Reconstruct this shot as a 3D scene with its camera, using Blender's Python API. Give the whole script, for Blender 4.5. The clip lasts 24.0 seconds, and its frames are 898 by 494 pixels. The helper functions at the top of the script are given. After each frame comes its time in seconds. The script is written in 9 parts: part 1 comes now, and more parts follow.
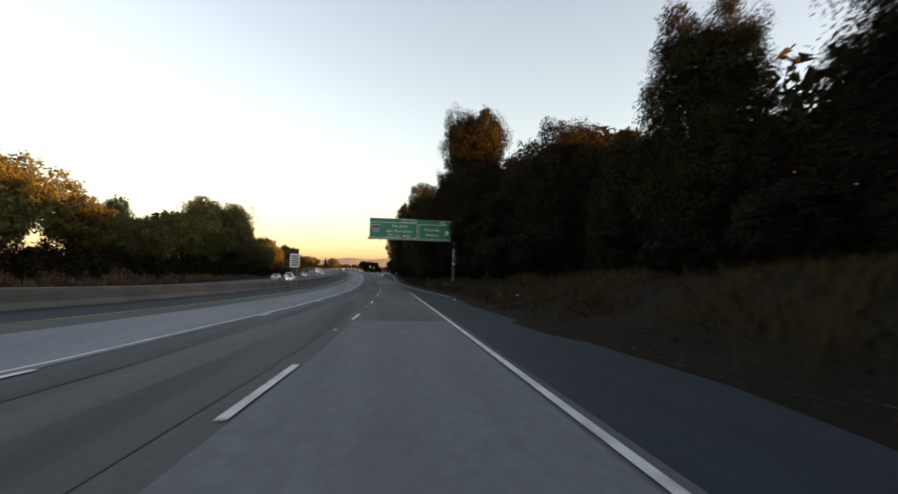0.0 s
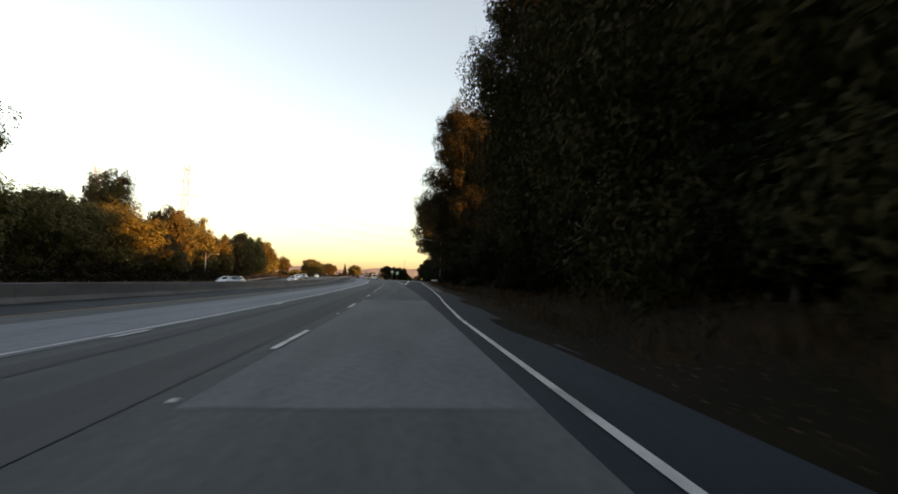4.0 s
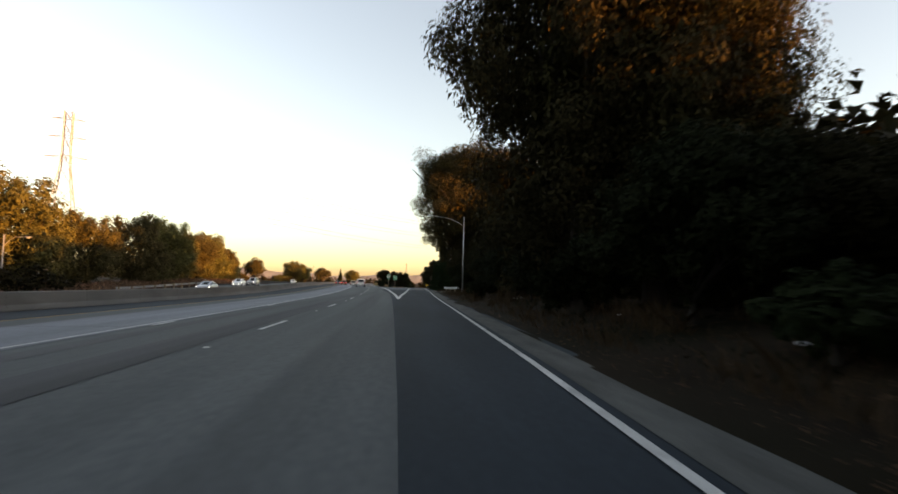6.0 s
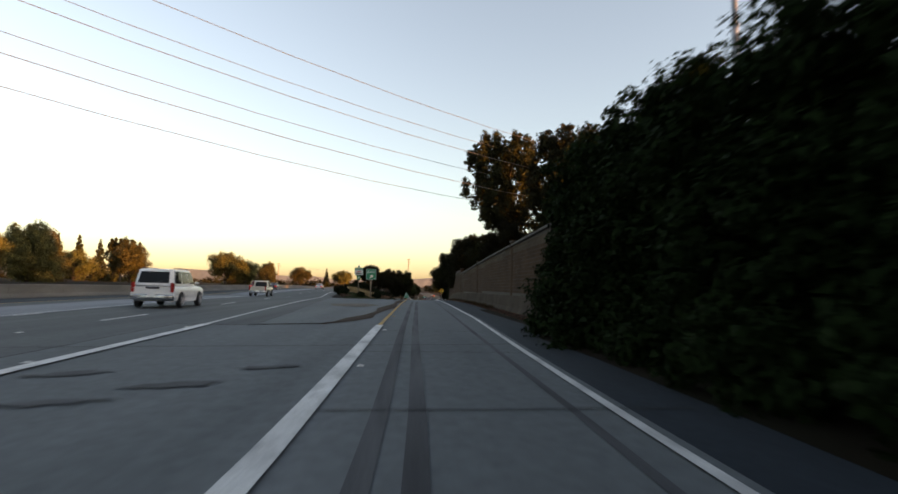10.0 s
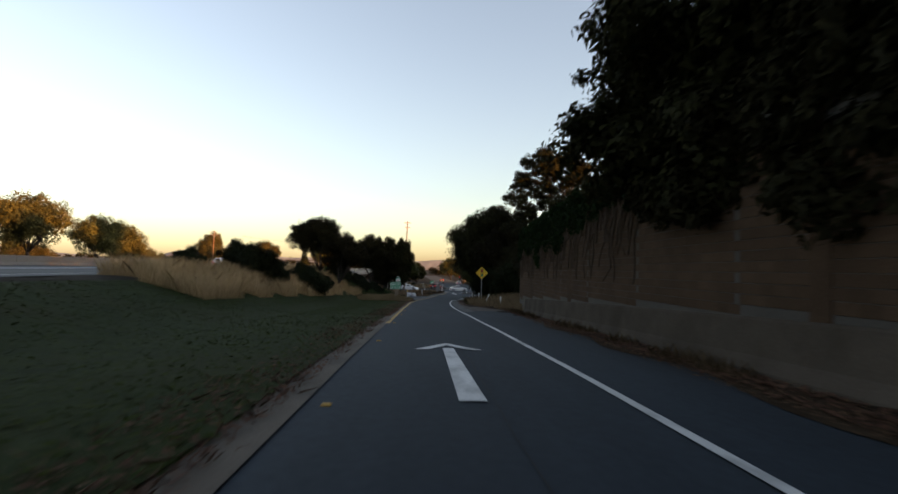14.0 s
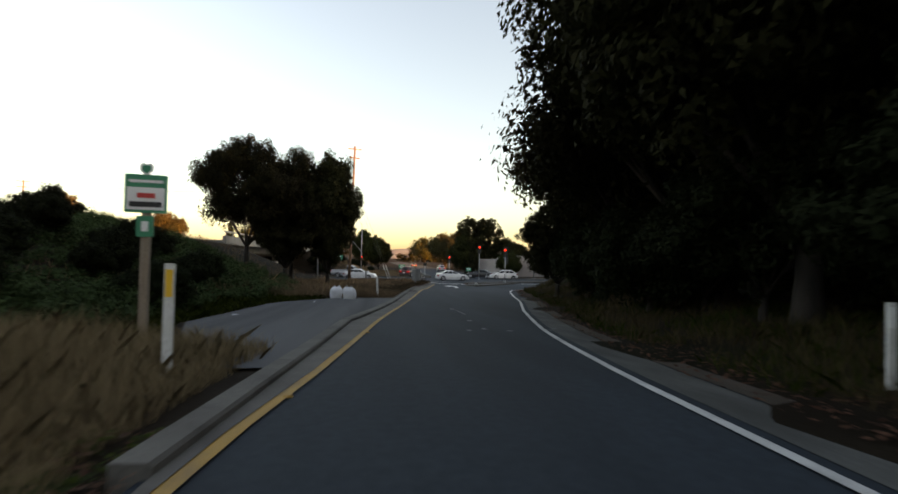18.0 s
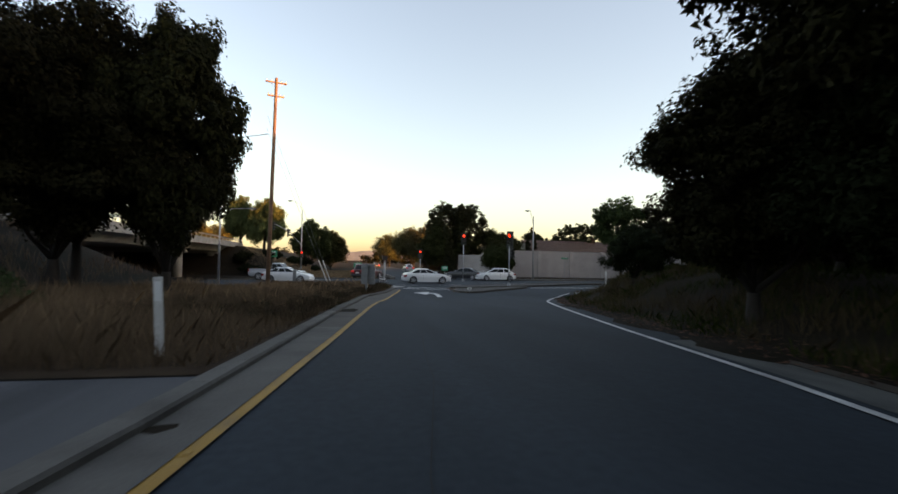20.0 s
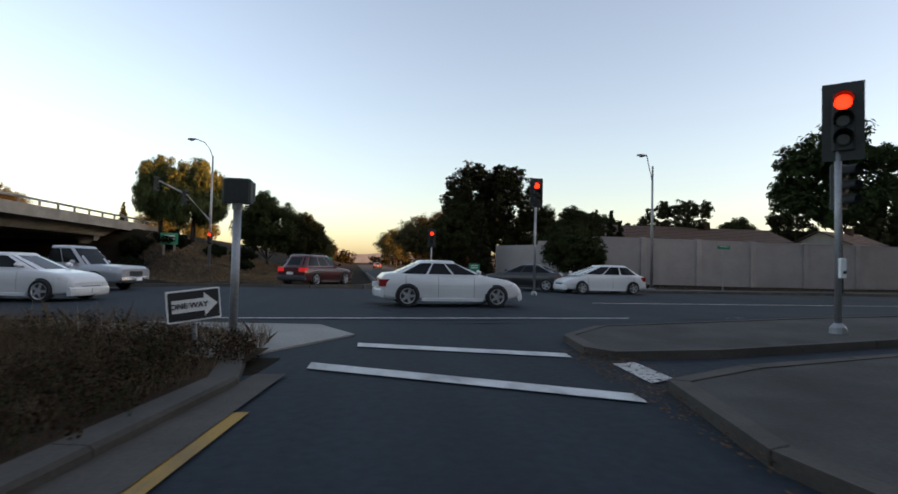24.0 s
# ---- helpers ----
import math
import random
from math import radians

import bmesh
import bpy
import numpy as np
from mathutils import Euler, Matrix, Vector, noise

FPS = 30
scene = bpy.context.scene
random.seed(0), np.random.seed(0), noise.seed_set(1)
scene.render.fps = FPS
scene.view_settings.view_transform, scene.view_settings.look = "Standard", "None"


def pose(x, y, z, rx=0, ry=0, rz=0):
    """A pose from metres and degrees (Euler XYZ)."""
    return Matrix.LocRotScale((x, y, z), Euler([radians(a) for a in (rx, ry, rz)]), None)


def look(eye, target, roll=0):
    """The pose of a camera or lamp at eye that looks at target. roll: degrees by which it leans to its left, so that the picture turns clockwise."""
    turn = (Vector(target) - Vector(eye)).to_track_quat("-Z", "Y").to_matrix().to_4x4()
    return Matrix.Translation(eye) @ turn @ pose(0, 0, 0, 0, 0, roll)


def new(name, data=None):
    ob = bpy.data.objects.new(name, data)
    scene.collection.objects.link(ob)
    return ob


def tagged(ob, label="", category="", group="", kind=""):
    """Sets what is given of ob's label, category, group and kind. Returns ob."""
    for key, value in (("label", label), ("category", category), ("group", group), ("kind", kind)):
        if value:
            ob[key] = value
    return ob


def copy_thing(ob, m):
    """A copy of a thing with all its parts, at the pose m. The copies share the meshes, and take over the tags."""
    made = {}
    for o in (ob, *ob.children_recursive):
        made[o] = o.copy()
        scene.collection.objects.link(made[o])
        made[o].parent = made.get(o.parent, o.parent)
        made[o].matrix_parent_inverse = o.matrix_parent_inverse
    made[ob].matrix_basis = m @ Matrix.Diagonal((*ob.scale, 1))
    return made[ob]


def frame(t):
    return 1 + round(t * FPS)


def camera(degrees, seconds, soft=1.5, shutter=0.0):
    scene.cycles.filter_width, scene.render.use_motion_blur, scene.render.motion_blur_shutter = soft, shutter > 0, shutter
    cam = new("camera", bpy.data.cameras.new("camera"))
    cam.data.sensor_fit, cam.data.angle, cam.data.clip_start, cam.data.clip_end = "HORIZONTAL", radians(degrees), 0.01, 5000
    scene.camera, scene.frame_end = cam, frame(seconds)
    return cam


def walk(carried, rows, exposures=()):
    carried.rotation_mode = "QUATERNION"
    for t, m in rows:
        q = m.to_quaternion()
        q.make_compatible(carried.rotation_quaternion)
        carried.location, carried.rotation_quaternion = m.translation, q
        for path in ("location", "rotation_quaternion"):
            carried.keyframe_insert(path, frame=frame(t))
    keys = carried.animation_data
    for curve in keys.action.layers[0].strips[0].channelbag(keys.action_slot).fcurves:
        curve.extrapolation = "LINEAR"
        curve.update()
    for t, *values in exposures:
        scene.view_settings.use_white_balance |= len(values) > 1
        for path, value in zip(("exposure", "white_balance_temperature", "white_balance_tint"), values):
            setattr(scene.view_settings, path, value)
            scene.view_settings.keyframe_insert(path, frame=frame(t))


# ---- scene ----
# Drive down a freeway exit lane, along the ramp, to the signal at its foot.
cam = camera(80.93, 24.0, soft=1.6, shutter=0.2)
PATH = [
    (0, (-5.790, 0.020, 3.901), (-2.598, 19.747, 4.699), 1.60),
    (0.5, (-4.668, 13.879, 3.421), (-1.656, 33.634, 4.249), 1.55),
    (1, (-3.737, 27.852, 3.022), (-1.048, 47.647, 3.985), 1.51),
    (1.5, (-2.904, 42.018, 2.635), (-0.426, 61.838, 3.649), 1.58),
    (2, (-2.164, 56.248, 2.305), (0.137, 76.085, 3.408), 1.65),
    (2.5, (-1.503, 70.285, 2.050), (0.597, 90.137, 3.266), 1.64),
    (3, (-0.920, 84.355, 1.819), (1.056, 104.220, 3.041), 1.61),
    (3.5, (-0.392, 98.381, 1.638), (1.557, 118.250, 2.826), 1.58),
    (4, (0.106, 112.282, 1.516), (2.087, 132.149, 2.681), 1.57),
    (4.5, (0.594, 125.982, 1.450), (2.645, 145.841, 2.631), 1.55),
    (5, (1.065, 139.408, 1.433), (3.031, 159.269, 2.739), 1.53),
    (5.5, (1.548, 152.500, 1.398), (3.428, 172.368, 2.718), 1.54),
    (6, (2.026, 165.302, 1.383), (3.868, 185.167, 2.780), 1.53),
    (6.5, (2.485, 177.903, 1.356), (4.269, 197.774, 2.751), 1.54),
    (7, (2.929, 190.457, 1.331), (4.630, 210.337, 2.717), 1.55),
    (7.5, (3.367, 203.135, 1.335), (4.982, 223.022, 2.718), 1.57),
    (8, (3.796, 215.989, 1.349), (5.360, 235.881, 2.720), 1.56),
    (8.5, (4.172, 228.667, 1.395), (5.718, 248.559, 2.785), 1.53),
    (9, (4.503, 241.130, 1.421), (6.020, 261.021, 2.854), 1.48),
    (9.5, (4.784, 253.342, 1.437), (6.338, 273.225, 2.939), 1.48),
    (10, (5.065, 265.328, 1.441), (6.677, 285.204, 2.964), 1.46),
    (10.5, (5.343, 277.058, 1.433), (6.959, 296.940, 2.880), 1.48),
    (11, (5.629, 288.476, 1.430), (7.275, 308.359, 2.830), 1.52),
    (11.5, (5.916, 299.540, 1.418), (7.583, 319.423, 2.791), 1.53),
    (12, (6.194, 310.206, 1.380), (7.853, 330.091, 2.734), 1.52),
    (12.5, (6.449, 320.434, 1.302), (8.067, 340.325, 2.619), 1.50),
    (13, (6.669, 330.178, 1.156), (8.216, 350.080, 2.386), 1.51),
    (13.5, (6.895, 339.516, 0.940), (8.417, 359.431, 1.984), 1.56),
    (14, (7.062, 348.648, 0.694), (8.539, 368.575, 1.550), 1.60),
    (14.5, (7.210, 357.564, 0.389), (8.702, 377.496, 1.110), 1.57),
    (15, (7.362, 366.274, 0.043), (8.912, 386.201, 0.760), 1.53),
    (15.5, (7.555, 374.772, -0.333), (9.197, 394.691, 0.411), 1.51),
    (16, (7.813, 383.282, -0.726), (9.609, 403.189, -0.031), 1.50),
    (16.5, (8.135, 391.645, -1.061), (10.111, 411.536, -0.402), 1.54),
    (17, (8.509, 399.663, -1.367), (10.664, 419.538, -0.766), 1.51),
    (17.5, (8.947, 407.254, -1.672), (11.355, 427.102, -1.130), 1.42),
    (18, (9.463, 414.268, -1.990), (12.185, 434.077, -1.523), 1.30),
    (18.5, (10.048, 420.822, -2.238), (13.111, 440.580, -1.756), 1.19),
    (19, (10.720, 426.918, -2.500), (14.129, 446.620, -2.066), 1.13),
    (19.5, (11.389, 432.564, -2.719), (15.091, 452.213, -2.241), 1.03),
    (20, (12.155, 438.125, -2.888), (16.141, 457.715, -2.324), 0.95),
    (20.5, (12.973, 443.539, -3.008), (17.187, 463.080, -2.378), 0.87),
    (21, (13.806, 448.726, -3.109), (18.160, 468.236, -2.466), 0.77),
    (21.5, (14.615, 453.619, -3.203), (18.994, 473.124, -2.592), 0.65),
    (22, (15.344, 458.166, -3.284), (19.617, 477.696, -2.709), 0.40),
    (22.5, (15.990, 462.245, -3.434), (19.997, 481.833, -2.905), 0.52),
    (23, (16.542, 466.015, -3.567), (20.241, 485.663, -3.029), 0.80),
    (23.5, (16.931, 469.152, -3.638), (20.479, 488.822, -2.929), 0.86),
    (24, (17.273, 471.823, -3.704), (20.766, 491.504, -3.031), 1.38),
]
walk(cam, [(t, look(e, a, r)) for t, e, a, r in PATH],
     exposures=((0.0, 2.22, 8500, 19), (5.0, 2.3, 8600, 19), (7.0, 2.22, 8200, 18), (9.0, 2.1, 7900, 18), (12.0, 2.08, 7800, 19), (14.5, 1.95, 7400, 19), (16.0, 2.12, 7800, 19), (17.0, 2.33, 8500, 19), (19.0, 2.38, 8100, 18), (21.5, 1.92, 7100, 20), (24.0, 1.95, 7100, 20)))

# ---- light: clear evening, the sun low behind the trees on the right ----
SUN_AZ, SUN_EL = radians(114), radians(5.2)
world = bpy.data.worlds.new("evening_sky")
scene.world = world
world.use_nodes = True
wn = world.node_tree.nodes
sky = wn.new("ShaderNodeTexSky")
sky.sky_type = "NISHITA"
sky.sun_disc = False
sky.sun_elevation, sky.sun_rotation = SUN_EL, SUN_AZ
sky.air_density, sky.dust_density, sky.ozone_density = 1.0, 1.15, 1.9
wn["Background"].inputs["Strength"].default_value = 0.14
haze = wn.new("ShaderNodeHueSaturation")
haze.inputs["Saturation"].default_value = 0.76
world.node_tree.links.new(sky.outputs[0], haze.inputs["Color"])
world.node_tree.links.new(haze.outputs[0], wn["Background"].inputs["Color"])
sun = new("sun", bpy.data.lights.new("sun", "SUN"))
sun.data.energy, sun.data.angle, sun.data.color = 5.0, radians(0.6), (1.0, 0.44, 0.11)
sun_dir = Vector((math.sin(SUN_AZ) * math.cos(SUN_EL), math.cos(SUN_AZ) * math.cos(SUN_EL), math.sin(SUN_EL)))
sun.matrix_world = look(sun_dir * 300 + Vector((0, 240, 0)), (0, 240, 0))

# ---- materials ----
def surface(name, c1, c2, rough=0.9, scale=1.0, stretch=(1, 1, 1), fine=30.0, bump=0.15, metal=0.0, spec=0.5,
            stain=None, stain_scale=0.15, stain_amount=0.5, each=0.0, island=0.0, world_space=True, speck=0.68):
    """A procedural surface: two tones by a coarse noise, a fine grain, stains, relief."""
    m = bpy.data.materials.new(name)
    m.use_nodes = True
    nt = m.node_tree
    n, l = nt.nodes, nt.links
    b = n["Principled BSDF"]
    b.inputs["Roughness"].default_value, b.inputs["Metallic"].default_value = rough, metal
    b.inputs["Specular IOR Level"].default_value = spec
    if world_space:
        src = n.new("ShaderNodeNewGeometry").outputs["Position"]
    else:
        src = n.new("ShaderNodeTexCoord").outputs["Object"]
    mp = n.new("ShaderNodeMapping")
    mp.inputs["Scale"].default_value = stretch
    l.new(src, mp.inputs["Vector"])

    def tex(s, detail, vec):
        t = n.new("ShaderNodeTexNoise")
        t.inputs["Scale"].default_value, t.inputs["Detail"].default_value = s, detail
        l.new(vec, t.inputs["Vector"])
        return t.outputs["Fac"]

    def mix(f, a, c, kind="MIX"):
        x = n.new("ShaderNodeMix")
        x.data_type, x.blend_type = "RGBA", kind
        for sock, val in ((x.inputs[0], f), (x.inputs[6], a), (x.inputs[7], c)):
            if hasattr(val, "links"):
                l.new(val, sock)
            else:
                sock.default_value = (*val, 1) if isinstance(val, tuple) else val
        return x.outputs[2]

    def ramp(f, lo, hi):
        r = n.new("ShaderNodeMapRange")
        r.inputs["From Min"].default_value, r.inputs["From Max"].default_value = lo, hi
        l.new(f, r.inputs["Value"])
        return r.outputs["Result"]

    col = mix(ramp(tex(scale, 5, mp.outputs[0]), 0.3, 0.7), c1, c2)
    grain = tex(fine, 6, src)
    col = mix(ramp(grain, 0.25, 0.75), col, mix(1.0, col, (speck, speck, speck), "MULTIPLY"))
    if stain:
        f = ramp(tex(stain_scale, 6, mp.outputs[0]), 0.5, 0.68)
        k = n.new("ShaderNodeMath")
        k.operation = "MULTIPLY"
        k.inputs[1].default_value = stain_amount
        l.new(f, k.inputs[0])
        col = mix(k.outputs[0], col, stain)
    if each or island:
        r = n.new("ShaderNodeObjectInfo").outputs["Random"] if each else n.new("ShaderNodeNewGeometry").outputs["Random Per Island"]
        a = each or island
        rr = n.new("ShaderNodeMapRange")
        rr.inputs["To Min"].default_value, rr.inputs["To Max"].default_value = 1 - a, 1 + a
        l.new(r, rr.inputs["Value"])
        vm = n.new("ShaderNodeVectorMath")
        vm.operation = "SCALE"
        l.new(col, vm.inputs[0])
        l.new(rr.outputs[0], vm.inputs["Scale"])
        col = vm.outputs[0]
    l.new(col, b.inputs["Base Color"])
    if bump:
        bp = n.new("ShaderNodeBump")
        bp.inputs["Strength"].default_value, bp.inputs["Distance"].default_value = bump, 0.02
        l.new(grain, bp.inputs["Height"])
        l.new(bp.outputs[0], b.inputs["Normal"])
    return m


def leaf_surface(name, dark, light, warm=None):
    """Leaves: colour varies leaf by leaf and tree by tree, some light passes through."""
    m = bpy.data.materials.new(name)
    m.use_nodes = True
    n, l = m.node_tree.nodes, m.node_tree.links
    b = n["Principled BSDF"]
    b.inputs["Roughness"].default_value = 0.75
    b.inputs["Specular IOR Level"].default_value = 0.04
    isl = n.new("ShaderNodeNewGeometry").outputs["Random Per Island"]
    obj = n.new("ShaderNodeObjectInfo").outputs["Random"]
    x = n.new("ShaderNodeMix")
    x.data_type = "RGBA"
    x.inputs[6].default_value, x.inputs[7].default_value = (*dark, 1), (*light, 1)
    l.new(isl, x.inputs[0])
    y = n.new("ShaderNodeHueSaturation")
    r = n.new("ShaderNodeMapRange")
    r.inputs["To Min"].default_value, r.inputs["To Max"].default_value = 0.75, 1.25
    l.new(obj, r.inputs["Value"])
    l.new(r.outputs[0], y.inputs["Value"])
    h = n.new("ShaderNodeMapRange")
    h.inputs["To Min"].default_value, h.inputs["To Max"].default_value = 0.47, 0.52
    l.new(obj, h.inputs["Value"])
    l.new(h.outputs[0], y.inputs["Hue"])
    l.new(x.outputs[2], y.inputs["Color"])
    l.new(y.outputs[0], b.inputs["Base Color"])
    tr = n.new("ShaderNodeBsdfTranslucent")
    l.new(y.outputs[0], tr.inputs["Color"])
    ms = n.new("ShaderNodeMixShader")
    ms.inputs[0].default_value = 0.12
    l.new(b.outputs[0], ms.inputs[1])
    l.new(tr.outputs[0], ms.inputs[2])
    l.new(ms.outputs[0], n["Material Output"].inputs["Surface"])
    return m


def glow(name, colour, strength):
    m = bpy.data.materials.new(name)
    m.use_nodes = True
    b = m.node_tree.nodes["Principled BSDF"]
    b.inputs["Base Color"].default_value = (*colour, 1)
    b.inputs["Emission Color"].default_value = (*colour, 1)
    b.inputs["Emission Strength"].default_value = strength
    return m


M = {}
M["asphalt"] = surface("dark_asphalt", (0.0185, 0.0270, 0.0354), (0.0313, 0.0436, 0.0547), 0.9, 0.6, (1, 0.12, 1), 9, 0.3, spec=0.2, stain=(0.0128, 0.0176, 0.0226), stain_scale=0.5)
M["lane"] = surface("worn_grey_lanes", (0.0798, 0.0883, 0.0909), (0.1224, 0.1335, 0.1352), 0.9, 0.9, (1, 0.03, 1), 8, 0.25, spec=0.2, stain=(0.0532, 0.0588, 0.0610), stain_scale=0.55, stain_amount=0.7)
M["concrete_lane"] = surface("pale_concrete_lane", (0.1092, 0.1226, 0.1275), (0.1573, 0.1728, 0.1776), 0.9, 0.8, (1, 0.06, 1), 7, 0.2, spec=0.2, stain=(0.0612, 0.0679, 0.0701), stain_scale=0.4)
M["carpool"] = surface("pale_carpool_concrete", (0.1725, 0.1882, 0.2087), (0.2484, 0.2652, 0.2906), 0.9, 0.8, (1, 0.06, 1), 7, 0.2, spec=0.2, stain=(0.0966, 0.1042, 0.1147), stain_scale=0.4)
M["concrete"] = surface("weathered_concrete", (0.24, 0.23, 0.21), (0.34, 0.33, 0.30), 0.9, 0.7, (1, 1, 1), 25, 0.3, stain=(0.14, 0.13, 0.115), stain_scale=0.5)
M["kerb"] = surface("kerb_concrete", (0.0845, 0.0776, 0.0675), (0.1267, 0.1183, 0.1030), 0.9, 1.2, (1, 1, 1), 25, 0.3, stain=(0.0384, 0.0333, 0.0284), stain_scale=0.8, each=0.08)
# Browner, darker kerb concrete: grime, and the brush's shade put into the gutter's colour.
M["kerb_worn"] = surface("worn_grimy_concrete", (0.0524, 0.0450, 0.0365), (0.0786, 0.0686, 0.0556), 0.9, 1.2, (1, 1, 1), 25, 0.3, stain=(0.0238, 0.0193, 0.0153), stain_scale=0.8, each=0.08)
M["footing"] = surface("stained_footing_concrete", (0.0455, 0.0364, 0.0284), (0.0748, 0.0606, 0.0481), 0.95, 0.8, (1, 1, 1), 25, 0.4, stain=(0.0242, 0.0185, 0.0140), stain_scale=0.7, spec=0.08)
M["dirt"] = surface("pale_road_dirt", (0.0750, 0.0585, 0.0413), (0.1275, 0.1013, 0.0750), 0.95, 1.4, (1, 0.4, 1), 30, 0.4, stain=(0.0375, 0.0315, 0.0248), stain_scale=2.5)
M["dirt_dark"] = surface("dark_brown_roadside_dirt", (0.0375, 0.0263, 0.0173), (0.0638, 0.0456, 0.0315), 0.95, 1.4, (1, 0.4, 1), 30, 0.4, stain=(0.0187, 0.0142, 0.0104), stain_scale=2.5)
M["seal"] = surface("tar_seal", (0.014, 0.015, 0.016), (0.024, 0.025, 0.027), 0.8, 3.0, (1, 1, 1), 40, 0.1, spec=0.2)
M["turf"] = surface("low_green_turf", (0.0115, 0.0205, 0.0037), (0.0215, 0.0359, 0.0062), 0.95, 1.2, (1, 1, 1), 30, 0.6, stain=(0.0215, 0.0221, 0.0062), stain_scale=0.25, spec=0.1)
M["paving"] = surface("dirty_island_paving", (0.0600, 0.0582, 0.0540), (0.0930, 0.0900, 0.0840), 0.95, 0.9, (1, 1, 1), 25, 0.4, stain=(0.0300, 0.0282, 0.0252), stain_scale=0.8, spec=0.2)
M["mulch"] = surface("red_brown_dirt", (0.042, 0.028, 0.020), (0.075, 0.052, 0.037), 0.95, 2.2, (1, 1, 1), 16, 0.8, stain=(0.03, 0.026, 0.018), stain_scale=1.2, spec=0.1)
M["barrier"] = surface("barrier_concrete", (0.1240, 0.1178, 0.1085), (0.1860, 0.1767, 0.1612), 0.9, 0.5, (1, 0.4, 2), 20, 0.3, stain=(0.0558, 0.0527, 0.0496), stain_scale=0.35)
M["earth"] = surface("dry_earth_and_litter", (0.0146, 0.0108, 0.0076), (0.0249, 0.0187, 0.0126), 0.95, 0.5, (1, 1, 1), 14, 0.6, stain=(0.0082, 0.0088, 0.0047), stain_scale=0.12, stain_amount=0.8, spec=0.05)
M["band"] = surface("gravelly_asphalt", (0.0712, 0.0740, 0.0710), (0.1235, 0.1280, 0.1200), 0.95, 2.2, (1, 0.25, 1), 30, 0.4, spec=0.2, stain=(0.0427, 0.0420, 0.0380), stain_scale=1.2)
M["slab"] = surface("pale_repair_slab", (0.1350, 0.1458, 0.1553), (0.1823, 0.1917, 0.2025), 0.9, 0.9, (1, 0.15, 1), 7, 0.2, spec=0.2, stain=(0.1013, 0.1053, 0.1080), stain_scale=0.5)
M["lane_dark"] = surface("tyre_darkened_lane", (0.055, 0.057, 0.06), (0.10, 0.103, 0.107), 0.9, 1.6, (1, 0.02, 1), 50, 0.25, spec=0.2, stain=(0.09, 0.093, 0.097), stain_scale=0.5, stain_amount=0.9)
M["white"] = surface("white_road_paint", (0.55, 0.55, 0.53), (0.72, 0.72, 0.70), 0.7, 2.0, (1, 0.4, 1), 40, 0.2, stain=(0.20, 0.20, 0.20), stain_scale=3.0, stain_amount=0.6)
M["yellow"] = surface("yellow_road_paint", (0.3762, 0.2020, 0.0230), (0.4514, 0.2570, 0.0403), 0.7, 2.0, (1, 0.4, 1), 40, 0.2, stain=(0.1368, 0.0918, 0.0461), stain_scale=3.0, stain_amount=0.6)
M["tar"] = surface("tyre_darkened_concrete", (0.05, 0.052, 0.056), (0.10, 0.104, 0.11), 0.9, 3.0, (1, 0.08, 1), 40, 0.1, spec=0.2, stain=(0.12, 0.125, 0.13), stain_scale=1.5)
M["bark"] = surface("bark", (0.0150, 0.0112, 0.0088), (0.0325, 0.0250, 0.0200), 0.95, 2.0, (3, 3, 0.6), 20, 0.8, world_space=False)
M["block"] = surface("split_face_block", (0.0496, 0.0300, 0.0189), (0.0692, 0.0428, 0.0271), 0.95, 0.9, (1, 1, 1), 22, 0.8, stain=(0.0298, 0.0182, 0.0123), stain_scale=0.35, each=0.13, island=0.0, spec=0.08)
M["block_far"] = surface("split_face_block_rows", (0.0496, 0.0300, 0.0189), (0.0692, 0.0428, 0.0271), 0.95, 0.9, (1, 1, 1), 22, 0.8, stain=(0.0298, 0.0182, 0.0123), stain_scale=0.35, island=0.13, spec=0.08)
M["block_top"] = surface("tan_top_courses", (0.0578, 0.0442, 0.0313), (0.0850, 0.0660, 0.0476), 0.95, 0.9, (1, 1, 1), 22, 0.8, stain=(0.0340, 0.0272, 0.0204), stain_scale=0.35, island=0.10, spec=0.08)
M["mortar"] = surface("pale_mortar", (0.0360, 0.0306, 0.0252), (0.0504, 0.0432, 0.0360), 0.95, 1.0, (1, 1, 1), 22, 0.3)
M["cap"] = surface("wall_cap", (0.0402, 0.0349, 0.0295), (0.0644, 0.0563, 0.0483), 0.95, 1.0, (1, 1, 1), 22, 0.5, each=0.1)
M["pinkwall"] = surface("pale_painted_block", (0.3570, 0.3145, 0.2975), (0.4250, 0.3825, 0.3655), 0.9, 0.8, (1, 1, 1), 20, 0.3, stain=(0.2550, 0.2295, 0.2125), stain_scale=0.3, each=0.04)
M["steel"] = surface("galvanised_steel", (0.3040, 0.3120, 0.3200), (0.4000, 0.4080, 0.4160), 0.5, 1.5, (1, 1, 1), 30, 0.1, metal=0.7, stain=(0.1760, 0.1600, 0.1440), stain_scale=1.0, world_space=False)
M["darksteel"] = surface("dark_painted_steel", (0.0099, 0.0126, 0.0108), (0.0180, 0.0216, 0.0189), 0.6, 2.0, (1, 1, 1), 30, 0.1, world_space=False)
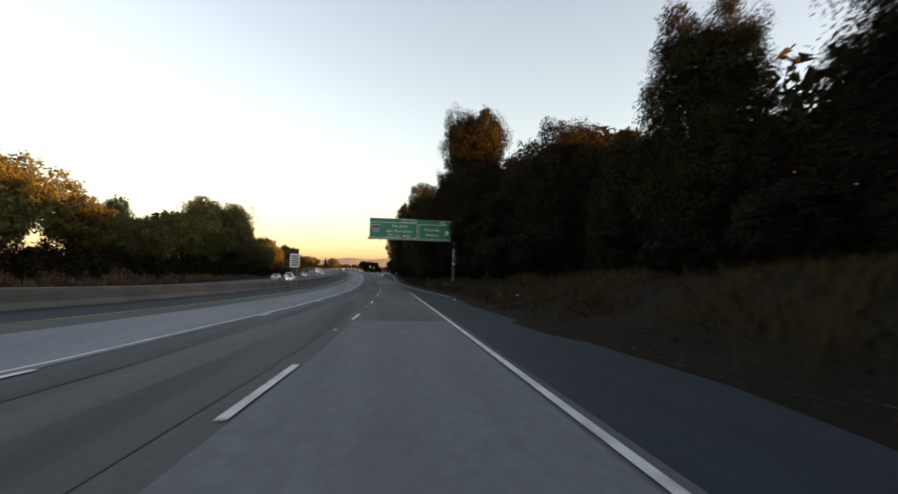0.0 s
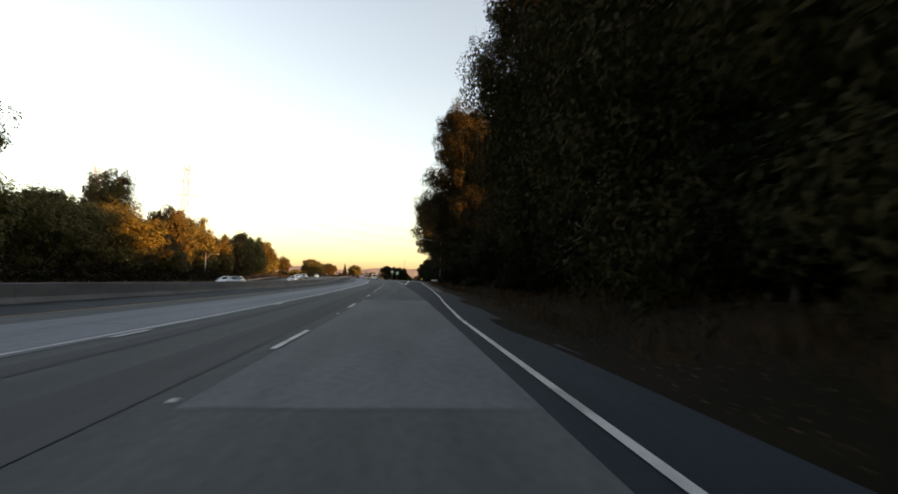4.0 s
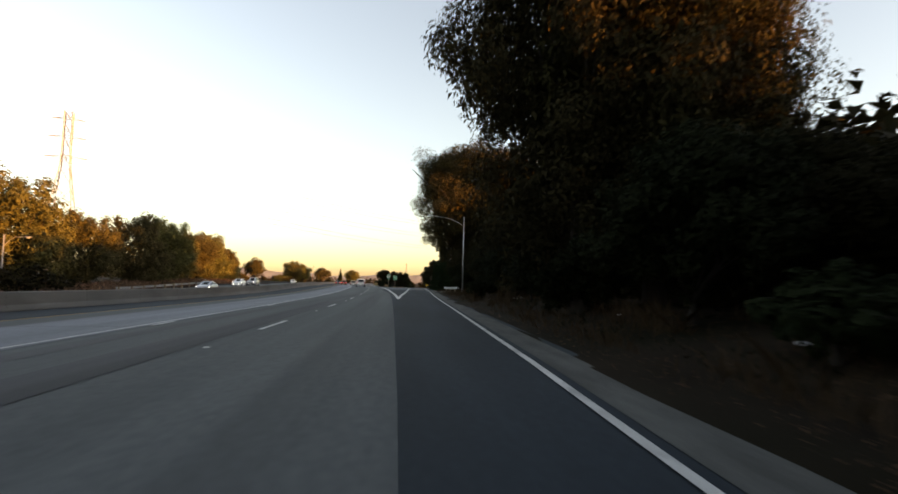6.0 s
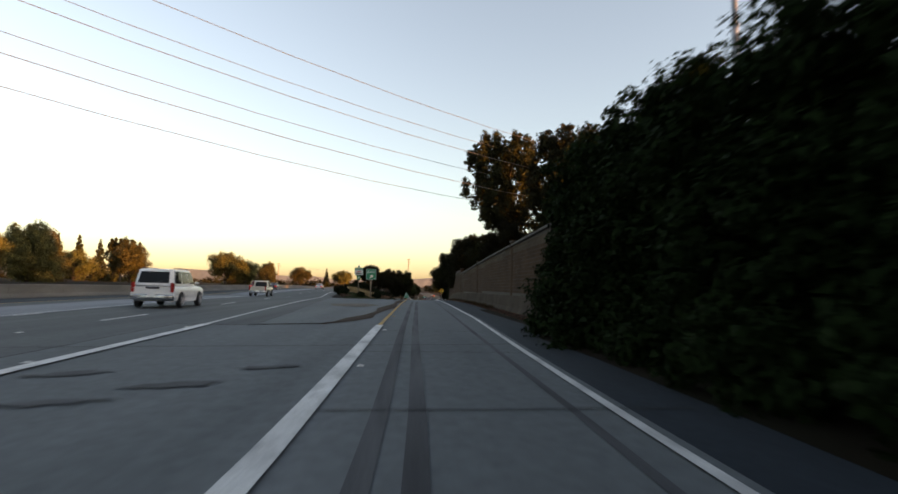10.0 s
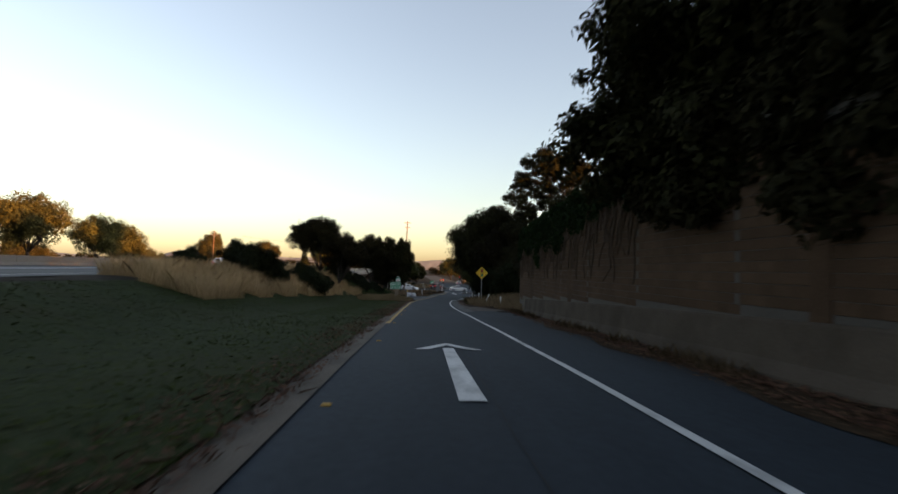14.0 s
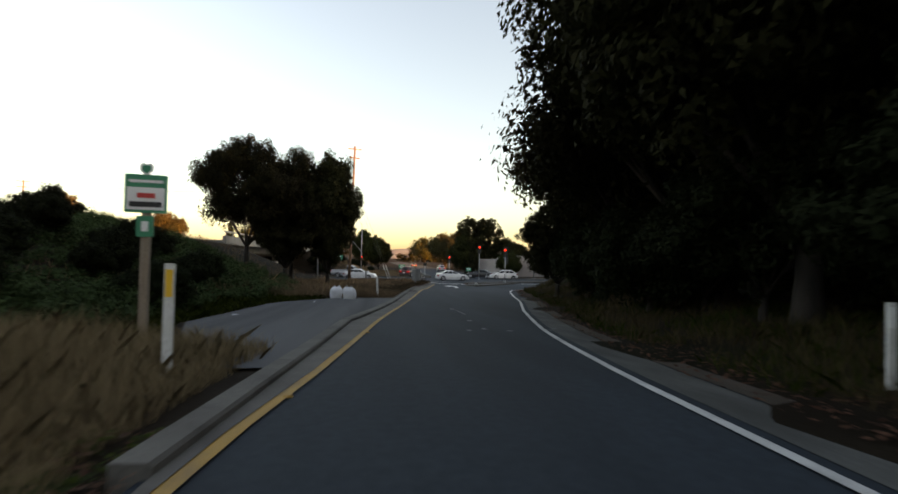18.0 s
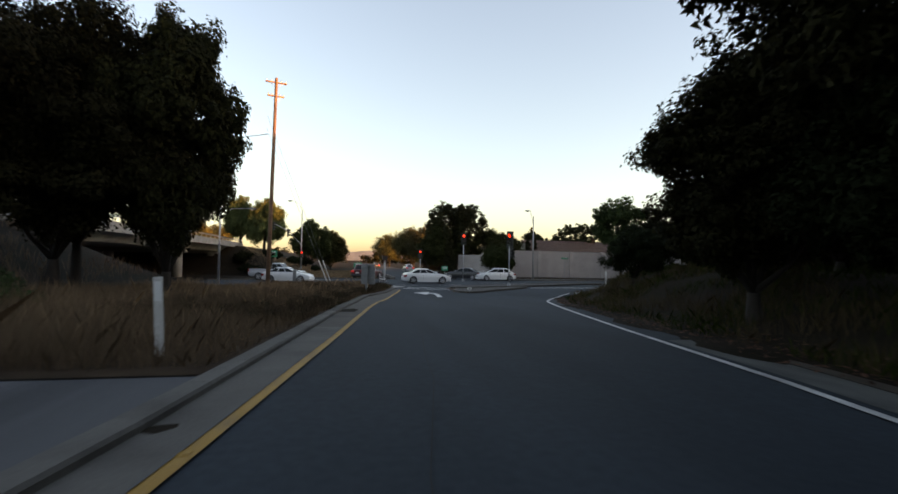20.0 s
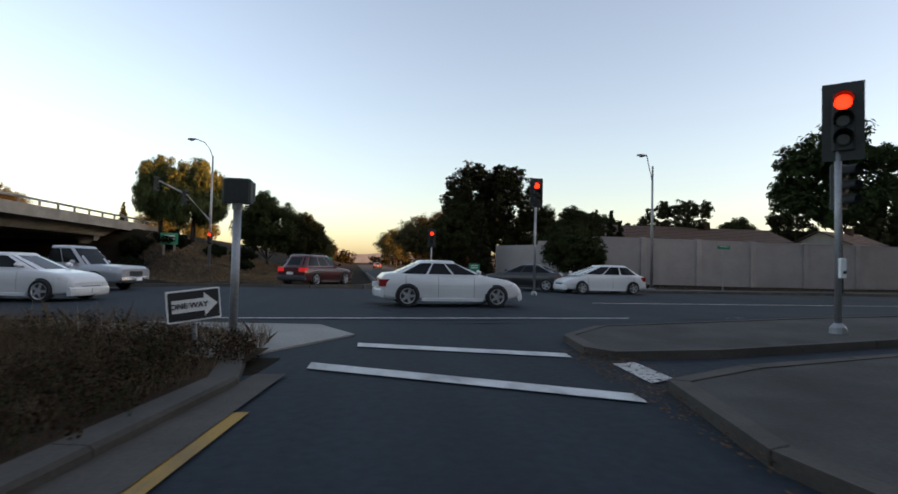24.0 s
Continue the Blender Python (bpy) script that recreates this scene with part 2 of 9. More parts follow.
M["sign_green"] = surface("green_sign_sheeting", (0.0068, 0.1870, 0.0935), (0.0136, 0.2550, 0.1275), 0.5, 0.6, (1, 1, 1), 40, 0.0, world_space=False, speck=0.92)
M["sign_white"] = surface("white_sign_sheeting", (0.68, 0.68, 0.66), (0.80, 0.80, 0.78), 0.5, 0.8, (1, 1, 1), 40, 0.0, world_space=False, speck=0.92)
M["sign_yellow"] = surface("yellow_sign_sheeting", (0.72, 0.40, 0.015), (0.82, 0.48, 0.03), 0.45, 0.8, (1, 1, 1), 40, 0.0, world_space=False, speck=0.92)
M["sign_blue"] = surface("blue_sign_sheeting", (0.02, 0.06, 0.28), (0.03, 0.08, 0.34), 0.45, 0.8, (1, 1, 1), 40, 0.0, world_space=False, speck=0.92)
M["sign_red"] = surface("red_sign_sheeting", (0.50, 0.02, 0.02), (0.60, 0.04, 0.03), 0.45, 0.8, (1, 1, 1), 40, 0.0, world_space=False, speck=0.92)
M["black"] = surface("black_sheeting", (0.012, 0.012, 0.012), (0.02, 0.02, 0.02), 0.6, 1.0, (1, 1, 1), 40, 0.0, world_space=False, speck=0.92)
M["alu"] = surface("sign_back_aluminium", (0.2240, 0.2310, 0.2310), (0.2940, 0.3010, 0.3010), 0.55, 1.2, (1, 1, 1), 30, 0.1, metal=0.5, stain=(0.1400, 0.1330, 0.1260), stain_scale=1.4, world_space=False)
M["wood"] = surface("pole_timber", (0.15, 0.085, 0.05), (0.24, 0.14, 0.085), 0.9, 3.0, (4, 4, 0.4), 25, 0.5, world_space=False)
M["post_wood"] = surface("sign_post_timber", (0.24, 0.18, 0.13), (0.34, 0.27, 0.2), 0.9, 3.0, (4, 4, 0.4), 25, 0.4, world_space=False)
M["plastic"] = surface("white_marker_plastic", (0.62, 0.61, 0.57), (0.74, 0.73, 0.69), 0.6, 2.0, (1, 1, 1), 30, 0.1, stain=(0.4, 0.37, 0.32), stain_scale=2.0, world_space=False)
M["wire"] = surface("wire", (0.05, 0.05, 0.055), (0.08, 0.08, 0.085), 0.6, 1.0, (1, 1, 1), 10, 0.0)
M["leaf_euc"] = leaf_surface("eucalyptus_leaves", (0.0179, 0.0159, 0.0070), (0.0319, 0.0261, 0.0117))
# Brighter copy of leaf_euc: evening sunlight put into the big tree's leaf colour.
M["leaf_euc_lit"] = leaf_surface("evening_lit_eucalyptus_leaves", (0.0313, 0.0270, 0.0112), (0.0558, 0.0444, 0.0187))
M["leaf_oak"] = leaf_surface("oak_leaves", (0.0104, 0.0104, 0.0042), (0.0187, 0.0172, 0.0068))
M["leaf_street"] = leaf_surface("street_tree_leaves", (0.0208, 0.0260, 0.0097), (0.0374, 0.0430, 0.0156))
# leaf_oak four times brighter: sunlight on the far-side trees put into the colour.
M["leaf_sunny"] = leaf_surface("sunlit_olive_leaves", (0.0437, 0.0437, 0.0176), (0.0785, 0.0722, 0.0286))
M["leaf_pine"] = leaf_surface("pine_needles", (0.0191, 0.0212, 0.0094), (0.0335, 0.0325, 0.0147))
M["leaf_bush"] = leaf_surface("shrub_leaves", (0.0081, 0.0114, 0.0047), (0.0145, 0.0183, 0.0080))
M["leaf_pepper"] = leaf_surface("pepper_tree_leaves", (0.0474, 0.0573, 0.0218), (0.0848, 0.0921, 0.0371))
M["leaf_ivy"] = leaf_surface("ivy_leaves", (0.0056, 0.0145, 0.0040), (0.0096, 0.0236, 0.0064))
M["leaf_pear"] = leaf_surface("street_tree_leaves", (0.0239, 0.0409, 0.0149), (0.0391, 0.0611, 0.0223))
M["leaf_rust"] = leaf_surface("dry_russet_leaves", (0.022, 0.014, 0.009), (0.050, 0.031, 0.018))
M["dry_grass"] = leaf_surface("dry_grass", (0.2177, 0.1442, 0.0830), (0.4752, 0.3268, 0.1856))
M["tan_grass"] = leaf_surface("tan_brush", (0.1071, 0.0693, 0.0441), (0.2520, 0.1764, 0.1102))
# Dark copy of the dry grass: the trees' shade is in its colour.
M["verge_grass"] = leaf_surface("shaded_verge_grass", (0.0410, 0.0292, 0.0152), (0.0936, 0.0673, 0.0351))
M["green_grass"] = leaf_surface("ground_cover", (0.0126, 0.0238, 0.0027), (0.0342, 0.0514, 0.0069))
M["rust_grass"] = leaf_surface("russet_weeds", (0.1140, 0.0744, 0.0492), (0.1800, 0.1236, 0.0792))
M["thatch"] = surface("dry_thatch", (0.0385, 0.0253, 0.0165), (0.0660, 0.0451, 0.0286), 0.95, 2.2, (1, 1, 1), 40, 0.8, spec=0.05, stain=(0.0248, 0.0193, 0.0121), stain_scale=0.7)
M["litter"] = leaf_surface("fallen_leaves", (0.0630, 0.0378, 0.0210), (0.1680, 0.1050, 0.0577))


def paint(name, c, metal=0.0):
    m = surface(name, c, tuple(x * 0.88 for x in c), 0.32, 0.6, (1, 1, 1), 8, 0.0, metal=metal, world_space=False, speck=0.97)
    m.node_tree.nodes["Principled BSDF"].inputs["Coat Weight"].default_value = 0.6
    return m


M["car_white"] = paint("white_car_paint", (0.72, 0.72, 0.71))
M["car_silver"] = paint("silver_car_paint", (0.45, 0.46, 0.48), 0.4)
M["car_grey"] = paint("dark_grey_car_paint", (0.07, 0.075, 0.085), 0.2)
M["car_red"] = paint("red_car_paint", (0.0800, 0.0080, 0.0096), 0.1)
M["car_black"] = paint("black_car_paint", (0.012, 0.012, 0.014))
M["car_tan"] = paint("pale_gold_car_paint", (0.50, 0.46, 0.40), 0.3)
M["tyre"] = surface("tyre_rubber", (0.012, 0.012, 0.012), (0.022, 0.022, 0.022), 0.85, 3, (1, 1, 1), 30, 0.1, world_space=False)
M["rim"] = surface("alloy_rim", (0.42, 0.42, 0.43), (0.55, 0.55, 0.56), 0.4, 3, (1, 1, 1), 30, 0.0, metal=0.15, world_space=False, speck=0.95)
M["trim"] = surface("dark_car_trim", (0.03, 0.03, 0.032), (0.05, 0.05, 0.052), 0.6, 3, (1, 1, 1), 30, 0.0, world_space=False)
M["chrome"] = surface("chrome_bumper", (0.45, 0.45, 0.46), (0.6, 0.6, 0.61), 0.25, 3, (1, 1, 1), 30, 0.0, metal=1.0, world_space=False, speck=0.95)
gl = surface("tinted_car_glass", (0.010, 0.012, 0.013), (0.014, 0.016, 0.017), 0.05, 1, (1, 1, 1), 5, 0.0, spec=0.15, world_space=False, speck=1.0)
M["glass"] = gl
M["tail_on"] = glow("lit_tail_lamp", (0.8, 0.02, 0.015), 0.08)
M["tail"] = surface("red_lamp_lens", (0.25, 0.01, 0.01), (0.35, 0.015, 0.012), 0.25, 3, (1, 1, 1), 30, 0.0, world_space=False, speck=0.95)
M["head_on"] = glow("lit_head_lamp", (1.0, 0.95, 0.85), 5)
M["headlens"] = surface("head_lamp_lens", (0.55, 0.56, 0.58), (0.7, 0.71, 0.73), 0.15, 3, (1, 1, 1), 30, 0.0, world_space=False, speck=0.95)
M["signal_red"] = glow("lit_red_signal", (1.0, 0.03, 0.008), 0.9)
M["signal_off"] = surface("unlit_signal_lens", (0.02, 0.025, 0.02), (0.03, 0.035, 0.03), 0.3, 3, (1, 1, 1), 30, 0.0, world_space=False)
M["roof_tile"] = surface("brown_shingle_roof", (0.0600, 0.0330, 0.0240), (0.0960, 0.0540, 0.0390), 0.9, 1.5, (1, 1, 4), 12, 0.4)
M["stucco"] = surface("house_stucco", (0.30, 0.27, 0.23), (0.38, 0.35, 0.30), 0.9, 1.0, (1, 1, 1), 25, 0.3)
M["bag"] = surface("white_woven_bag", (0.62, 0.62, 0.64), (0.78, 0.78, 0.80), 0.7, 3.0, (1, 1, 1), 40, 0.4, stain=(0.45, 0.44, 0.43), stain_scale=2, world_space=False)
# The blue-grey base colour carries the haze over the far hills.
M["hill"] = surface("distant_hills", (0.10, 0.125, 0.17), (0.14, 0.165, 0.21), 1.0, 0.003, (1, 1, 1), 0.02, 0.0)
M["woods"] = surface("distant_woods", (0.05, 0.055, 0.04), (0.10, 0.10, 0.07), 1.0, 0.02, (1, 1, 1), 0.2, 0.0)


# ---- mesh tools ----
class Geo:
    """Vertices and faces gathered for one mesh."""

    def __init__(self):
        self.v, self.f = [], []

    def add(self, vs, fs):
        k = len(self.v)
        self.v += [tuple(p) for p in vs]
        self.f += [tuple(k + i for i in q) for q in fs]
        return self

    def box(self, x0, y0, z0, x1, y1, z1, b=0.0):
        """A box; b: width of the chamfer on its upright and upper edges."""
        if b <= 0:
            vs = [(x, y, z) for z in (z0, z1) for x, y in ((x0, y0), (x1, y0), (x1, y1), (x0, y1))]
            return self.add(vs, [(3, 2, 1, 0), (4, 5, 6, 7), (0, 1, 5, 4), (1, 2, 6, 5), (2, 3, 7, 6), (3, 0, 4, 7)])
        def ring(i, z):
            return [(x0 + b + i, y0 + i, z), (x1 - b - i, y0 + i, z), (x1 - i, y0 + b + i, z), (x1 - i, y1 - b - i, z),
                    (x1 - b - i, y1 - i, z), (x0 + b + i, y1 - i, z), (x0 + i, y1 - b - i, z), (x0 + i, y0 + b + i, z)]
        return self.loft([ring(0, z0), ring(0, z1 - b), ring(b * 0.7, z1)])

    def loft(self, rings, caps=True, closed=True):
        n = len(rings[0])
        vs = [p for r in rings for p in r]
        fs = []
        for i in range(len(rings) - 1):
            for j in range(n if closed else n - 1):
                a, c = i * n + j, i * n + (j + 1) % n
                fs.append((a, c, c + n, a + n))
        if caps:
            fs.append(tuple(range(n - 1, -1, -1)))
            fs.append(tuple((len(rings) - 1) * n + j for j in range(n)))
        return self.add(vs, fs)

    def tube(self, pts, radii, n=8):
        pts = [Vector(p) for p in pts]
        if not hasattr(radii, "__len__"):
            radii = [radii] * len(pts)
        rings = []
        for i, p in enumerate(pts):
            d = (pts[min(i + 1, len(pts) - 1)] - pts[max(i - 1, 0)]).normalized()
            a = d.orthogonal().normalized() if abs(d.z) < 0.95 else Vector((1, 0, 0))
            a = (a - d * a.dot(d)).normalized()
            b = d.cross(a)
            rings.append([p + (a * math.cos(2 * math.pi * k / n) + b * math.sin(2 * math.pi * k / n)) * radii[i] for k in range(n)])
        return self.loft(rings)

    def plate(self, outline, y0, y1):
        """An outline in x, z made into a plate from y0 to y1."""
        n = len(outline)
        vs = [(x, y0, z) for x, z in outline] + [(x, y1, z) for x, z in outline]
        fs = [tuple(range(n)), tuple(range(2 * n - 1, n - 1, -1))]
        fs += [(i + n, (i + 1) % n + n, (i + 1) % n, i) for i in range(n)]
        return self.add(vs, fs)

    def slab(self, outline, z0, z1):
        """An outline in x, y made into a slab; z may be functions of x, y."""
        n = len(outline)
        a = z0 if callable(z0) else (lambda x, y: z0)
        b = z1 if callable(z1) else (lambda x, y: z1)
        vs = [(x, y, a(x, y)) for x, y in outline] + [(x, y, b(x, y)) for x, y in outline]
        fs = [tuple(range(n - 1, -1, -1)), tuple(range(n, 2 * n))]
        fs += [(i, (i + 1) % n, (i + 1) % n + n, i + n) for i in range(n)]
        return self.add(vs, fs)

    def mesh(self, name, smooth=False):
        me = bpy.data.meshes.new(name)
        me.from_pydata(self.v, [], self.f)
        if smooth:
            me.polygons.foreach_set("use_smooth", [True] * len(me.polygons))
        me.update()
        return me


def part(name, geo, material, parent=None, label="", smooth=False, at=None):
    me = geo.mesh(name, smooth) if isinstance(geo, Geo) else geo
    if material is not None and not me.materials:
        me.materials.append(material)
    ob = new(name, me)
    if at is not None:
        ob.matrix_basis = at
    if parent is not None:
        ob.parent = parent
    if label:
        ob["label"] = label
    return ob


def thing(name, at, label, category, group="", kind=""):
    ob = new(name)
    ob.empty_display_size = 0.2
    ob.matrix_basis = at
    return tagged(ob, label, category, group, kind)


def arrays_mesh(name, v, f, material):
    """A mesh from numpy arrays of vertices and quads."""
    me = bpy.data.meshes.new(name)
    me.vertices.add(len(v))
    me.vertices.foreach_set("co", np.asarray(v, np.float32).ravel())
    nl = f.shape[0] * f.shape[1]
    me.loops.add(nl)
    me.loops.foreach_set("vertex_index", np.asarray(f, np.int32).ravel())
    me.polygons.add(len(f))
    me.polygons.foreach_set("loop_start", np.arange(0, nl, f.shape[1], dtype=np.int32))
    me.update(calc_edges=True)
    me.validate()
    me.materials.append(material)
    return me


def curve_of(*pairs):
    ys, xs = [p[0] for p in pairs], [p[1] for p in pairs]
    return lambda y: np.interp(y, ys, xs)


def smooth(a, b, x):
    t = np.clip((x - a) / (b - a), 0, 1)
    return t * t * (3 - 2 * t)


# ---- the plan, in metres: y runs with the freeway, x to its right ----
# the freeway comes in on a gentle curve, downhill
bend = curve_of((-900, -80), (-90, -13.04), (-70, -11.31), (-50, -9.62), (-30, -7.98), (-10, -6.38), (10, -4.85), (30, -3.55), (50, -2.45), (70, -1.52), (90, -0.83), (110, -0.38), (130, -0.12), (150, -0.02), (165, 0), (5000, 0))
dip = curve_of((-90, 5.99), (-70, 5.22), (-50, 4.45), (-30, 3.69), (-10, 2.92), (10, 2.17), (30, 1.56), (50, 1.07), (70, 0.67), (90, 0.36), (110, 0.16), (130, 0.05), (150, 0.01), (165, 0), (5000, 0))


def bent(fn):
    return lambda y: fn(y) + bend(y)


ramp_line = curve_of((-100, 0), (200, -0.02), (229, 0.03), (253, 0.07), (288, 0.07), (300, 0.05), (310, 0.02), (320, -0.06), (330, -0.20), (339.5, -0.42),
                  (348.7, -0.67), (357.6, -0.97), (366.3, -1.32), (374.8, -1.69), (383.3, -2.09), (391.6, -2.42), (399.7, -2.73), (407.2, -3.03),
                  (414.3, -3.35), (420.8, -3.60), (426.9, -3.86), (432.6, -4.08), (438, -4.25), (443.5, -4.37), (453.6, -4.56), (458, -4.65),
                  (462, -4.80), (466, -4.93), (470, -5.0), (2000, -5.02))


def ramp_z(y):
    return ramp_line(y) + dip(y)


bank = curve_of((120, 0), (160, 0.015), (210, 0.025), (238, 0.025), (268, 0.007), (295, 0))
lane_line = bent(curve_of((-200, -1.93), (200, -1.93), (220, -2.05), (246, -2.85), (272, -4.0), (291, -5.3), (320, -7.8), (350, -10.6), (365, -12.0),
                     (400, -14.3), (450, -15.6), (550, -16), (3000, -16)))
white_r = bent(curve_of((-200, 1.73), (66, 1.73), (66.01, 4.25), (75, 3.75), (81, 3.6), (98, 2.75), (115, 2.45), (131, 2.58), (145, 3.13), (150, 3.43), (171, 4.32),
                   (175, 4.5), (196, 5.13), (206, 5.37), (215, 5.62), (226.6, 6.02), (232, 6.2), (238, 6.43), (246.5, 6.75), (250, 6.87), (254, 6.98), (261.5, 7.23), (266, 7.38), (270.7, 7.5), (276.7, 7.7), (282, 7.92), (289, 8.22),
                   (326, 9.0), (330.5, 9.14), (336, 9.31), (341, 9.45), (346, 9.6), (351, 9.7), (356, 9.84), (362, 9.98), (367, 10.11), (373, 10.24), (378, 10.42), (383, 10.54),
                   (389.6, 10.69), (393, 10.81), (397.6, 11.03), (405, 11.5), (411.3, 12.1), (419.4, 12.87), (421.3, 13.05), (424.7, 13.52), (428.4, 14.12), (431.6, 14.8), (437, 16.0), (444, 17.8), (450, 19.0), (455, 20.1), (458, 20.8), (463.6, 22.5),
                   (466.3, 23.8), (470.7, 26.7), (473, 29.5), (474.4, 33), (475, 40)))
yellow_l = curve_of((209.7, 2.0), (220, 2.24), (224, 2.4), (246, 3.22), (251, 3.36), (270, 4.0), (282, 4.2), (310, 4.85), (325, 5.26), (330, 5.35), (336, 5.47),
                    (344, 5.69), (354, 5.93), (358, 6.02), (371, 6.35), (388, 6.72), (392, 6.92), (404.5, 7.27), (408, 7.45), (419, 8.28), (422, 8.65),
                    (431.6, 9.57), (436, 10.14), (441.5, 10.96), (449.6, 12.1), (462.6, 13.81), (464.5, 14.22), (470, 15.18), (474.2, 16.0), (478, 16.6))
kerb_l = curve_of((418, 7.75), (424, 8.1), (431, 8.46), (433.3, 8.88), (443, 10.3), (455, 11.75), (463.4, 12.74), (468.2, 13.2), (470.5, 13.98), (472.7, 14.79), (477.5, 15.85), (479, 16.1))
stripe_l = curve_of((209.7, 2.0), (220, 1.76), (226, 1.55), (247, 0.68), (253, 0.42), (262, -0.08), (272, -0.55), (281, -1.08), (291, -1.9), (320, -4.1), (350, -6.9), (365, -8.3), (400, -10.6),
                    (450, -11.9), (550, -12.3), (3000, -12.3))
wall_x = curve_of((250, 10.6), (284, 11.16), (296, 11.45), (326, 12.1), (336, 12.2), (354, 13.0), (370, 13.9), (378, 14.5), (388, 15.4))
STREET_N, STREET_F = 483.9, 497.5          # the near and far sides of the cross street
GAP0, GAP1 = 476.0, 532.0                  # where the freeway leaves its embankment for the bridge


def paved_right(y):
    return white_r(y) + np.interp(y, [-100, 36, 56, 65.99, 66.0, 70, 150, 168, 262, 330, 388, 400, 440, 470], [3.0, 3.0, 4.3, 4.0, 1.5, 1.2, 1.7, 1.3, 1.2, 2.6, 3.4, 1.1, 1.0, 0.4])


def height(x, y):
    """The surface of roads and ground."""
    x, y = np.asarray(x, float), np.asarray(y, float)
    zr, zf = ramp_z(y), np.interp(y, [-100, 300, 340, 430, 474, 5000], [0, 0.05, 0.0, 0.0, -0.6, -0.6]) + np.where(y < 300, ramp_z(y), 0)
    e, k = lane_line(y) + 5.0, yellow_l(y) - 0.9
    u = (x - e) / np.maximum(k - e, 0.5)
    mid = zf + (zr - zf) * smooth(0.08, 0.72, u)
    z = np.where(y < 332, zr, np.where(x < e, zf, np.where(x > k, zr, mid)))
    blend = smooth(318, 346, y)
    z = zr * (1 - blend) + z * blend
    z = z + bank(y) * (np.minimum(x, 2) - 2) * np.where(x > -40, 1, 40 / np.maximum(-x, 1))
    # bank beyond the shoulder on the right
    rise = np.interp(y, [-100, 60, 110, 135, 240, 262, 388, 400, 430, 452, 470, 476], [1.9, 1.9, 1.5, 0.7, 0.6, 0.5, 0.5, 0.7, 0.6, 1.5, 1.9, 1.2])
    inset = np.where((y > 262) & (y < 388), wall_x(y) + 0.2, paved_right(y) + 0.6)
    r = np.where((y > 262) & (y < 388), 2.4, rise)
    width = np.where((y > 262) & (y < 388), 1.0, 5.5)
    z = z + np.where(y < 479, r * smooth(0, 1, (x - inset) / width), 0)
    # bank beyond the far carriageway
    far = lane_line(y) - 13.5 - 17
    z = z + np.interp(y, [-100, 110, 170, 4000], [2.3, 2.3, 0.5, 0.4]) * smooth(0, 7, far - x)
    # the cross street and what lies behind it
    down = np.interp(x, [-60, -5, 10, 500], [-5.5, -5.4, -5.02, -5.02])
    near_edge = np.interp(x, [-60, 0, 17, 25, 400], [GAP0, 478.5, 481, 476.5, 476.0])
    behind = np.interp(x, [-13, -5.5, 4, 10, 500], [-0.6, -0.6, -3.4, -5.02, -5.02])
    s_in = smooth(-9, 0, y - near_edge)
    s_in = np.where(x > 10, smooth(-3, 0, y - near_edge), s_in)
    z = z * (1 - s_in) + down * s_in
    far_edge = np.interp(x, [-60, -3, 3, 9, 500], [GAP1 - 9, GAP1 - 10, 510, 502.5, 499.5])
    s_out = smooth(0, 9, y - far_edge)
    z = np.where(y > near_edge + 3, down * (1 - s_out) + behind * s_out, z)
    # the apron round the islands rises a little to the right
    return z + 0.028 * np.clip(x - 20.5, 0, 12) * smooth(466, 474, y) * (1 - smooth(483, 488, y))


def h1(x, y):
    return float(height(x, y))


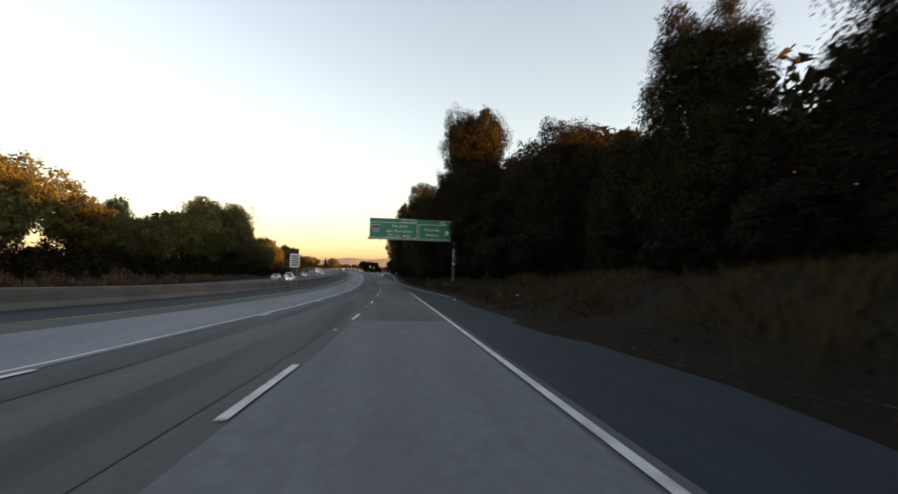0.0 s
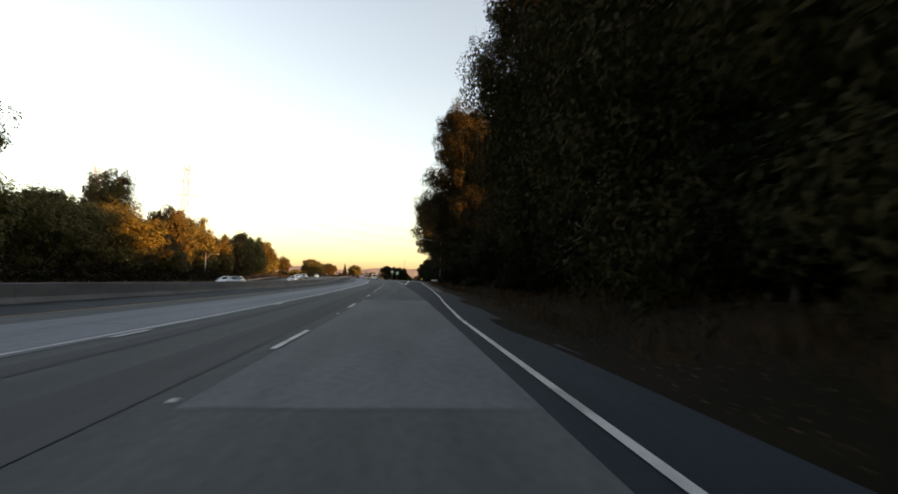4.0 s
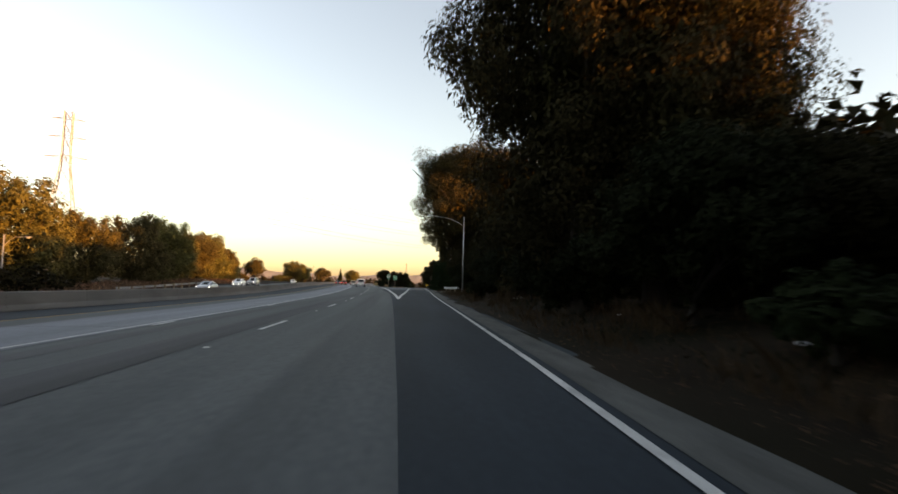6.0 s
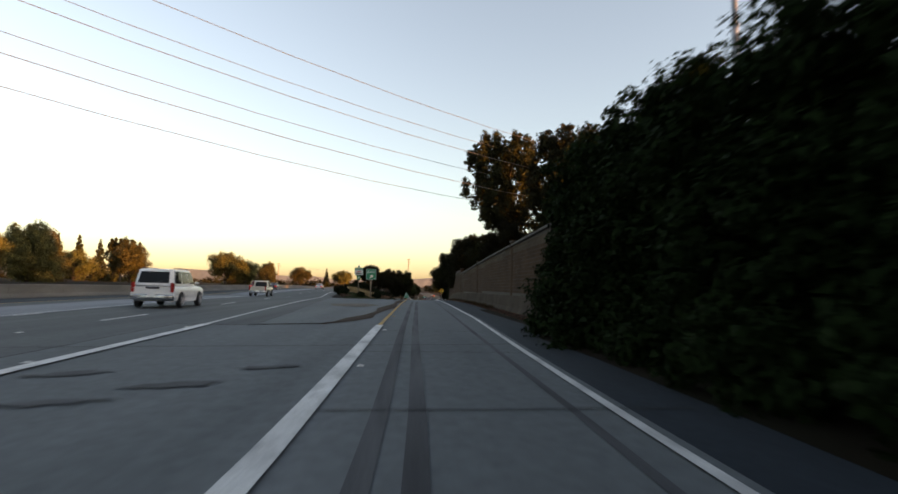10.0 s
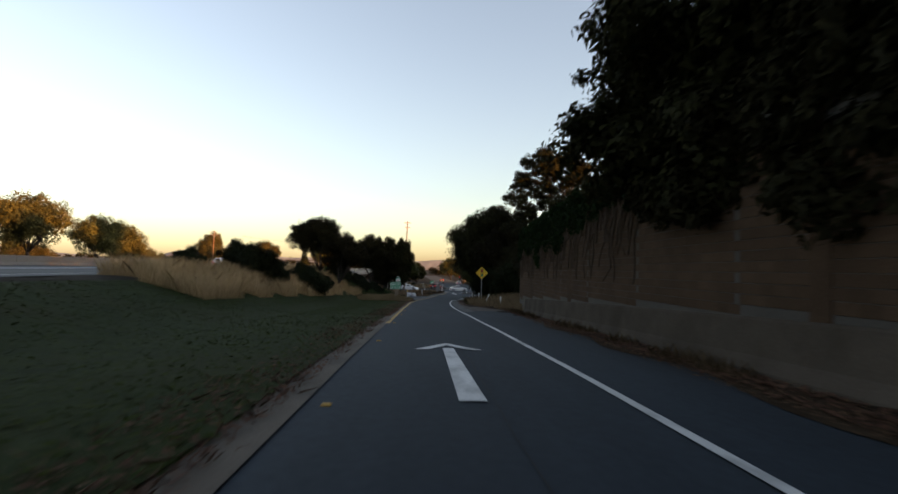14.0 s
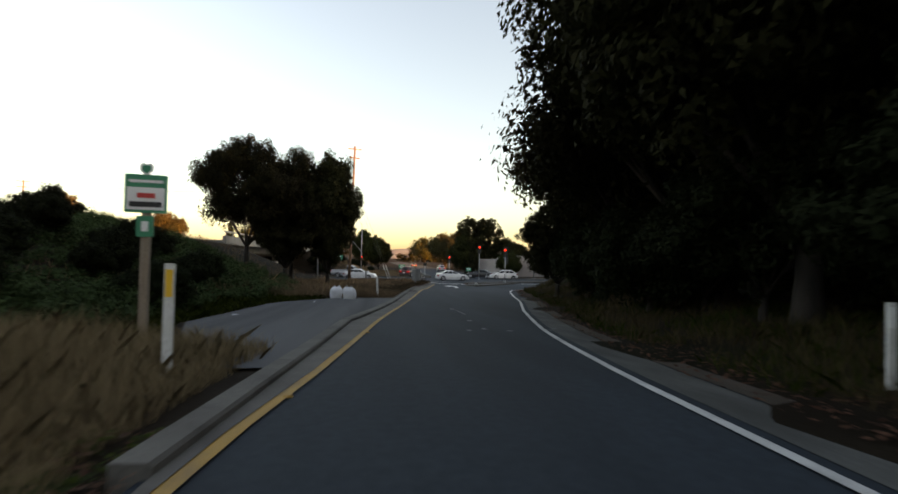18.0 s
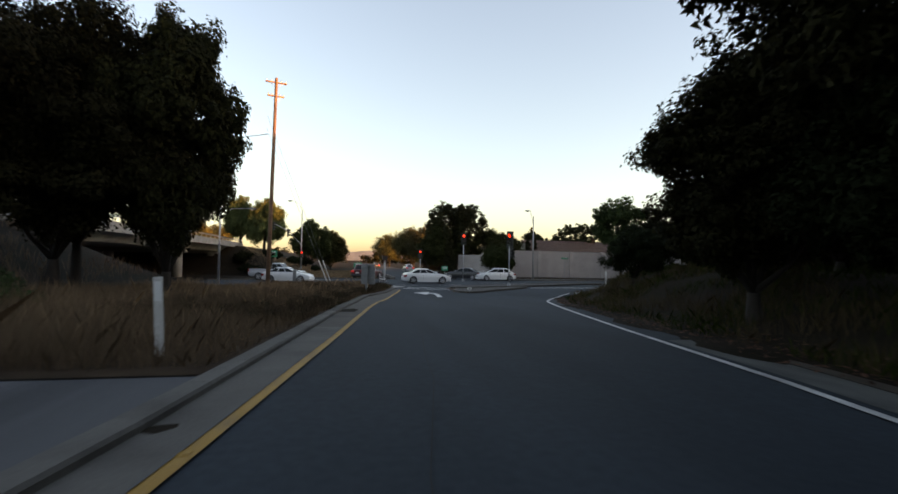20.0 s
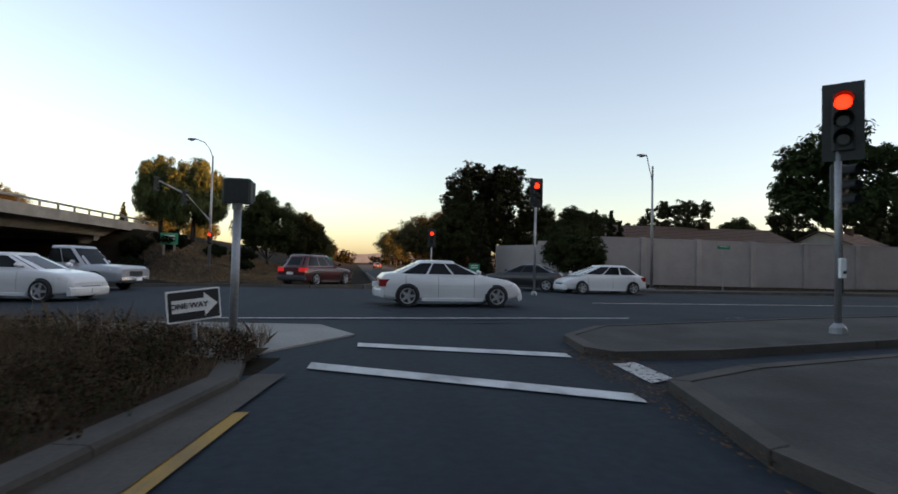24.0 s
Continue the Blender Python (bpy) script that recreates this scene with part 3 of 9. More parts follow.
# ---- ground ----
def ground():
    xs = np.concatenate([-np.geomspace(4000, 62, 16), np.arange(-58, -36, 2.0), np.arange(-36, 40, 0.9), np.arange(40, 80, 4.0), np.geomspace(84, 4000, 16)])
    ys = np.concatenate([[-1500, -400, -150], np.arange(-80, 320, 4.0), np.arange(320, 540, 1.5), np.arange(540, 720, 8.0), np.geomspace(730, 4500, 14)])
    X, Y = np.meshgrid(xs, ys)
    Z = height(X, Y)
    left, right = lane_line(Y) - 29.5, paved_right(Y)
    onroad = (X > left - 1.2) & (X < right - 0.6) & (Y < 333)
    onroad |= (X > left - 1.2) & (X < lane_line(Y) + 4.6) & (Y >= 333) & (Y < GAP0 - 4)
    onroad |= (X > left - 1.2) & (X < lane_line(Y) + 4.6) & (Y >= GAP1 + 4)
    onroad |= (X > yellow_l(Y) - 0.2) & (X < right - 0.5) & (Y >= 333) & (Y < 482)
    onroad |= (Y > 479.5) & (Y < 499) & (X > 16)
    onroad |= (Y > 484) & (Y < 499) & (X > -60)
    onroad |= (X > 17) & (X < 31) & (Y >= 498) & (Y < 800)
    n = noise.noise
    bumps = np.array([n((x * 0.35, y * 0.35, 0)) * 0.10 + n((x * 1.1, y * 1.1, 5)) * 0.05 for x, y in zip(X.ravel(), Y.ravel())]).reshape(X.shape)
    Z = np.where(onroad, Z - 0.16, Z + bumps)
    ny, nx = X.shape
    i = (np.arange(ny - 1)[:, None] * nx + np.arange(nx - 1)[None]).ravel()
    f = np.stack([i, i + 1, i + nx + 1, i + nx], 1)
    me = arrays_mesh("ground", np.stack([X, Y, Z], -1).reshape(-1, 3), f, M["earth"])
    me.polygons.foreach_set("use_smooth", [True] * len(me.polygons))
    tagged(new("ground", me), "dry brown verge earth with leaf litter", "ground", kind="structure")


ground()


def strip(name, left, right, y0, y1, lift, material, label="", category="road", step=2.0, cols=6, parent=None, thick=0.0):
    """A paved band that follows the ground between two lines."""
    ys = np.linspace(y0, y1, max(2, int((y1 - y0) / step) + 1))
    g = Geo()
    rows = []
    for y in ys:
        a, b = float(left(y)), float(right(y))
        rows.append([(a + (b - a) * c / cols, y) for c in range(cols + 1)])
    vs = [(x, y, h1(x, y) + lift) for r in rows for x, y in r]
    w = cols + 1
    fs = [(i * w + c, i * w + c + 1, (i + 1) * w + c + 1, (i + 1) * w + c) for i in range(len(ys) - 1) for c in range(cols)]
    g.add(vs, fs)
    ob = part(name, g, material, parent, smooth=True)
    if parent is None:
        tagged(ob, label, category, kind="structure")
    return ob


def off(fn, d):
    return lambda y: fn(y) + d


def const(v):
    return lambda y: v


# ---- roads ----
def right_of_lanes(y):
    """Where the grey lanes end and the dark exit lane begins."""
    return np.interp(y, [-100, 62, 75, 93, 131, 145, 171, 185, 196, 206, 222, 236, 248, 253, 265, 283], [1.95, 1.95, 1.64, 1.96, 2.1, 2.15, 2.06, 1.89, 1.72, 1.56, 1.18, 0.68, -0.2, -0.6, -1.25, -2.2]) + bend(y)


freeway = strip("freeway", off(lane_line, -13.4), right_of_lanes, -90, 283, 0.0, M["lane"], "worn grey asphalt freeway lanes with tyre-darkened bands", "road", 3, 14)
strip("freeway", off(lane_line, -13.4), off(lane_line, 5.0), 283, GAP0, 0.0, M["lane"], "worn grey asphalt freeway lanes curving past the exit", "road", 3, 14)
strip("freeway", off(lane_line, -13.4), off(lane_line, 5.0), GAP1 + 2, 1400, 0.0, M["lane"], "worn grey freeway lanes beyond the bridge", "road", 12, 8)
strip("carpool_lane", off(lane_line, -7.55), off(lane_line, -3.75), -90, GAP0, 0.012, M["carpool"], "pale concrete carpool lane", "road", 3, 6)
strip("median_shoulder", off(lane_line, -13.2), off(lane_line, -9.4), -90, GAP0, 0.010, M["asphalt"], "dark asphalt shoulder along the median", "road", 3, 4)
strip("far_carriageway", off(lane_line, -29.5), off(lane_line, -13.6), -90, GAP0, 0.0, M["lane"], "grey lanes of the opposite carriageway", "road", 4, 8)
strip("far_carriageway", off(lane_line, -29.5), off(lane_line, -13.6), GAP1 + 2, 1400, 0.0, M["lane"], "grey lanes of the opposite carriageway beyond the bridge", "road", 12, 6)
strip("shoulder", right_of_lanes, paved_right, -90, 65.9, -0.004, M["asphalt"], "dark asphalt shoulder", "road", 3, 5)
strip("exit_lane", right_of_lanes, paved_right, 65.9, 264.9, -0.004, M["asphalt"], "dark asphalt exit lane with a shoulder", "road", 2, 10)
strip("gore_pavement", right_of_lanes, yellow_l, 264.9, 283, -0.006, M["concrete_lane"], "stained concrete pavement of the exit gore", "road", 2, 8)
strip("shoulder", off(white_r, 0.22), paved_right, 264.9, 329.4, -0.004, M["asphalt"], "dark asphalt shoulder beside the slab", "road", 2, 3)
strip("exit_slab", yellow_l, off(white_r, 0.22), 264.9, 329.4, -0.004, M["concrete_lane"], "pale concrete pavement of the exit lane", "road", 2, 8)
strip("gore_pad", off(lane_line, 5.0), yellow_l, 283, 331.5, -0.006, M["concrete_lane"], "pale concrete pad where freeway and ramp part", "road", 2, 10)
strip("ramp", off(yellow_l, -0.25), paved_right, 329.4, 470, 0.0, M["asphalt"], "dark asphalt exit ramp running downhill", "road", 1.0, 10)
g = Geo()
xs = np.linspace(-58, 160, 100)
ys = np.linspace(STREET_N - 0.5, 498.6, 6)
vs = [(x, y, h1(x, y) + 0.004) for x in xs for y in ys]
g.add(vs, [(i * 6 + j, (i + 1) * 6 + j, (i + 1) * 6 + j + 1, i * 6 + j + 1) for i in range(len(xs) - 1) for j in range(5)])
tagged(part("cross_street", g, M["asphalt"], smooth=True), "dark asphalt cross street at the foot of the ramp", "road", kind="structure")
strip("ramp_foot", lambda y: yellow_l(y) - 0.4 - np.interp(y, [476.5, 478.5], [0, 1.2]), curve_of((468, 30), (474, 45), (484, 45)), 470, STREET_N - 0.5, 0.002, M["asphalt"], "dark asphalt at the foot of the ramp", "road", 1.0, 24)
strip("far_road", const(18.5), const(29.5), 498.6, 800, 0.01, M["asphalt"], "dark asphalt road going on beyond the street", "road", 6, 4)
strip("pale_edge_band", off(white_r, 0.25), off(white_r, 1.05), 168, 262, 0.008, M["band"], "pale gravelly edge band beside the white line", "road", 2, 2)
strip("pale_edge_band", off(white_r, 0.25), off(white_r, 0.98), 384, 448, 0.010, M["band"], "pale gravelly edge band beside the white line", "road", 2, 2)
strip("turf", lambda y: np.maximum(lane_line(y) + 6.5, yellow_l(y) - 11), off(yellow_l, -0.5), 331.5, 418, 0.06, M["turf"], "low dense green ground cover", "ground cover", 1.5, 10)
strip("layby", lambda y: np.interp(y, [422, 430, 440, 447], [6.6, 4.2, 4.6, 8.4]), off(kerb_l, -0.05), 422, 447, 0.075, M["lane_dark"], "grey asphalt pull-out beside the kerb", "road", 1.5, 8)
strip("thatch", off(kerb_l, -9), off(kerb_l, 0.04), 445, 479.5, 0.095, M["thatch"], "matted russet thatch under the dry brush", "ground cover", 1.0, 10)
strip("gutter", off(kerb_l, 0.28), off(yellow_l, -0.05), 416, 451, 0.03, M["kerb"], "pale concrete gutter beside the ramp", "gutter", 1.0, 3)
strip("gutter", off(kerb_l, 0.28), off(yellow_l, -0.05), 451, 478, 0.03, M["kerb_worn"], "grimy concrete gutter at the foot of the ramp, brush shade in its colour", "gutter", 1.0, 3)
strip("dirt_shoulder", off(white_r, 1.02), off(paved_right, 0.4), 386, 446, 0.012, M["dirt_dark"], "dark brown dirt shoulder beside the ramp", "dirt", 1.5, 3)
strip("leaf_covered_dirt", lambda y: wall_x(y) - 1.25 + 0.25 * np.sin(y * 0.9), off(wall_x, -0.28), 316, 372, 0.014, M["thatch"], "brown leaf-covered dirt at the foot of the wall", "dirt", 0.7, 2)

strip("repair_slab", off(lane_line, 0.10), off(white_r, -0.12), -60, 20.0, 0.006, M["slab"], "pale concrete repair slab in the lane", "road", 3, 4)
strip("repair_slab", off(lane_line, 0.10), right_of_lanes, 118, 146.2, 0.006, M["slab"], "pale concrete repair slab in the lane", "road", 3, 4)
for d0, d1 in ((-1.5, -0.35), (-3.2, -2.6)):
    strip("tyre_band", off(lane_line, d0), off(lane_line, d1), -80, 205, 0.009, M["lane_dark"], "tyre-darkened band along the lane", "road", 3, 2)

strip("road_edge_dirt", off(yellow_l, -0.75), off(yellow_l, -0.02), 331, 372, 0.022, M["dirt"], "pale dirt along the edge of the ramp", "dirt", 1.5, 2)
strip("road_edge_dirt", off(yellow_l, -0.5), off(yellow_l, -0.1), 372, 416, 0.010, M["dirt"], "dirt along the edge of the ramp", "dirt", 1.5, 2)

# ---- markings ----
marks = 0.022


def line(fn, y0, y1, w, material, label, lift=marks, step=2.0):
    return strip("road_marking", off(fn, -w / 2), off(fn, w / 2), y0, y1, lift, material, label, "road marking", step, 2)


for k in range(-6, 31):
    y = 34.8 + 14.63 * k
    if y + 3.66 < GAP0:
        line(lane_line, y, y + 3.66, 0.13, M["white"], "white lane dash on the freeway", step=1.0)
        if k % 1 == 0:
            line(off(lane_line, -3.66), y + 1.5, y + 3.2, 0.13, M["white"], "short white dash beside the carpool lane", step=1.0)
line(off(lane_line, -3.95), -90, GAP0, 0.10, M["white"], "thin white line of the carpool lane")
line(off(lane_line, -9.3), -90, GAP0, 0.13, M["yellow"], "yellow median line")
line(white_r, -90, 65.5, 0.13, M["white"], "white edge line")
line(bent(curve_of((50, 5.25), (56, 4.92), (63.2, 4.54), (66.1, 4.27))), 52, 66.0, 0.13, M["white"], "white edge line of the exit lane")
line(white_r, 66.1, 471, 0.13, M["white"], "white edge line of the exit lane and ramp", step=1.0)
line(stripe_l, 209.7, 283, 0.26, M["white"], "broad white gore line")
line(stripe_l, 283, GAP0, 0.13, M["white"], "white edge line of the freeway")
line(yellow_l, 209.7, 283.7, 0.26, M["white"], "broad white gore line")
line(yellow_l, 283.7, 332, 0.14, M["yellow"], "yellow edge line of the ramp")
line(yellow_l, 369, 476.5, 0.15, M["yellow"], "yellow edge line of the ramp", step=1.0)
for i, (a, b) in enumerate(((0.72, 0.19), (1.12, 0.2), (2.95, 0.12))):
    strip("tyre_mark", off(yellow_l, a), off(yellow_l, a + b), 262, 316, 0.006, M["tar"], "dark rubber tyre marks on the ramp slab", "tyre mark", 3, 1)


def flat(name, outline, lift, material, label, category="road marking"):
    g = Geo()
    n = len(outline)
    g.add([(x, y, h1(x, y) + lift) for x, y in outline], [tuple(range(n))])
    return tagged(part(name, g, material), label, category, kind="structure")


def straight_arrow(x, y, turn, long):
    c, s = math.cos(turn), math.sin(turn)
    # shaft and head
    sh = [(-0.17, 0), (0.17, 0), (0.12, long * 0.84), (-0.12, long * 0.84)]
    hd1 = [(-0.75, long * 0.79), (-0.42, long * 0.80), (0.0, long * 0.93), (0.0, long)]
    hd2 = [(0.0, long), (0.0, long * 0.93), (0.42, long * 0.80), (0.75, long * 0.79)]
    g = Geo()
    for poly in (sh, hd1, hd2):
        q = [(x + px * c - py * s, y + px * s + py * c) for px, py in poly]
        g.add([(a, b, h1(a, b) + marks) for a, b in q], [tuple(range(len(q)))])
    tagged(part("road_marking", g, M["white"]), "white straight arrow painted on the ramp", "road marking", kind="structure")


straight_arrow(7.87, 354.95, -0.02, 6.65)
flat("road_marking", [(16.85, 472.85), (17.52, 471.0), (17.72, 472.2), (17.95, 471.9), (18.02, 471.3), (17.95, 470.6), (17.66, 468.3), (17.99, 468.4), (18.3, 471.0), (18.33, 472.0), (18.2, 472.6), (17.9, 472.95), (18.15, 474.1)],
     marks, M["white"], "white left-turn arrow painted at the foot of the ramp")
flat("road_marking", [(16.74, 478.35), (20.08, 476.5), (20.14, 476.85), (16.76, 478.75)], marks, M["white"], "white stop line across the ramp")
flat("road_marking", [(17.34, 480.1), (20.4, 479.05), (20.45, 479.4), (17.36, 480.5)], marks, M["white"], "white crosswalk line across the ramp")
flat("road_marking", [(26.7, 477.3), (32.5, 474.3), (32.6, 474.65), (26.8, 477.65)], marks, M["white"], "white stop line of the right-turn lane")
flat("road_marking", [(29.2, 480.0), (35.5, 479.4), (35.5, 479.7), (29.3, 480.3)], marks, M["white"], "white crosswalk line of the right-turn lane")
flat("road_marking", [(13.5, 484.1), (70, 484.1), (70, 484.24), (13.5, 484.24)], marks, M["white"], "white edge line of the cross street")
flat("road_marking", [(26, 490.1), (70, 490.6), (70, 490.75), (26, 490.25)], marks, M["white"], "white lane line of the cross street")
flat("road_marking", [(20.75, 478.5), (21.1, 478.55), (21.0, 477.5), (20.6, 477.3)], marks, M["white"], "white ramp edge mark at the traffic island")


def reflectors():
    """Raised pavement markers beside the lines."""
    a = Geo()
    a.loft([[(-0.06, -0.05, 0), (0.06, -0.05, 0), (0.06, 0.05, 0), (-0.06, 0.05, 0)], [(-0.04, -0.03, 0.02), (0.04, -0.03, 0.02), (0.04, 0.03, 0.02), (-0.04, 0.03, 0.02)]])
    mw, my = a.mesh("lane_marker"), None
    mw.materials.append(M["plastic"])
    my = mw.copy()
    my.materials.clear()
    my.materials.append(M["yellow"])
    for fn, d, y0, y1, st, me, lab in ((stripe_l, -0.35, 214, 282, 7.3, mw, "white"), (yellow_l, 0.32, 214, 282, 7.3, mw, "white"), (yellow_l, 0.28, 287, 476, 7.3, my, "yellow"),
                                      (lane_line, 0.0, -30, 280, 14.63, mw, "white")):
        for y in np.arange(y0, y1, st):
            x = float(fn(y)) + d
            tagged(part("lane_marker", me, None, at=pose(x, y + 2, h1(x, y + 2) + 0.012)), lab + " raised pavement marker stuck to the road", "lane marker", "raised pavement markers")


reflectors()

# ---- trees and shrubs ----
def leaves(rng, lobes, count, size, long=1.0, droop=0.0, shell=0.68, tufts=15):
    """Small leaves in tufts over a set of lobes (centre, radii), with gaps between the tufts and a thin dark inside."""
    count, size = int(count * 2.1), size * 0.70
    L = np.array(lobes, float)
    vol = (L[:, 3] * L[:, 4] * L[:, 5]) ** 0.67
    pick = rng.choice(len(L), count, p=vol / vol.sum())
    unit = lambda v: v / np.linalg.norm(v, axis=-1, keepdims=True)
    td = unit(rng.normal(size=(len(L), tufts, 3)) + np.array([0, 0, 0.15]))
    tr = 0.66 + 0.34 * rng.random((len(L), tufts, 1))
    tc = L[:, None, :3] + td * tr * L[:, None, 3:6] * 0.97
    ts = (0.24 + 0.20 * rng.random((len(L), tufts))) * L[:, 3:6].mean(1)[:, None]
    k = rng.integers(0, tufts, count)
    d = unit(rng.normal(size=(count, 3)))
    far = 0.35 + 0.65 * rng.random(count) ** 0.6
    far = np.where(rng.random(count) < 0.07, far * 1.35, far)
    c = tc[pick, k] + d * (far * ts[pick, k])[:, None] * np.array([1.0, 1.0, 0.8 + 0.5 * droop])
    inner = rng.random(count) < 0.2
    ci = L[pick, :3] + d * ((0.25 + 0.5 * rng.random(count))[:, None]) * L[pick, 3:6]
    c = np.where(inner[:, None], ci, c)
    n = unit(d * 0.9 + td[pick, k] * 0.5 + rng.normal(size=(count, 3)) * 0.42 + np.array([0, 0, 0.55]))
    t = rng.normal(size=(count, 3)) + np.array([0, 0, -droop * 2.0])
    t = unit(t - n * (t * n).sum(1)[:, None])
    b = np.cross(n, t)
    s = size * (0.55 + 0.9 * rng.random(count))[:, None] * np.where(inner, 1.5, 1.0)[:, None]
    a, w = t * s * long, b * s * 0.5
    fold = n * s * 0.22
    v = np.stack([c - a * 0.7 - w * 0.5, c - a * 0.2 + w + fold, c + a * 0.85], 1).reshape(-1, 3)
    f = np.arange(count * 3).reshape(-1, 3)
    return v, f


def limb_tubes(rng, lobes, base_r, fork, lean=(0, 0)):
    g = Geo()
    top = max(l[2] for l in lobes)
    f = (lean[0], lean[1], fork)
    g.tube([(0, 0, -0.35), (0.03, 0, 0.25), (lean[0] * 0.5, lean[1] * 0.5, fork * 0.55), f], [base_r * 1.35, base_r * 1.02, base_r * 0.85, base_r * 0.75], 9)
    for i, l in enumerate(sorted(lobes, key=lambda q: -q[3] * q[4])[:9]):
        m = ((f[0] * 0.6 + l[0] * 0.4) + rng.normal() * 0.2, (f[1] * 0.6 + l[1] * 0.4) + rng.normal() * 0.2, f[2] * 0.5 + l[2] * 0.5 - 0.15 * abs(l[2] - f[2]))
        g.tube([f, m, (l[0], l[1], l[2])], [base_r * 0.5, base_r * 0.30, base_r * 0.10], 6)
        for k in range(2):
            e = (l[0] + rng.normal() * l[3] * 0.5, l[1] + rng.normal() * l[4] * 0.5, l[2] + rng.random() * l[5] * 0.6)
            g.tube([m, ((m[0] + e[0]) / 2, (m[1] + e[1]) / 2, (m[2] + e[2]) / 2 + 0.2), e], [base_r * 0.22, base_r * 0.14, base_r * 0.05], 5)
    return g


def make_tree(name, seed, lobes, count, size, material, base_r, fork, label, category, long=1.0, droop=0.0, shell=0.55, lean=(0, 0), tufts=15):
    rng = np.random.default_rng(seed)
    t = thing(name, pose(0, 0, -300), label, category)
    part("trunk", limb_tubes(rng, lobes, base_r, fork, lean), M["bark"], t, smooth=True)
    v, f = leaves(rng, lobes, count, size, long, droop, shell, tufts)
    part("crown", arrays_mesh("crown", v, f, material), None, t)
    return t


def lobes_round(rng, r, h0, h1_, n, small=0.45, flat_=0.8):
    """Lobes of a broad rounded crown between two heights."""
    out = []
    mid, half = (h0 + h1_) / 2, (h1_ - h0) / 2
    for i in range(n):
        a = rng.random() * 6.283
        e = rng.random() * 2 - 0.9
        q = math.sqrt(max(0.05, 1 - e * e)) * (0.55 + 0.2 * rng.random())
        k = r * small * (0.75 + 0.5 * rng.random())
        out.append((math.cos(a) * q * r, math.sin(a) * q * r, mid + e * half * 0.72, k, k, k * flat_))
    out.append((0, 0, mid, r * 0.62, r * 0.62, half * 0.7))
    return out


def lobes_tall(rng, r, h0, h1_, n):
    out = []
    for i in range(n):
        u = (i + rng.random() * 0.6) / n
        a = i * 2.4 + rng.random()
        q = r * (0.35 + 0.55 * math.sin(math.pi * min(0.98, 0.12 + u * 0.85))) * (0.5 + 0.5 * rng.random())
        k = r * (0.34 + 0.22 * rng.random())
        out.append((math.cos(a) * q, math.sin(a) * q, h0 + u * (h1_ - h0 - k * 0.9), k, k, k * 1.15))
    more = random.Random(int(h1_ * 10))
    for i in range(n):
        a, u = more.random() * 6.283, more.random()
        q = r * (0.55 + 0.38 * more.random()) * (1.0 - 0.35 * u * u)
        k = r * (0.13 + 0.10 * more.random())
        out.append((math.cos(a) * q, math.sin(a) * q, h0 + (0.12 + 0.84 * u) * (h1_ - h0), k, k, k * 1.2))
    return out


def lobes_pine(rng, r, h0, h1_, n):
    """A broad bushy pine crown of up-swept, pointed clumps."""
    out = []
    mid, half = (h0 + h1_) / 2, (h1_ - h0) / 2
    for i in range(n * 2):
        a = i * 2.4 + rng.random() * 0.7
        e = -0.95 + 1.85 * (i + rng.random()) / (n * 2)
        q = r * math.sqrt(max(0.08, 1 - abs(e) ** 2.4)) * (0.55 + 0.42 * rng.random())
        k = r * (0.11 + 0.05 * rng.random())
        out.append((math.cos(a) * q, math.sin(a) * q, mid + e * half + 0.12 * q, k, k, k * 2.1))
    for i in range(4):
        out.append((0, 0, mid + half * (-0.6 + 0.4 * i), r * 0.4, r * 0.4, half * 0.3))
    return out


def lobes_open_pine(rng, r, h0, h1_, n):
    """Separate tufts on spreading boughs, with sky between them."""
    out = []
    for i in range(n):
        u = (i + rng.random()) / n
        a = i * 2.4 + rng.random() * 0.8
        q = r * (0.30 + 0.68 * rng.random() ** 0.5) * (1.0 - 0.55 * u ** 2.5)
        k = r * (0.17 + 0.08 * rng.random())
        out.append((math.cos(a) * q, math.sin(a) * q, h0 + (h1_ - h0) * u + 0.15 * q, k, k, k * 0.75))
    return out


def lobes_cedar(rng, r, h0, h1_, n):
    """Flat drooping tiers, widest at the bottom."""
    out = []
    for i in range(n):
        u = i / n
        a = i * 2.4 + rng.random() * 0.5
        for w in (0.9, 0.55):
            q = r * (1 - 0.8 * u) * w * (0.8 + 0.3 * rng.random())
            out.append((math.cos(a) * q, math.sin(a) * q, h0 + u * (h1_ - h0) - 0.10 * q, 1.5 - 0.6 * u, 1.5 - 0.6 * u, 0.42))
    out.append((0, 0, (h0 + h1_) / 2, 0.9, 0.9, (h1_ - h0) * 0.5))
    return out


def lobes_spire(rng, r, h, n):
    out = []
    for i in range(n):
        u = i / n
        a = i * 2.4
        q = r * (1 - u) * 0.75
        k = r * (0.40 * (1 - u) + 0.10)
        out.append((math.cos(a) * q, math.sin(a) * q, h * (0.08 + 0.92 * u), k, k, k * 1.2))
    return out


R = np.random.default_rng(7)
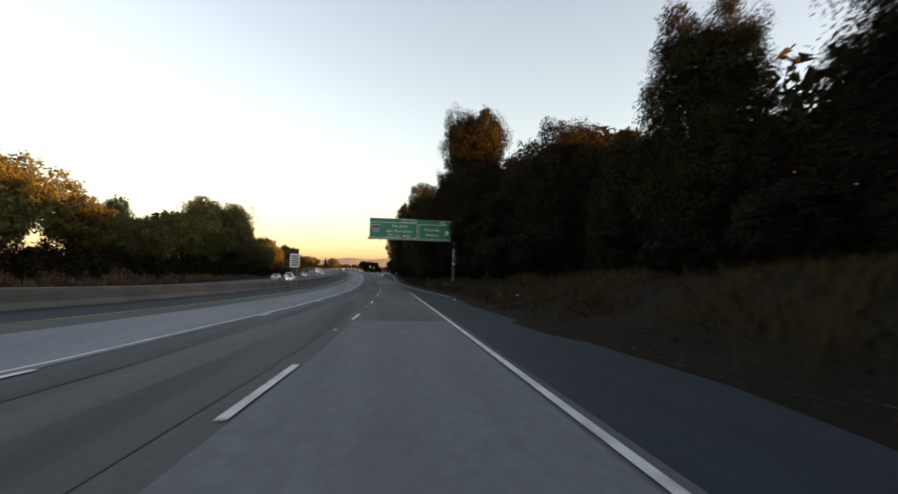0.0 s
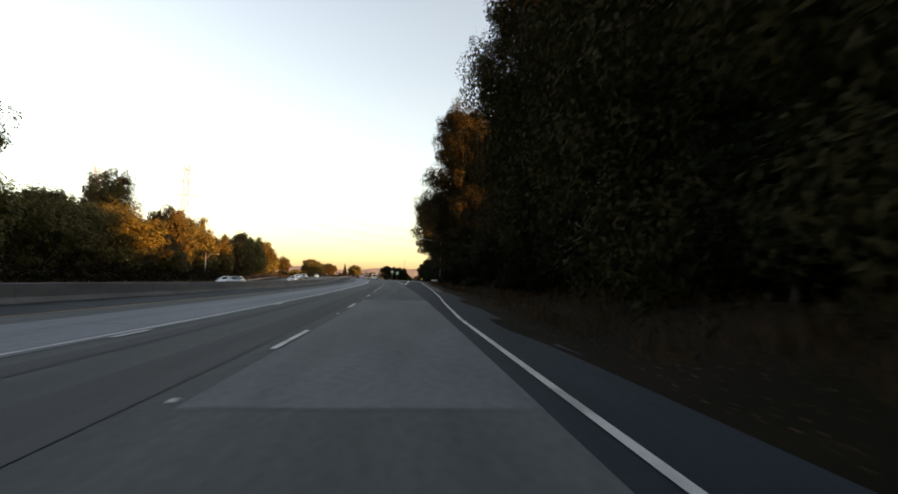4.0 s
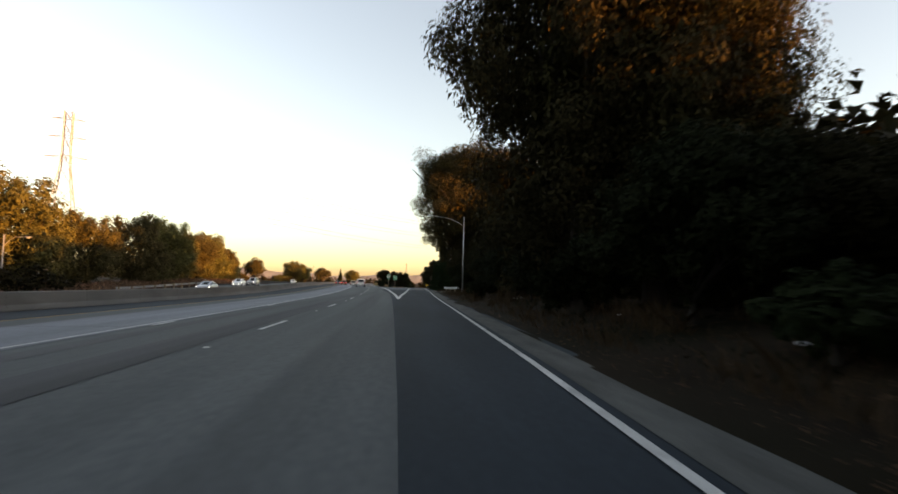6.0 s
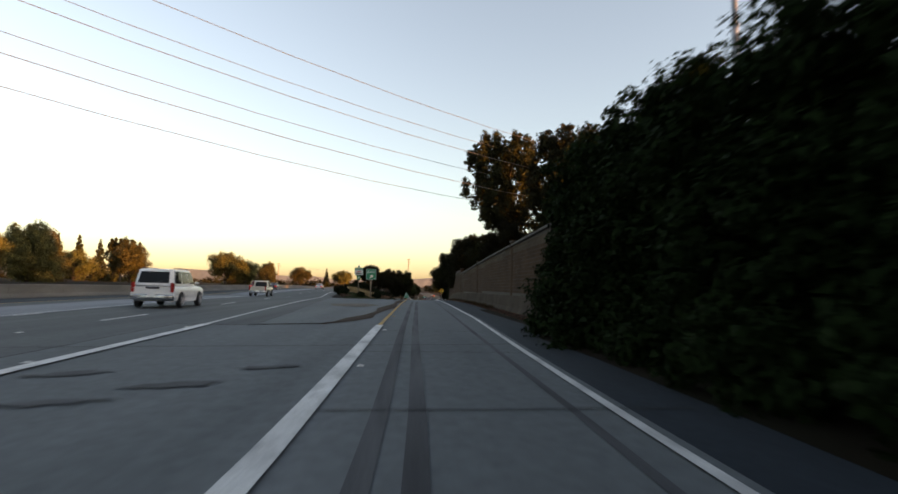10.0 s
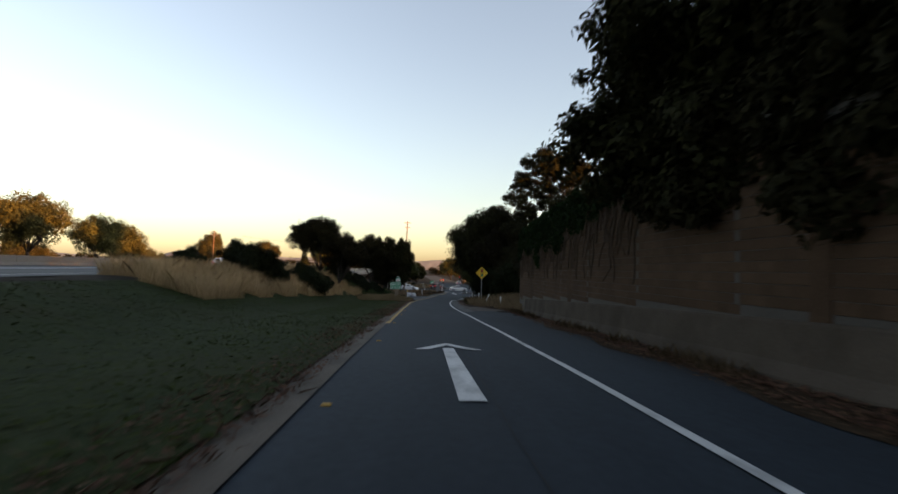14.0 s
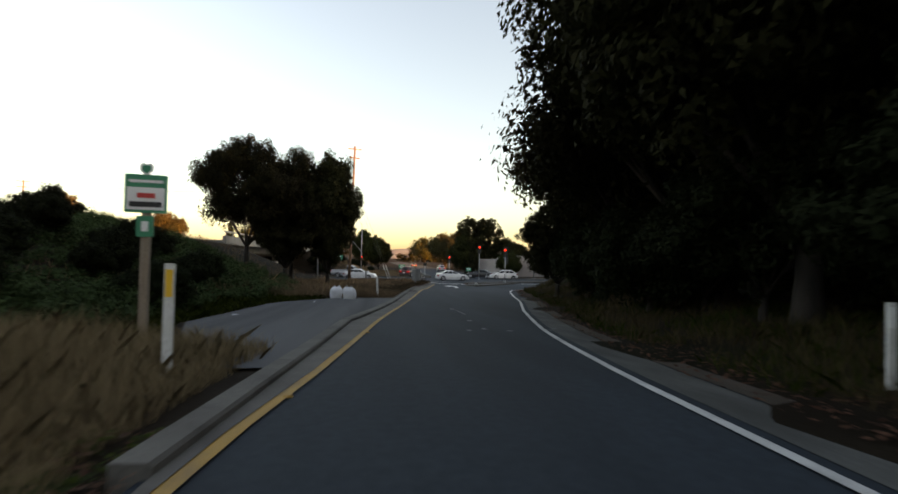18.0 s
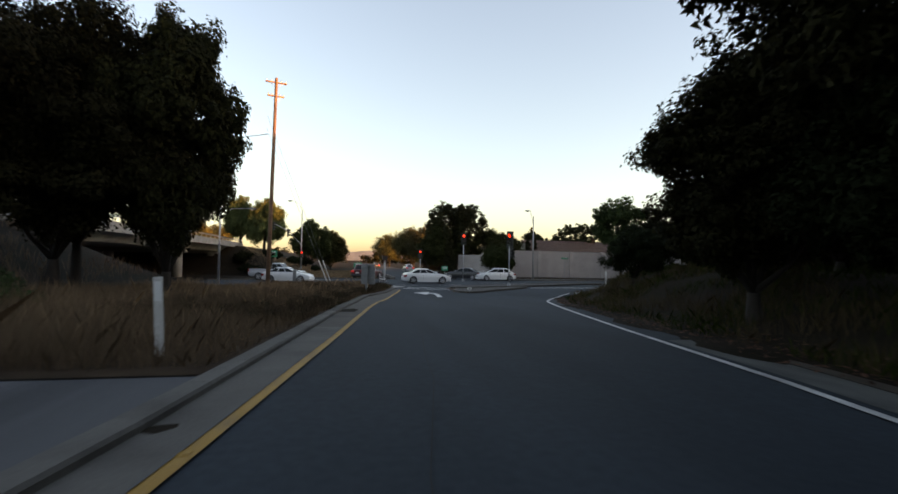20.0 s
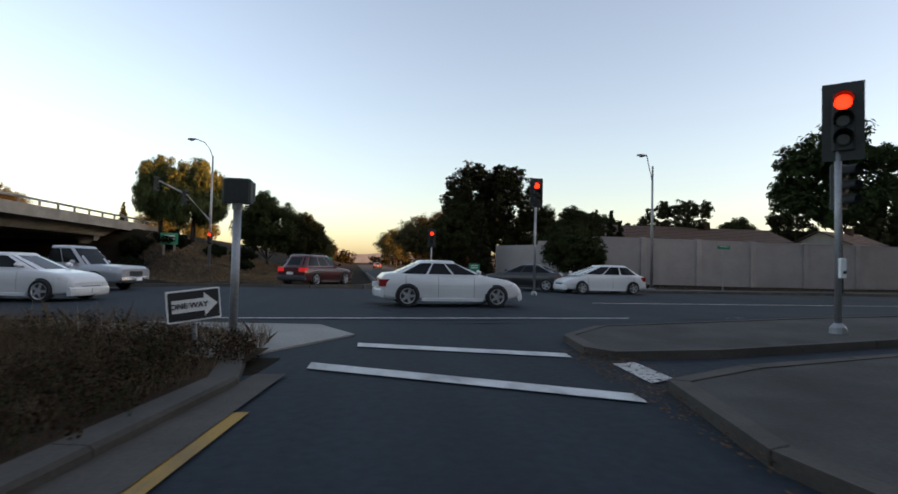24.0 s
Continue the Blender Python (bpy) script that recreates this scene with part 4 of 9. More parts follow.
EUC = [make_tree("eucalyptus_tree", 10 + i, lobes_tall(R, r, h0, h, n), int(c * 1.6), 0.15, M["leaf_euc"], 0.42, h0 + 1.5, "tall dark eucalyptus with drooping foliage", "tree", 1.25, 0.7, 0.66)
       for i, (r, h0, h, n, c) in enumerate(((5.0, 3.0, 20, 34, 44000), (5.6, 2.0, 17, 30, 43000), (4.6, 3.0, 23, 36, 46000), (5.2, 1.0, 13, 26, 34000)))]
BIG = make_tree("eucalyptus_tree", 31, lobes_round(R, 6.0, 4.2, 15.6, 26, 0.40, 0.85) + [(0, 0, 13.4, 3.4, 3.4, 2.0), (2.2, 1, 12.8, 2.6, 2.6, 2.0), (-2.2, -1, 12.8, 2.6, 2.6, 2.0), (0, -2.4, 12.4, 2.6, 2.4, 2.2), (-5.3, -1, 6.6, 1.4, 1.5, 2.0), (-4.6, 1.5, 5.4, 1.2, 1.3, 1.8), (4.6, 0, 6.4, 1.6, 1.6, 1.8)], 150000, 0.12, M["leaf_euc_lit"], 0.6, 4.0,
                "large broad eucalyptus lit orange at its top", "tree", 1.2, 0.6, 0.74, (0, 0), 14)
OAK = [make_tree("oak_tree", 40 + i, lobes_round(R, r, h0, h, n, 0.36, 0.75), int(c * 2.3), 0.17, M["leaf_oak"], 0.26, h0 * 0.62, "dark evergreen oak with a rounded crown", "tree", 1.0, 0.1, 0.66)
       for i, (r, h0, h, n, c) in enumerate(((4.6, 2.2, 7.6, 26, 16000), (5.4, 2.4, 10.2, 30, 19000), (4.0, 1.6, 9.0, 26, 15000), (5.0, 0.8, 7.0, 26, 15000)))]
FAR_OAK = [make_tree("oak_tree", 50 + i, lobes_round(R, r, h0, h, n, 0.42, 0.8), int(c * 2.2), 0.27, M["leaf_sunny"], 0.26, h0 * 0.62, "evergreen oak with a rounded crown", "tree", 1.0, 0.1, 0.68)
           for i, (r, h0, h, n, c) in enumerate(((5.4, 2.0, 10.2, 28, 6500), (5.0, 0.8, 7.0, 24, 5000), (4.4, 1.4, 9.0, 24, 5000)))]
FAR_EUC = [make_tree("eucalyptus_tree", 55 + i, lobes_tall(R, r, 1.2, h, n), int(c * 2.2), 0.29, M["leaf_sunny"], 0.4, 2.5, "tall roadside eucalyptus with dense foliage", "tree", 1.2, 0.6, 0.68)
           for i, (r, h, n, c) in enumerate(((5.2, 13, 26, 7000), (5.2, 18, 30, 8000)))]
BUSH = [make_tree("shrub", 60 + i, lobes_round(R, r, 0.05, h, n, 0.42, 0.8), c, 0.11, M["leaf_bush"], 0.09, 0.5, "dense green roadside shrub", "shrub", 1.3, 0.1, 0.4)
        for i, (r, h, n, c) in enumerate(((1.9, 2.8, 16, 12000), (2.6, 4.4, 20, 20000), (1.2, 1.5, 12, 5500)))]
PINE = [make_tree("pine_tree", 70 + i, lobes_pine(R, r, h0, h, n), c, 0.26, M["leaf_pine"], 0.36, h * 0.6, "tall pine with open clumps of needles", "tree", 1.5, -0.2, 0.3)
        for i, (r, h0, h, n, c) in enumerate(((5.0, 6.5, 18.0, 48, 17000), (4.8, 4.0, 14.5, 42, 15000)))]
SPIRE = [make_tree("conifer_tree", 80 + i, lobes_spire(R, r, h, n), c, 0.32, M["leaf_pine"], 0.22, h * 0.5, "slender pointed dark green conifer", "tree", 1.3, 0.5, 0.4)
         for i, (r, h, n, c) in enumerate(((2.2, 12, 26, 4000), (1.1, 8, 20, 2600), (2.8, 14, 28, 4500)))]
PEAR = [make_tree("street_tree", 90 + i, lobes_round(R, r, h0, h, n, 0.29, 0.85), c, 0.20, M["leaf_pear"], 0.13, h0 + 0.3, "green street tree with a bare trunk", "tree", 1.1, 0.1, 0.45)
        for i, (r, h0, h, n, c) in enumerate(((3.3, 2.6, 8.2, 24, 9000), (2.6, 2.2, 6.4, 18, 6000)))]
CEDAR = make_tree("conifer_tree", 78, lobes_cedar(R, 6.4, 6.5, 20, 44), 15000, 0.17, M["leaf_pine"], 0.36, 9.0, "dark cedar with flat drooping branches", "tree", 2.6, 1.2, 0.15)
ROUND_PINE = make_tree("pine_tree", 77, lobes_open_pine(R, 5.2, 6.4, 17.6, 74), 40000, 0.15, M["leaf_pine"], 0.34, 9.0, "tall pine with a broad open crown", "tree", 1.5, -0.2, 0.35)
WILLOW = make_tree("pepper_tree", 99, lobes_round(R, 4.6, 2.0, 9.5, 30, 0.25, 1.3), 24000, 0.20, M["leaf_pepper"], 0.3, 3.0, "feathery drooping pepper tree", "tree", 1.8, 1.2, 0.45)
FAN = make_tree("conifer_tree", 97, [(x * (0.62 + 0.36 * k / 3), 0.9 * math.sin(x * 3), 1.6 + (1.55 + 0.45 * math.sin(x * 7)) * k, 1.05 - 0.13 * k, 1.1 - 0.15 * k, 1.15) for x in (-3.9, -3.0, -2.2, -1.4, -0.6, 0.3, 1.2, 2.0, 2.9, 3.8) for k in range(4)], 15000, 0.22, M["leaf_pine"], 0.25, 1.5, "broad fan-shaped garden conifer with pointed tufts", "tree", 1.5, -0.4, 0.4)
UMBRELLA_OAK = [make_tree("oak_tree", 110 + i, lobes_round(R, r, h0, h, n, 0.36, 0.62), c, 0.16, M["leaf_oak"], 0.20, 0.7, "dark evergreen oak with bare forking limbs under a spreading crown", "tree", 1.0, 0.1, 0.6, lean)
                for i, (r, h0, h, n, c, lean) in enumerate(((4.3, 2.6, 7.4, 30, 26000, (0.5, 0)), (3.4, 2.2, 5.6, 24, 17000, (-0.5, 0.2))))]
STREET_OAK = [make_tree("oak_tree", 120 + i, lobes_round(R, r, h0, h, n, 0.27, 0.95), c, 0.21, M["leaf_street"], 0.24, h0 * 0.62, "dense green tree with an uneven crown across the street", "tree", 1.2, 0.0, 0.72)
              for i, (r, h0, h, n, c) in enumerate(((4.8, 1.2, 7.6, 34, 22000), (5.4, 1.2, 10.4, 44, 30000), (4.0, 1.2, 9.0, 32, 20000)))]
used = set()


def plant(proto, x, y, s=1.0, turn=None, z=None, sz=None, label="", group="", sink=0.0):
    """Set a tree on the ground: the first planting takes the model itself, the others are copies."""
    x += float(bend(y))
    zz = (h1(x, y) if z is None else z) - sink
    a = (x * 12.9898 + y * 78.233) % 6.283 if turn is None else turn
    m = Matrix.LocRotScale((x, y, zz), Euler((0, 0, a)), (s, s, sz or s))
    if proto.name in used:
        ob = copy_thing(proto, Matrix.Identity(4))
        ob.matrix_basis = m
    else:
        used.add(proto.name)
        ob = proto
        ob.matrix_basis = m
    if label:
        ob["label"] = label
    if group:
        ob["group"] = group
    return ob


def rowof(specs, group, label=""):
    for p, x, y, s in specs:
        plant(p, x, y, s, group=group, label=label)


# right of the freeway
G1 = "trees along the exit lane"
rowof(((EUC[3], 15, -14, 1.1), (OAK[1], 13.0, 2, 1.15), (EUC[1], 16, 12, 0.68), (EUC[0], 15.0, 24, 0.70), (EUC[3], 17, 34, 0.8), (EUC[1], 14.6, 45, 0.85), (EUC[3], 17, 52, 0.9), (OAK[2], 12.5, 58, 1.05), (EUC[1], 16.5, 64, 0.95),
       (OAK[1], 12.8, 71, 1.15), (EUC[1], 14.5, 78, 1.05), (EUC[2], 13.4, 89, 1.3), (EUC[2], 15.6, 94, 1.28), (EUC[1], 12.5, 107, 1.15), (EUC[0], 16, 113, 1.2), (EUC[1], 12.0, 119, 1.15), (EUC[2], 15, 126, 1.05), (EUC[3], 12.0, 131, 1.3),
       (EUC[0], 12.5, 141, 1.2), (EUC[2], 11.2, 150, 1.2), (EUC[1], 14, 157, 1.25), (OAK[2], 14.5, 165, 0.7), (OAK[0], 15.0, 172, 0.7), (OAK[3], 14.0, 179, 0.75), (EUC[2], 9.6, 187, 1.15), (EUC[0], 13.4, 188, 1.25), (EUC[1], 14.8, 189, 1.05), (OAK[0], 14.0, 203, 1.0),
       (OAK[3], 13.2, 210, 0.9), (PEAR[0], 15.5, 214, 0.85), (OAK[2], 13.0, 219, 0.8), (OAK[3], 13.5, 227, 0.85), (EUC[3], 13.6, 243.5, 0.95), (OAK[1], 17.5, 239, 0.9), (OAK[0], 15.8, 235, 0.72), (OAK[3], 16.5, 250, 0.7)), G1)
rowof(((BUSH[0], 11.6, 9, 0.8), (BUSH[1], 12.4, 15, 0.7), (BUSH[0], 11.2, 20, 0.8), (BUSH[1], 11.6, 26, 0.75), (BUSH[1], 9.6, 34, 0.8), (BUSH[1], 9.8, 49, 1.0), (BUSH[0], 9.4, 66, 1.0), (BUSH[1], 10.4, 93, 1.1), (BUSH[1], 9.9, 101, 1.1), (BUSH[0], 9.2, 110, 1.1), (BUSH[1], 9.8, 124, 1.1), (BUSH[1], 10, 137, 1.1), (BUSH[0], 9.0, 146, 1.1),
       (BUSH[1], 9.8, 157, 1.2), (BUSH[1], 9.9, 168, 1.2), (BUSH[1], 10.0, 179, 1.2), (BUSH[0], 9.5, 187, 1.2), (BUSH[1], 10.6, 199, 0.9), (BUSH[1], 10.8, 206, 0.9), (BUSH[1], 11.0, 217, 0.9), (BUSH[1], 10.4, 237.5, 0.9), (BUSH[1], 12.6, 238, 1.1), (BUSH[1], 12.2, 249, 1.0),
       (BUSH[2], 8.4, 118, 1.0), (BUSH[2], 8.6, 150, 1.1), (BUSH[2], 8.9, 173, 1.0), (BUSH[2], 9.4, 212, 1.1)), "shrubs along the exit lane")
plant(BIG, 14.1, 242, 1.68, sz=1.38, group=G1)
# behind and over the block wall
G2 = "trees behind the block wall"
rowof(((PINE[1], 22.6, 320, 1.1), (OAK[2], 15.8, 322, 0.72), (OAK[1], 16.2, 339, 0.6), (OAK[0], 15.6, 347, 0.95), (OAK[0], 15.2, 353, 0.86),
       (OAK[0], 18.6, 379, 0.72), (OAK[2], 19, 332, 0.75)), G2)
plant(PINE[0], 17.4, 332, 1.08, sz=1.04, group=G2)
plant(OAK[2], 15.0, 361, 1.15, z=-0.6, group=G2, label="dark oak spreading over the top of the block wall")
# right of the ramp
G3 = "trees right of the ramp"
rowof(((OAK[0], 27.5, 420, 0.8), (OAK[0], 20.8, 392, 0.74), (OAK[3], 21.4, 399, 0.95), (OAK[1], 19.6, 407, 0.62), (OAK[1], 20.0, 417, 0.92), (OAK[1], 19.2, 425, 1.28), (OAK[1], 20.8, 430, 1.36), (OAK[1], 22.5, 438, 1.3), (OAK[1], 24.0, 446, 1.08), (EUC[3], 29, 424, 0.9),
       (OAK[2], 21.8, 449, 0.7), (OAK[0], 29.5, 440, 1.2), (EUC[3], 31, 432, 0.9), (SPIRE[2], 40.5, 466, 1.15), (SPIRE[0], 44, 463, 1.0), (OAK[3], 31, 455, 0.8)), G3)
plant(ROUND_PINE, 25.7, 416, 1.25, sz=1.06, group=G3)
rowof(((BUSH[1], 25.8, 461, 0.62), (BUSH[1], 28.6, 464, 0.62), (BUSH[1], 31.5, 466.5, 0.60), (BUSH[0], 19.2, 432, 1.24), (BUSH[0], 21.3, 441, 1.24), (BUSH[0], 19.0, 412, 1.24), (BUSH[0], 21, 424, 1.24), (BUSH[1], 18.2, 420.5, 1.08), (BUSH[1], 19.3, 426.5, 1.16), (BUSH[1], 18.6, 415, 1.01), (BUSH[1], 20.8, 435, 1.08), (BUSH[1], 20.0, 430, 1.01), (BUSH[1], 23.0, 446, 1.08), (BUSH[1], 24.6, 453, 0.60), (BUSH[1], 18.4, 404, 0.93), (BUSH[1], 18.2, 396, 0.55)), "shrubs right of the ramp")
# between ramp and freeway
rowof(((OAK[2], 2.0, 459.5, 0.9),), "oaks on the embankment")
rowof(((BUSH[0], -1.2, 397, 0.85), (BUSH[0], -3.2, 402, 0.85), (BUSH[0], -4.2, 389, 1.0), (BUSH[0], -6.2, 391.5, 0.95), (BUSH[0], -7.0, 383, 0.6), (BUSH[2], -3.6, 392, 0.9), (BUSH[0], 0.2, 427, 0.6), (BUSH[0], 2.2, 433, 0.6), (BUSH[0], -1.8, 431, 0.75), (BUSH[0], -3.8, 437, 0.75), (BUSH[0], 1.0, 439, 0.6), (BUSH[0], -0.5, 435, 0.65), (BUSH[0], 0.5, 443, 0.6), (BUSH[0], -2.0, 443, 0.7), (BUSH[0], -4.5, 430, 0.7), (BUSH[0], -1.5, 439, 0.7),
       (BUSH[2], -1.0, 338, 0.5), (BUSH[2], -3.4, 340, 0.6)), "shrubs on the embankment")
plant(UMBRELLA_OAK[0], -5.2, 420.8, 0.99, sz=1.06, group="oaks on the embankment")
plant(UMBRELLA_OAK[1], -1.8, 418.5, 1.04, sz=1.19, group="oaks on the embankment")
for p, x, y, s, top in ((OAK[1], -0.8, 458, 0.78, 7.5), (OAK[2], 5.3, 461, 0.88, 6.9), (OAK[1], 2.3, 460.5, 0.80, 7.2)):
    plant(p, x, y, s, sz=(top - h1(x, y)) / (10.4 if p is OAK[1] else 9.2), group="oaks on the embankment")
# beyond the opposite carriageway
G4 = "trees beyond the opposite carriageway"
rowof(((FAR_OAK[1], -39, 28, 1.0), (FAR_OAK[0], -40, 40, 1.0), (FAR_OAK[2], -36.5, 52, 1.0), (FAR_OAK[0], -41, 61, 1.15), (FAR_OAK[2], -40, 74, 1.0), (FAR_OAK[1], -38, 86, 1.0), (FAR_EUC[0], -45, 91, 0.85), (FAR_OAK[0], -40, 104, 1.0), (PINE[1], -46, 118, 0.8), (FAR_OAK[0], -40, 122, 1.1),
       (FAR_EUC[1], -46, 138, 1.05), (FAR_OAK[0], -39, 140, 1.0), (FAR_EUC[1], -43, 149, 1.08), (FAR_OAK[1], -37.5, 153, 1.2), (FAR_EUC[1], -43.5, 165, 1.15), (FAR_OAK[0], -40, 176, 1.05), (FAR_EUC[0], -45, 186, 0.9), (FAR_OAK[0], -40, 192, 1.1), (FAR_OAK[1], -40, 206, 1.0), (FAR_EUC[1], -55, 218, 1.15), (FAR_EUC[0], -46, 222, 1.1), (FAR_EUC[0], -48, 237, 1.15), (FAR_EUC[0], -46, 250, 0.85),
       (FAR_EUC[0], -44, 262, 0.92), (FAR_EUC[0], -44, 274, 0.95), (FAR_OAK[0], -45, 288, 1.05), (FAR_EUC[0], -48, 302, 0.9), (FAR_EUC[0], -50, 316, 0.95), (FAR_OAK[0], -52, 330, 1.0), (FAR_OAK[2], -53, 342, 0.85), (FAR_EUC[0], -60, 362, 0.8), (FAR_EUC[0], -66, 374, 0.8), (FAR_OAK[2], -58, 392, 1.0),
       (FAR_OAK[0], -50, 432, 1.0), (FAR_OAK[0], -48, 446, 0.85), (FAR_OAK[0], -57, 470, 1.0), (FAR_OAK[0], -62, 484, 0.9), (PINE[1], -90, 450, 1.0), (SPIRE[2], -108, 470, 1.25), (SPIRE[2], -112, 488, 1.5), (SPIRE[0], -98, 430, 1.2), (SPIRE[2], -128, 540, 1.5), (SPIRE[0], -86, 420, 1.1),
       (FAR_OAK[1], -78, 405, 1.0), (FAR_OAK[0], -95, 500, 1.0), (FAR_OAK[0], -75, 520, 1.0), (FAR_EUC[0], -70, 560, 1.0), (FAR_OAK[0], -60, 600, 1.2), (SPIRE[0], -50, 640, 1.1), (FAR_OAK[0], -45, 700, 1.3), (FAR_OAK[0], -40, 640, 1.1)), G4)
# across the street
plant(PINE[1], 31.6, 528, 1.15, sz=0.82, group="trees across the street")
G5 = "trees across the street"
rowof(((WILLOW, -1.6, 538, 0.95), (WILLOW, -6.2, 541, 0.9), (STREET_OAK[1], 7.0, 537, 0.8), (STREET_OAK[1], 10.0, 548, 0.75), (STREET_OAK[1], 28.6, 527, 0.8), (STREET_OAK[1], 37.0, 527, 0.75), (CEDAR, 46.2, 476.8, 1.0), (SPIRE[1], 28.9, 520, 0.95), (STREET_OAK[2], 36.5, 516, 0.75), (STREET_OAK[0], 38, 519, 0.8), (STREET_OAK[0], 34.5, 511, 0.6),
       (FAR_OAK[0], 32, 560, 1.0), (FAR_OAK[0], 31, 580, 1.1), (FAR_OAK[0], 34, 600, 1.1), (FAR_OAK[1], 9, 590, 0.9), (FAR_OAK[1], 8, 620, 0.9), (FAR_OAK[0], 30, 640, 1.2), (EUC[3], 36, 570, 0.9), (PEAR[0], 47.5, 500.3, 1.32), (PEAR[1], 66, 503.2, 1.5), (PEAR[1], 86, 504.5, 1.4),
       (FAN, 52.6, 527.5, 1.1), (FAN, 76, 534, 1.15), (STREET_OAK[2], 61.5, 527, 0.85), (STREET_OAK[2], 48, 534, 0.9), (SPIRE[0], 50, 540, 0.8), (STREET_OAK[0], 70, 535, 0.9), (SPIRE[0], 84, 530, 1.1), (SPIRE[0], 86, 531, 1.1), (SPIRE[0], 88, 530, 1.1),
       (SPIRE[0], 110, 540, 1.0), (STREET_OAK[1], 95, 530, 0.9), (SPIRE[0], 90, 531, 1.1), (SPIRE[0], 82, 530, 1.0), (SPIRE[1], 42, 520, 0.9), (SPIRE[1], 44, 522, 0.8)), G5)

rowof(((BUSH[2], 0.6, 515, 0.9), (BUSH[2], 2.2, 519, 1.1), (BUSH[2], -1.5, 520, 1.0), (BUSH[2], 4.8, 522, 0.8), (BUSH[2], 8.5, 517, 0.6), (BUSH[2], 6.4, 527, 1.0), (BUSH[2], -3.0, 526, 1.3)), "low shrubs on the mound by the overpass")

# ---- median barrier, walls, bridge, kerbs, islands ----
def median_barrier():
    root = thing("median_barrier", pose(0, 0, 0), "grey weathered concrete median barrier with stains", "barrier", kind="structure")
    prof = ((-0.30, -0.05), (-0.30, 0.08), (-0.14, 0.30), (-0.10, 0.86), (-0.07, 0.90), (0.07, 0.90), (0.10, 0.86), (0.14, 0.30), (0.30, 0.08), (0.30, -0.05))
    for y in np.arange(-84, GAP0, 6.1):
        g = Geo()
        rings = []
        for yy in (y + 0.012, y + 3.0, y + 6.088):
            x = float(lane_line(yy)) - 13.5
            z = h1(x, yy)
            rings.append([(x + a, yy, z + b) for a, b in prof])
        part("barrier_segment", g.loft(rings), M["barrier"], root)


median_barrier()


def wall_top(y):
    return np.interp(y, [250, 262, 288, 306, 333, 333.01, 343, 343.01, 356, 356.01, 366, 379, 388], [4.6, 4.6, 4.3, 4.0, 3.30, 3.72, 3.55, 3.35, 3.15, 3.55, 3.85, 3.65, 3.5])


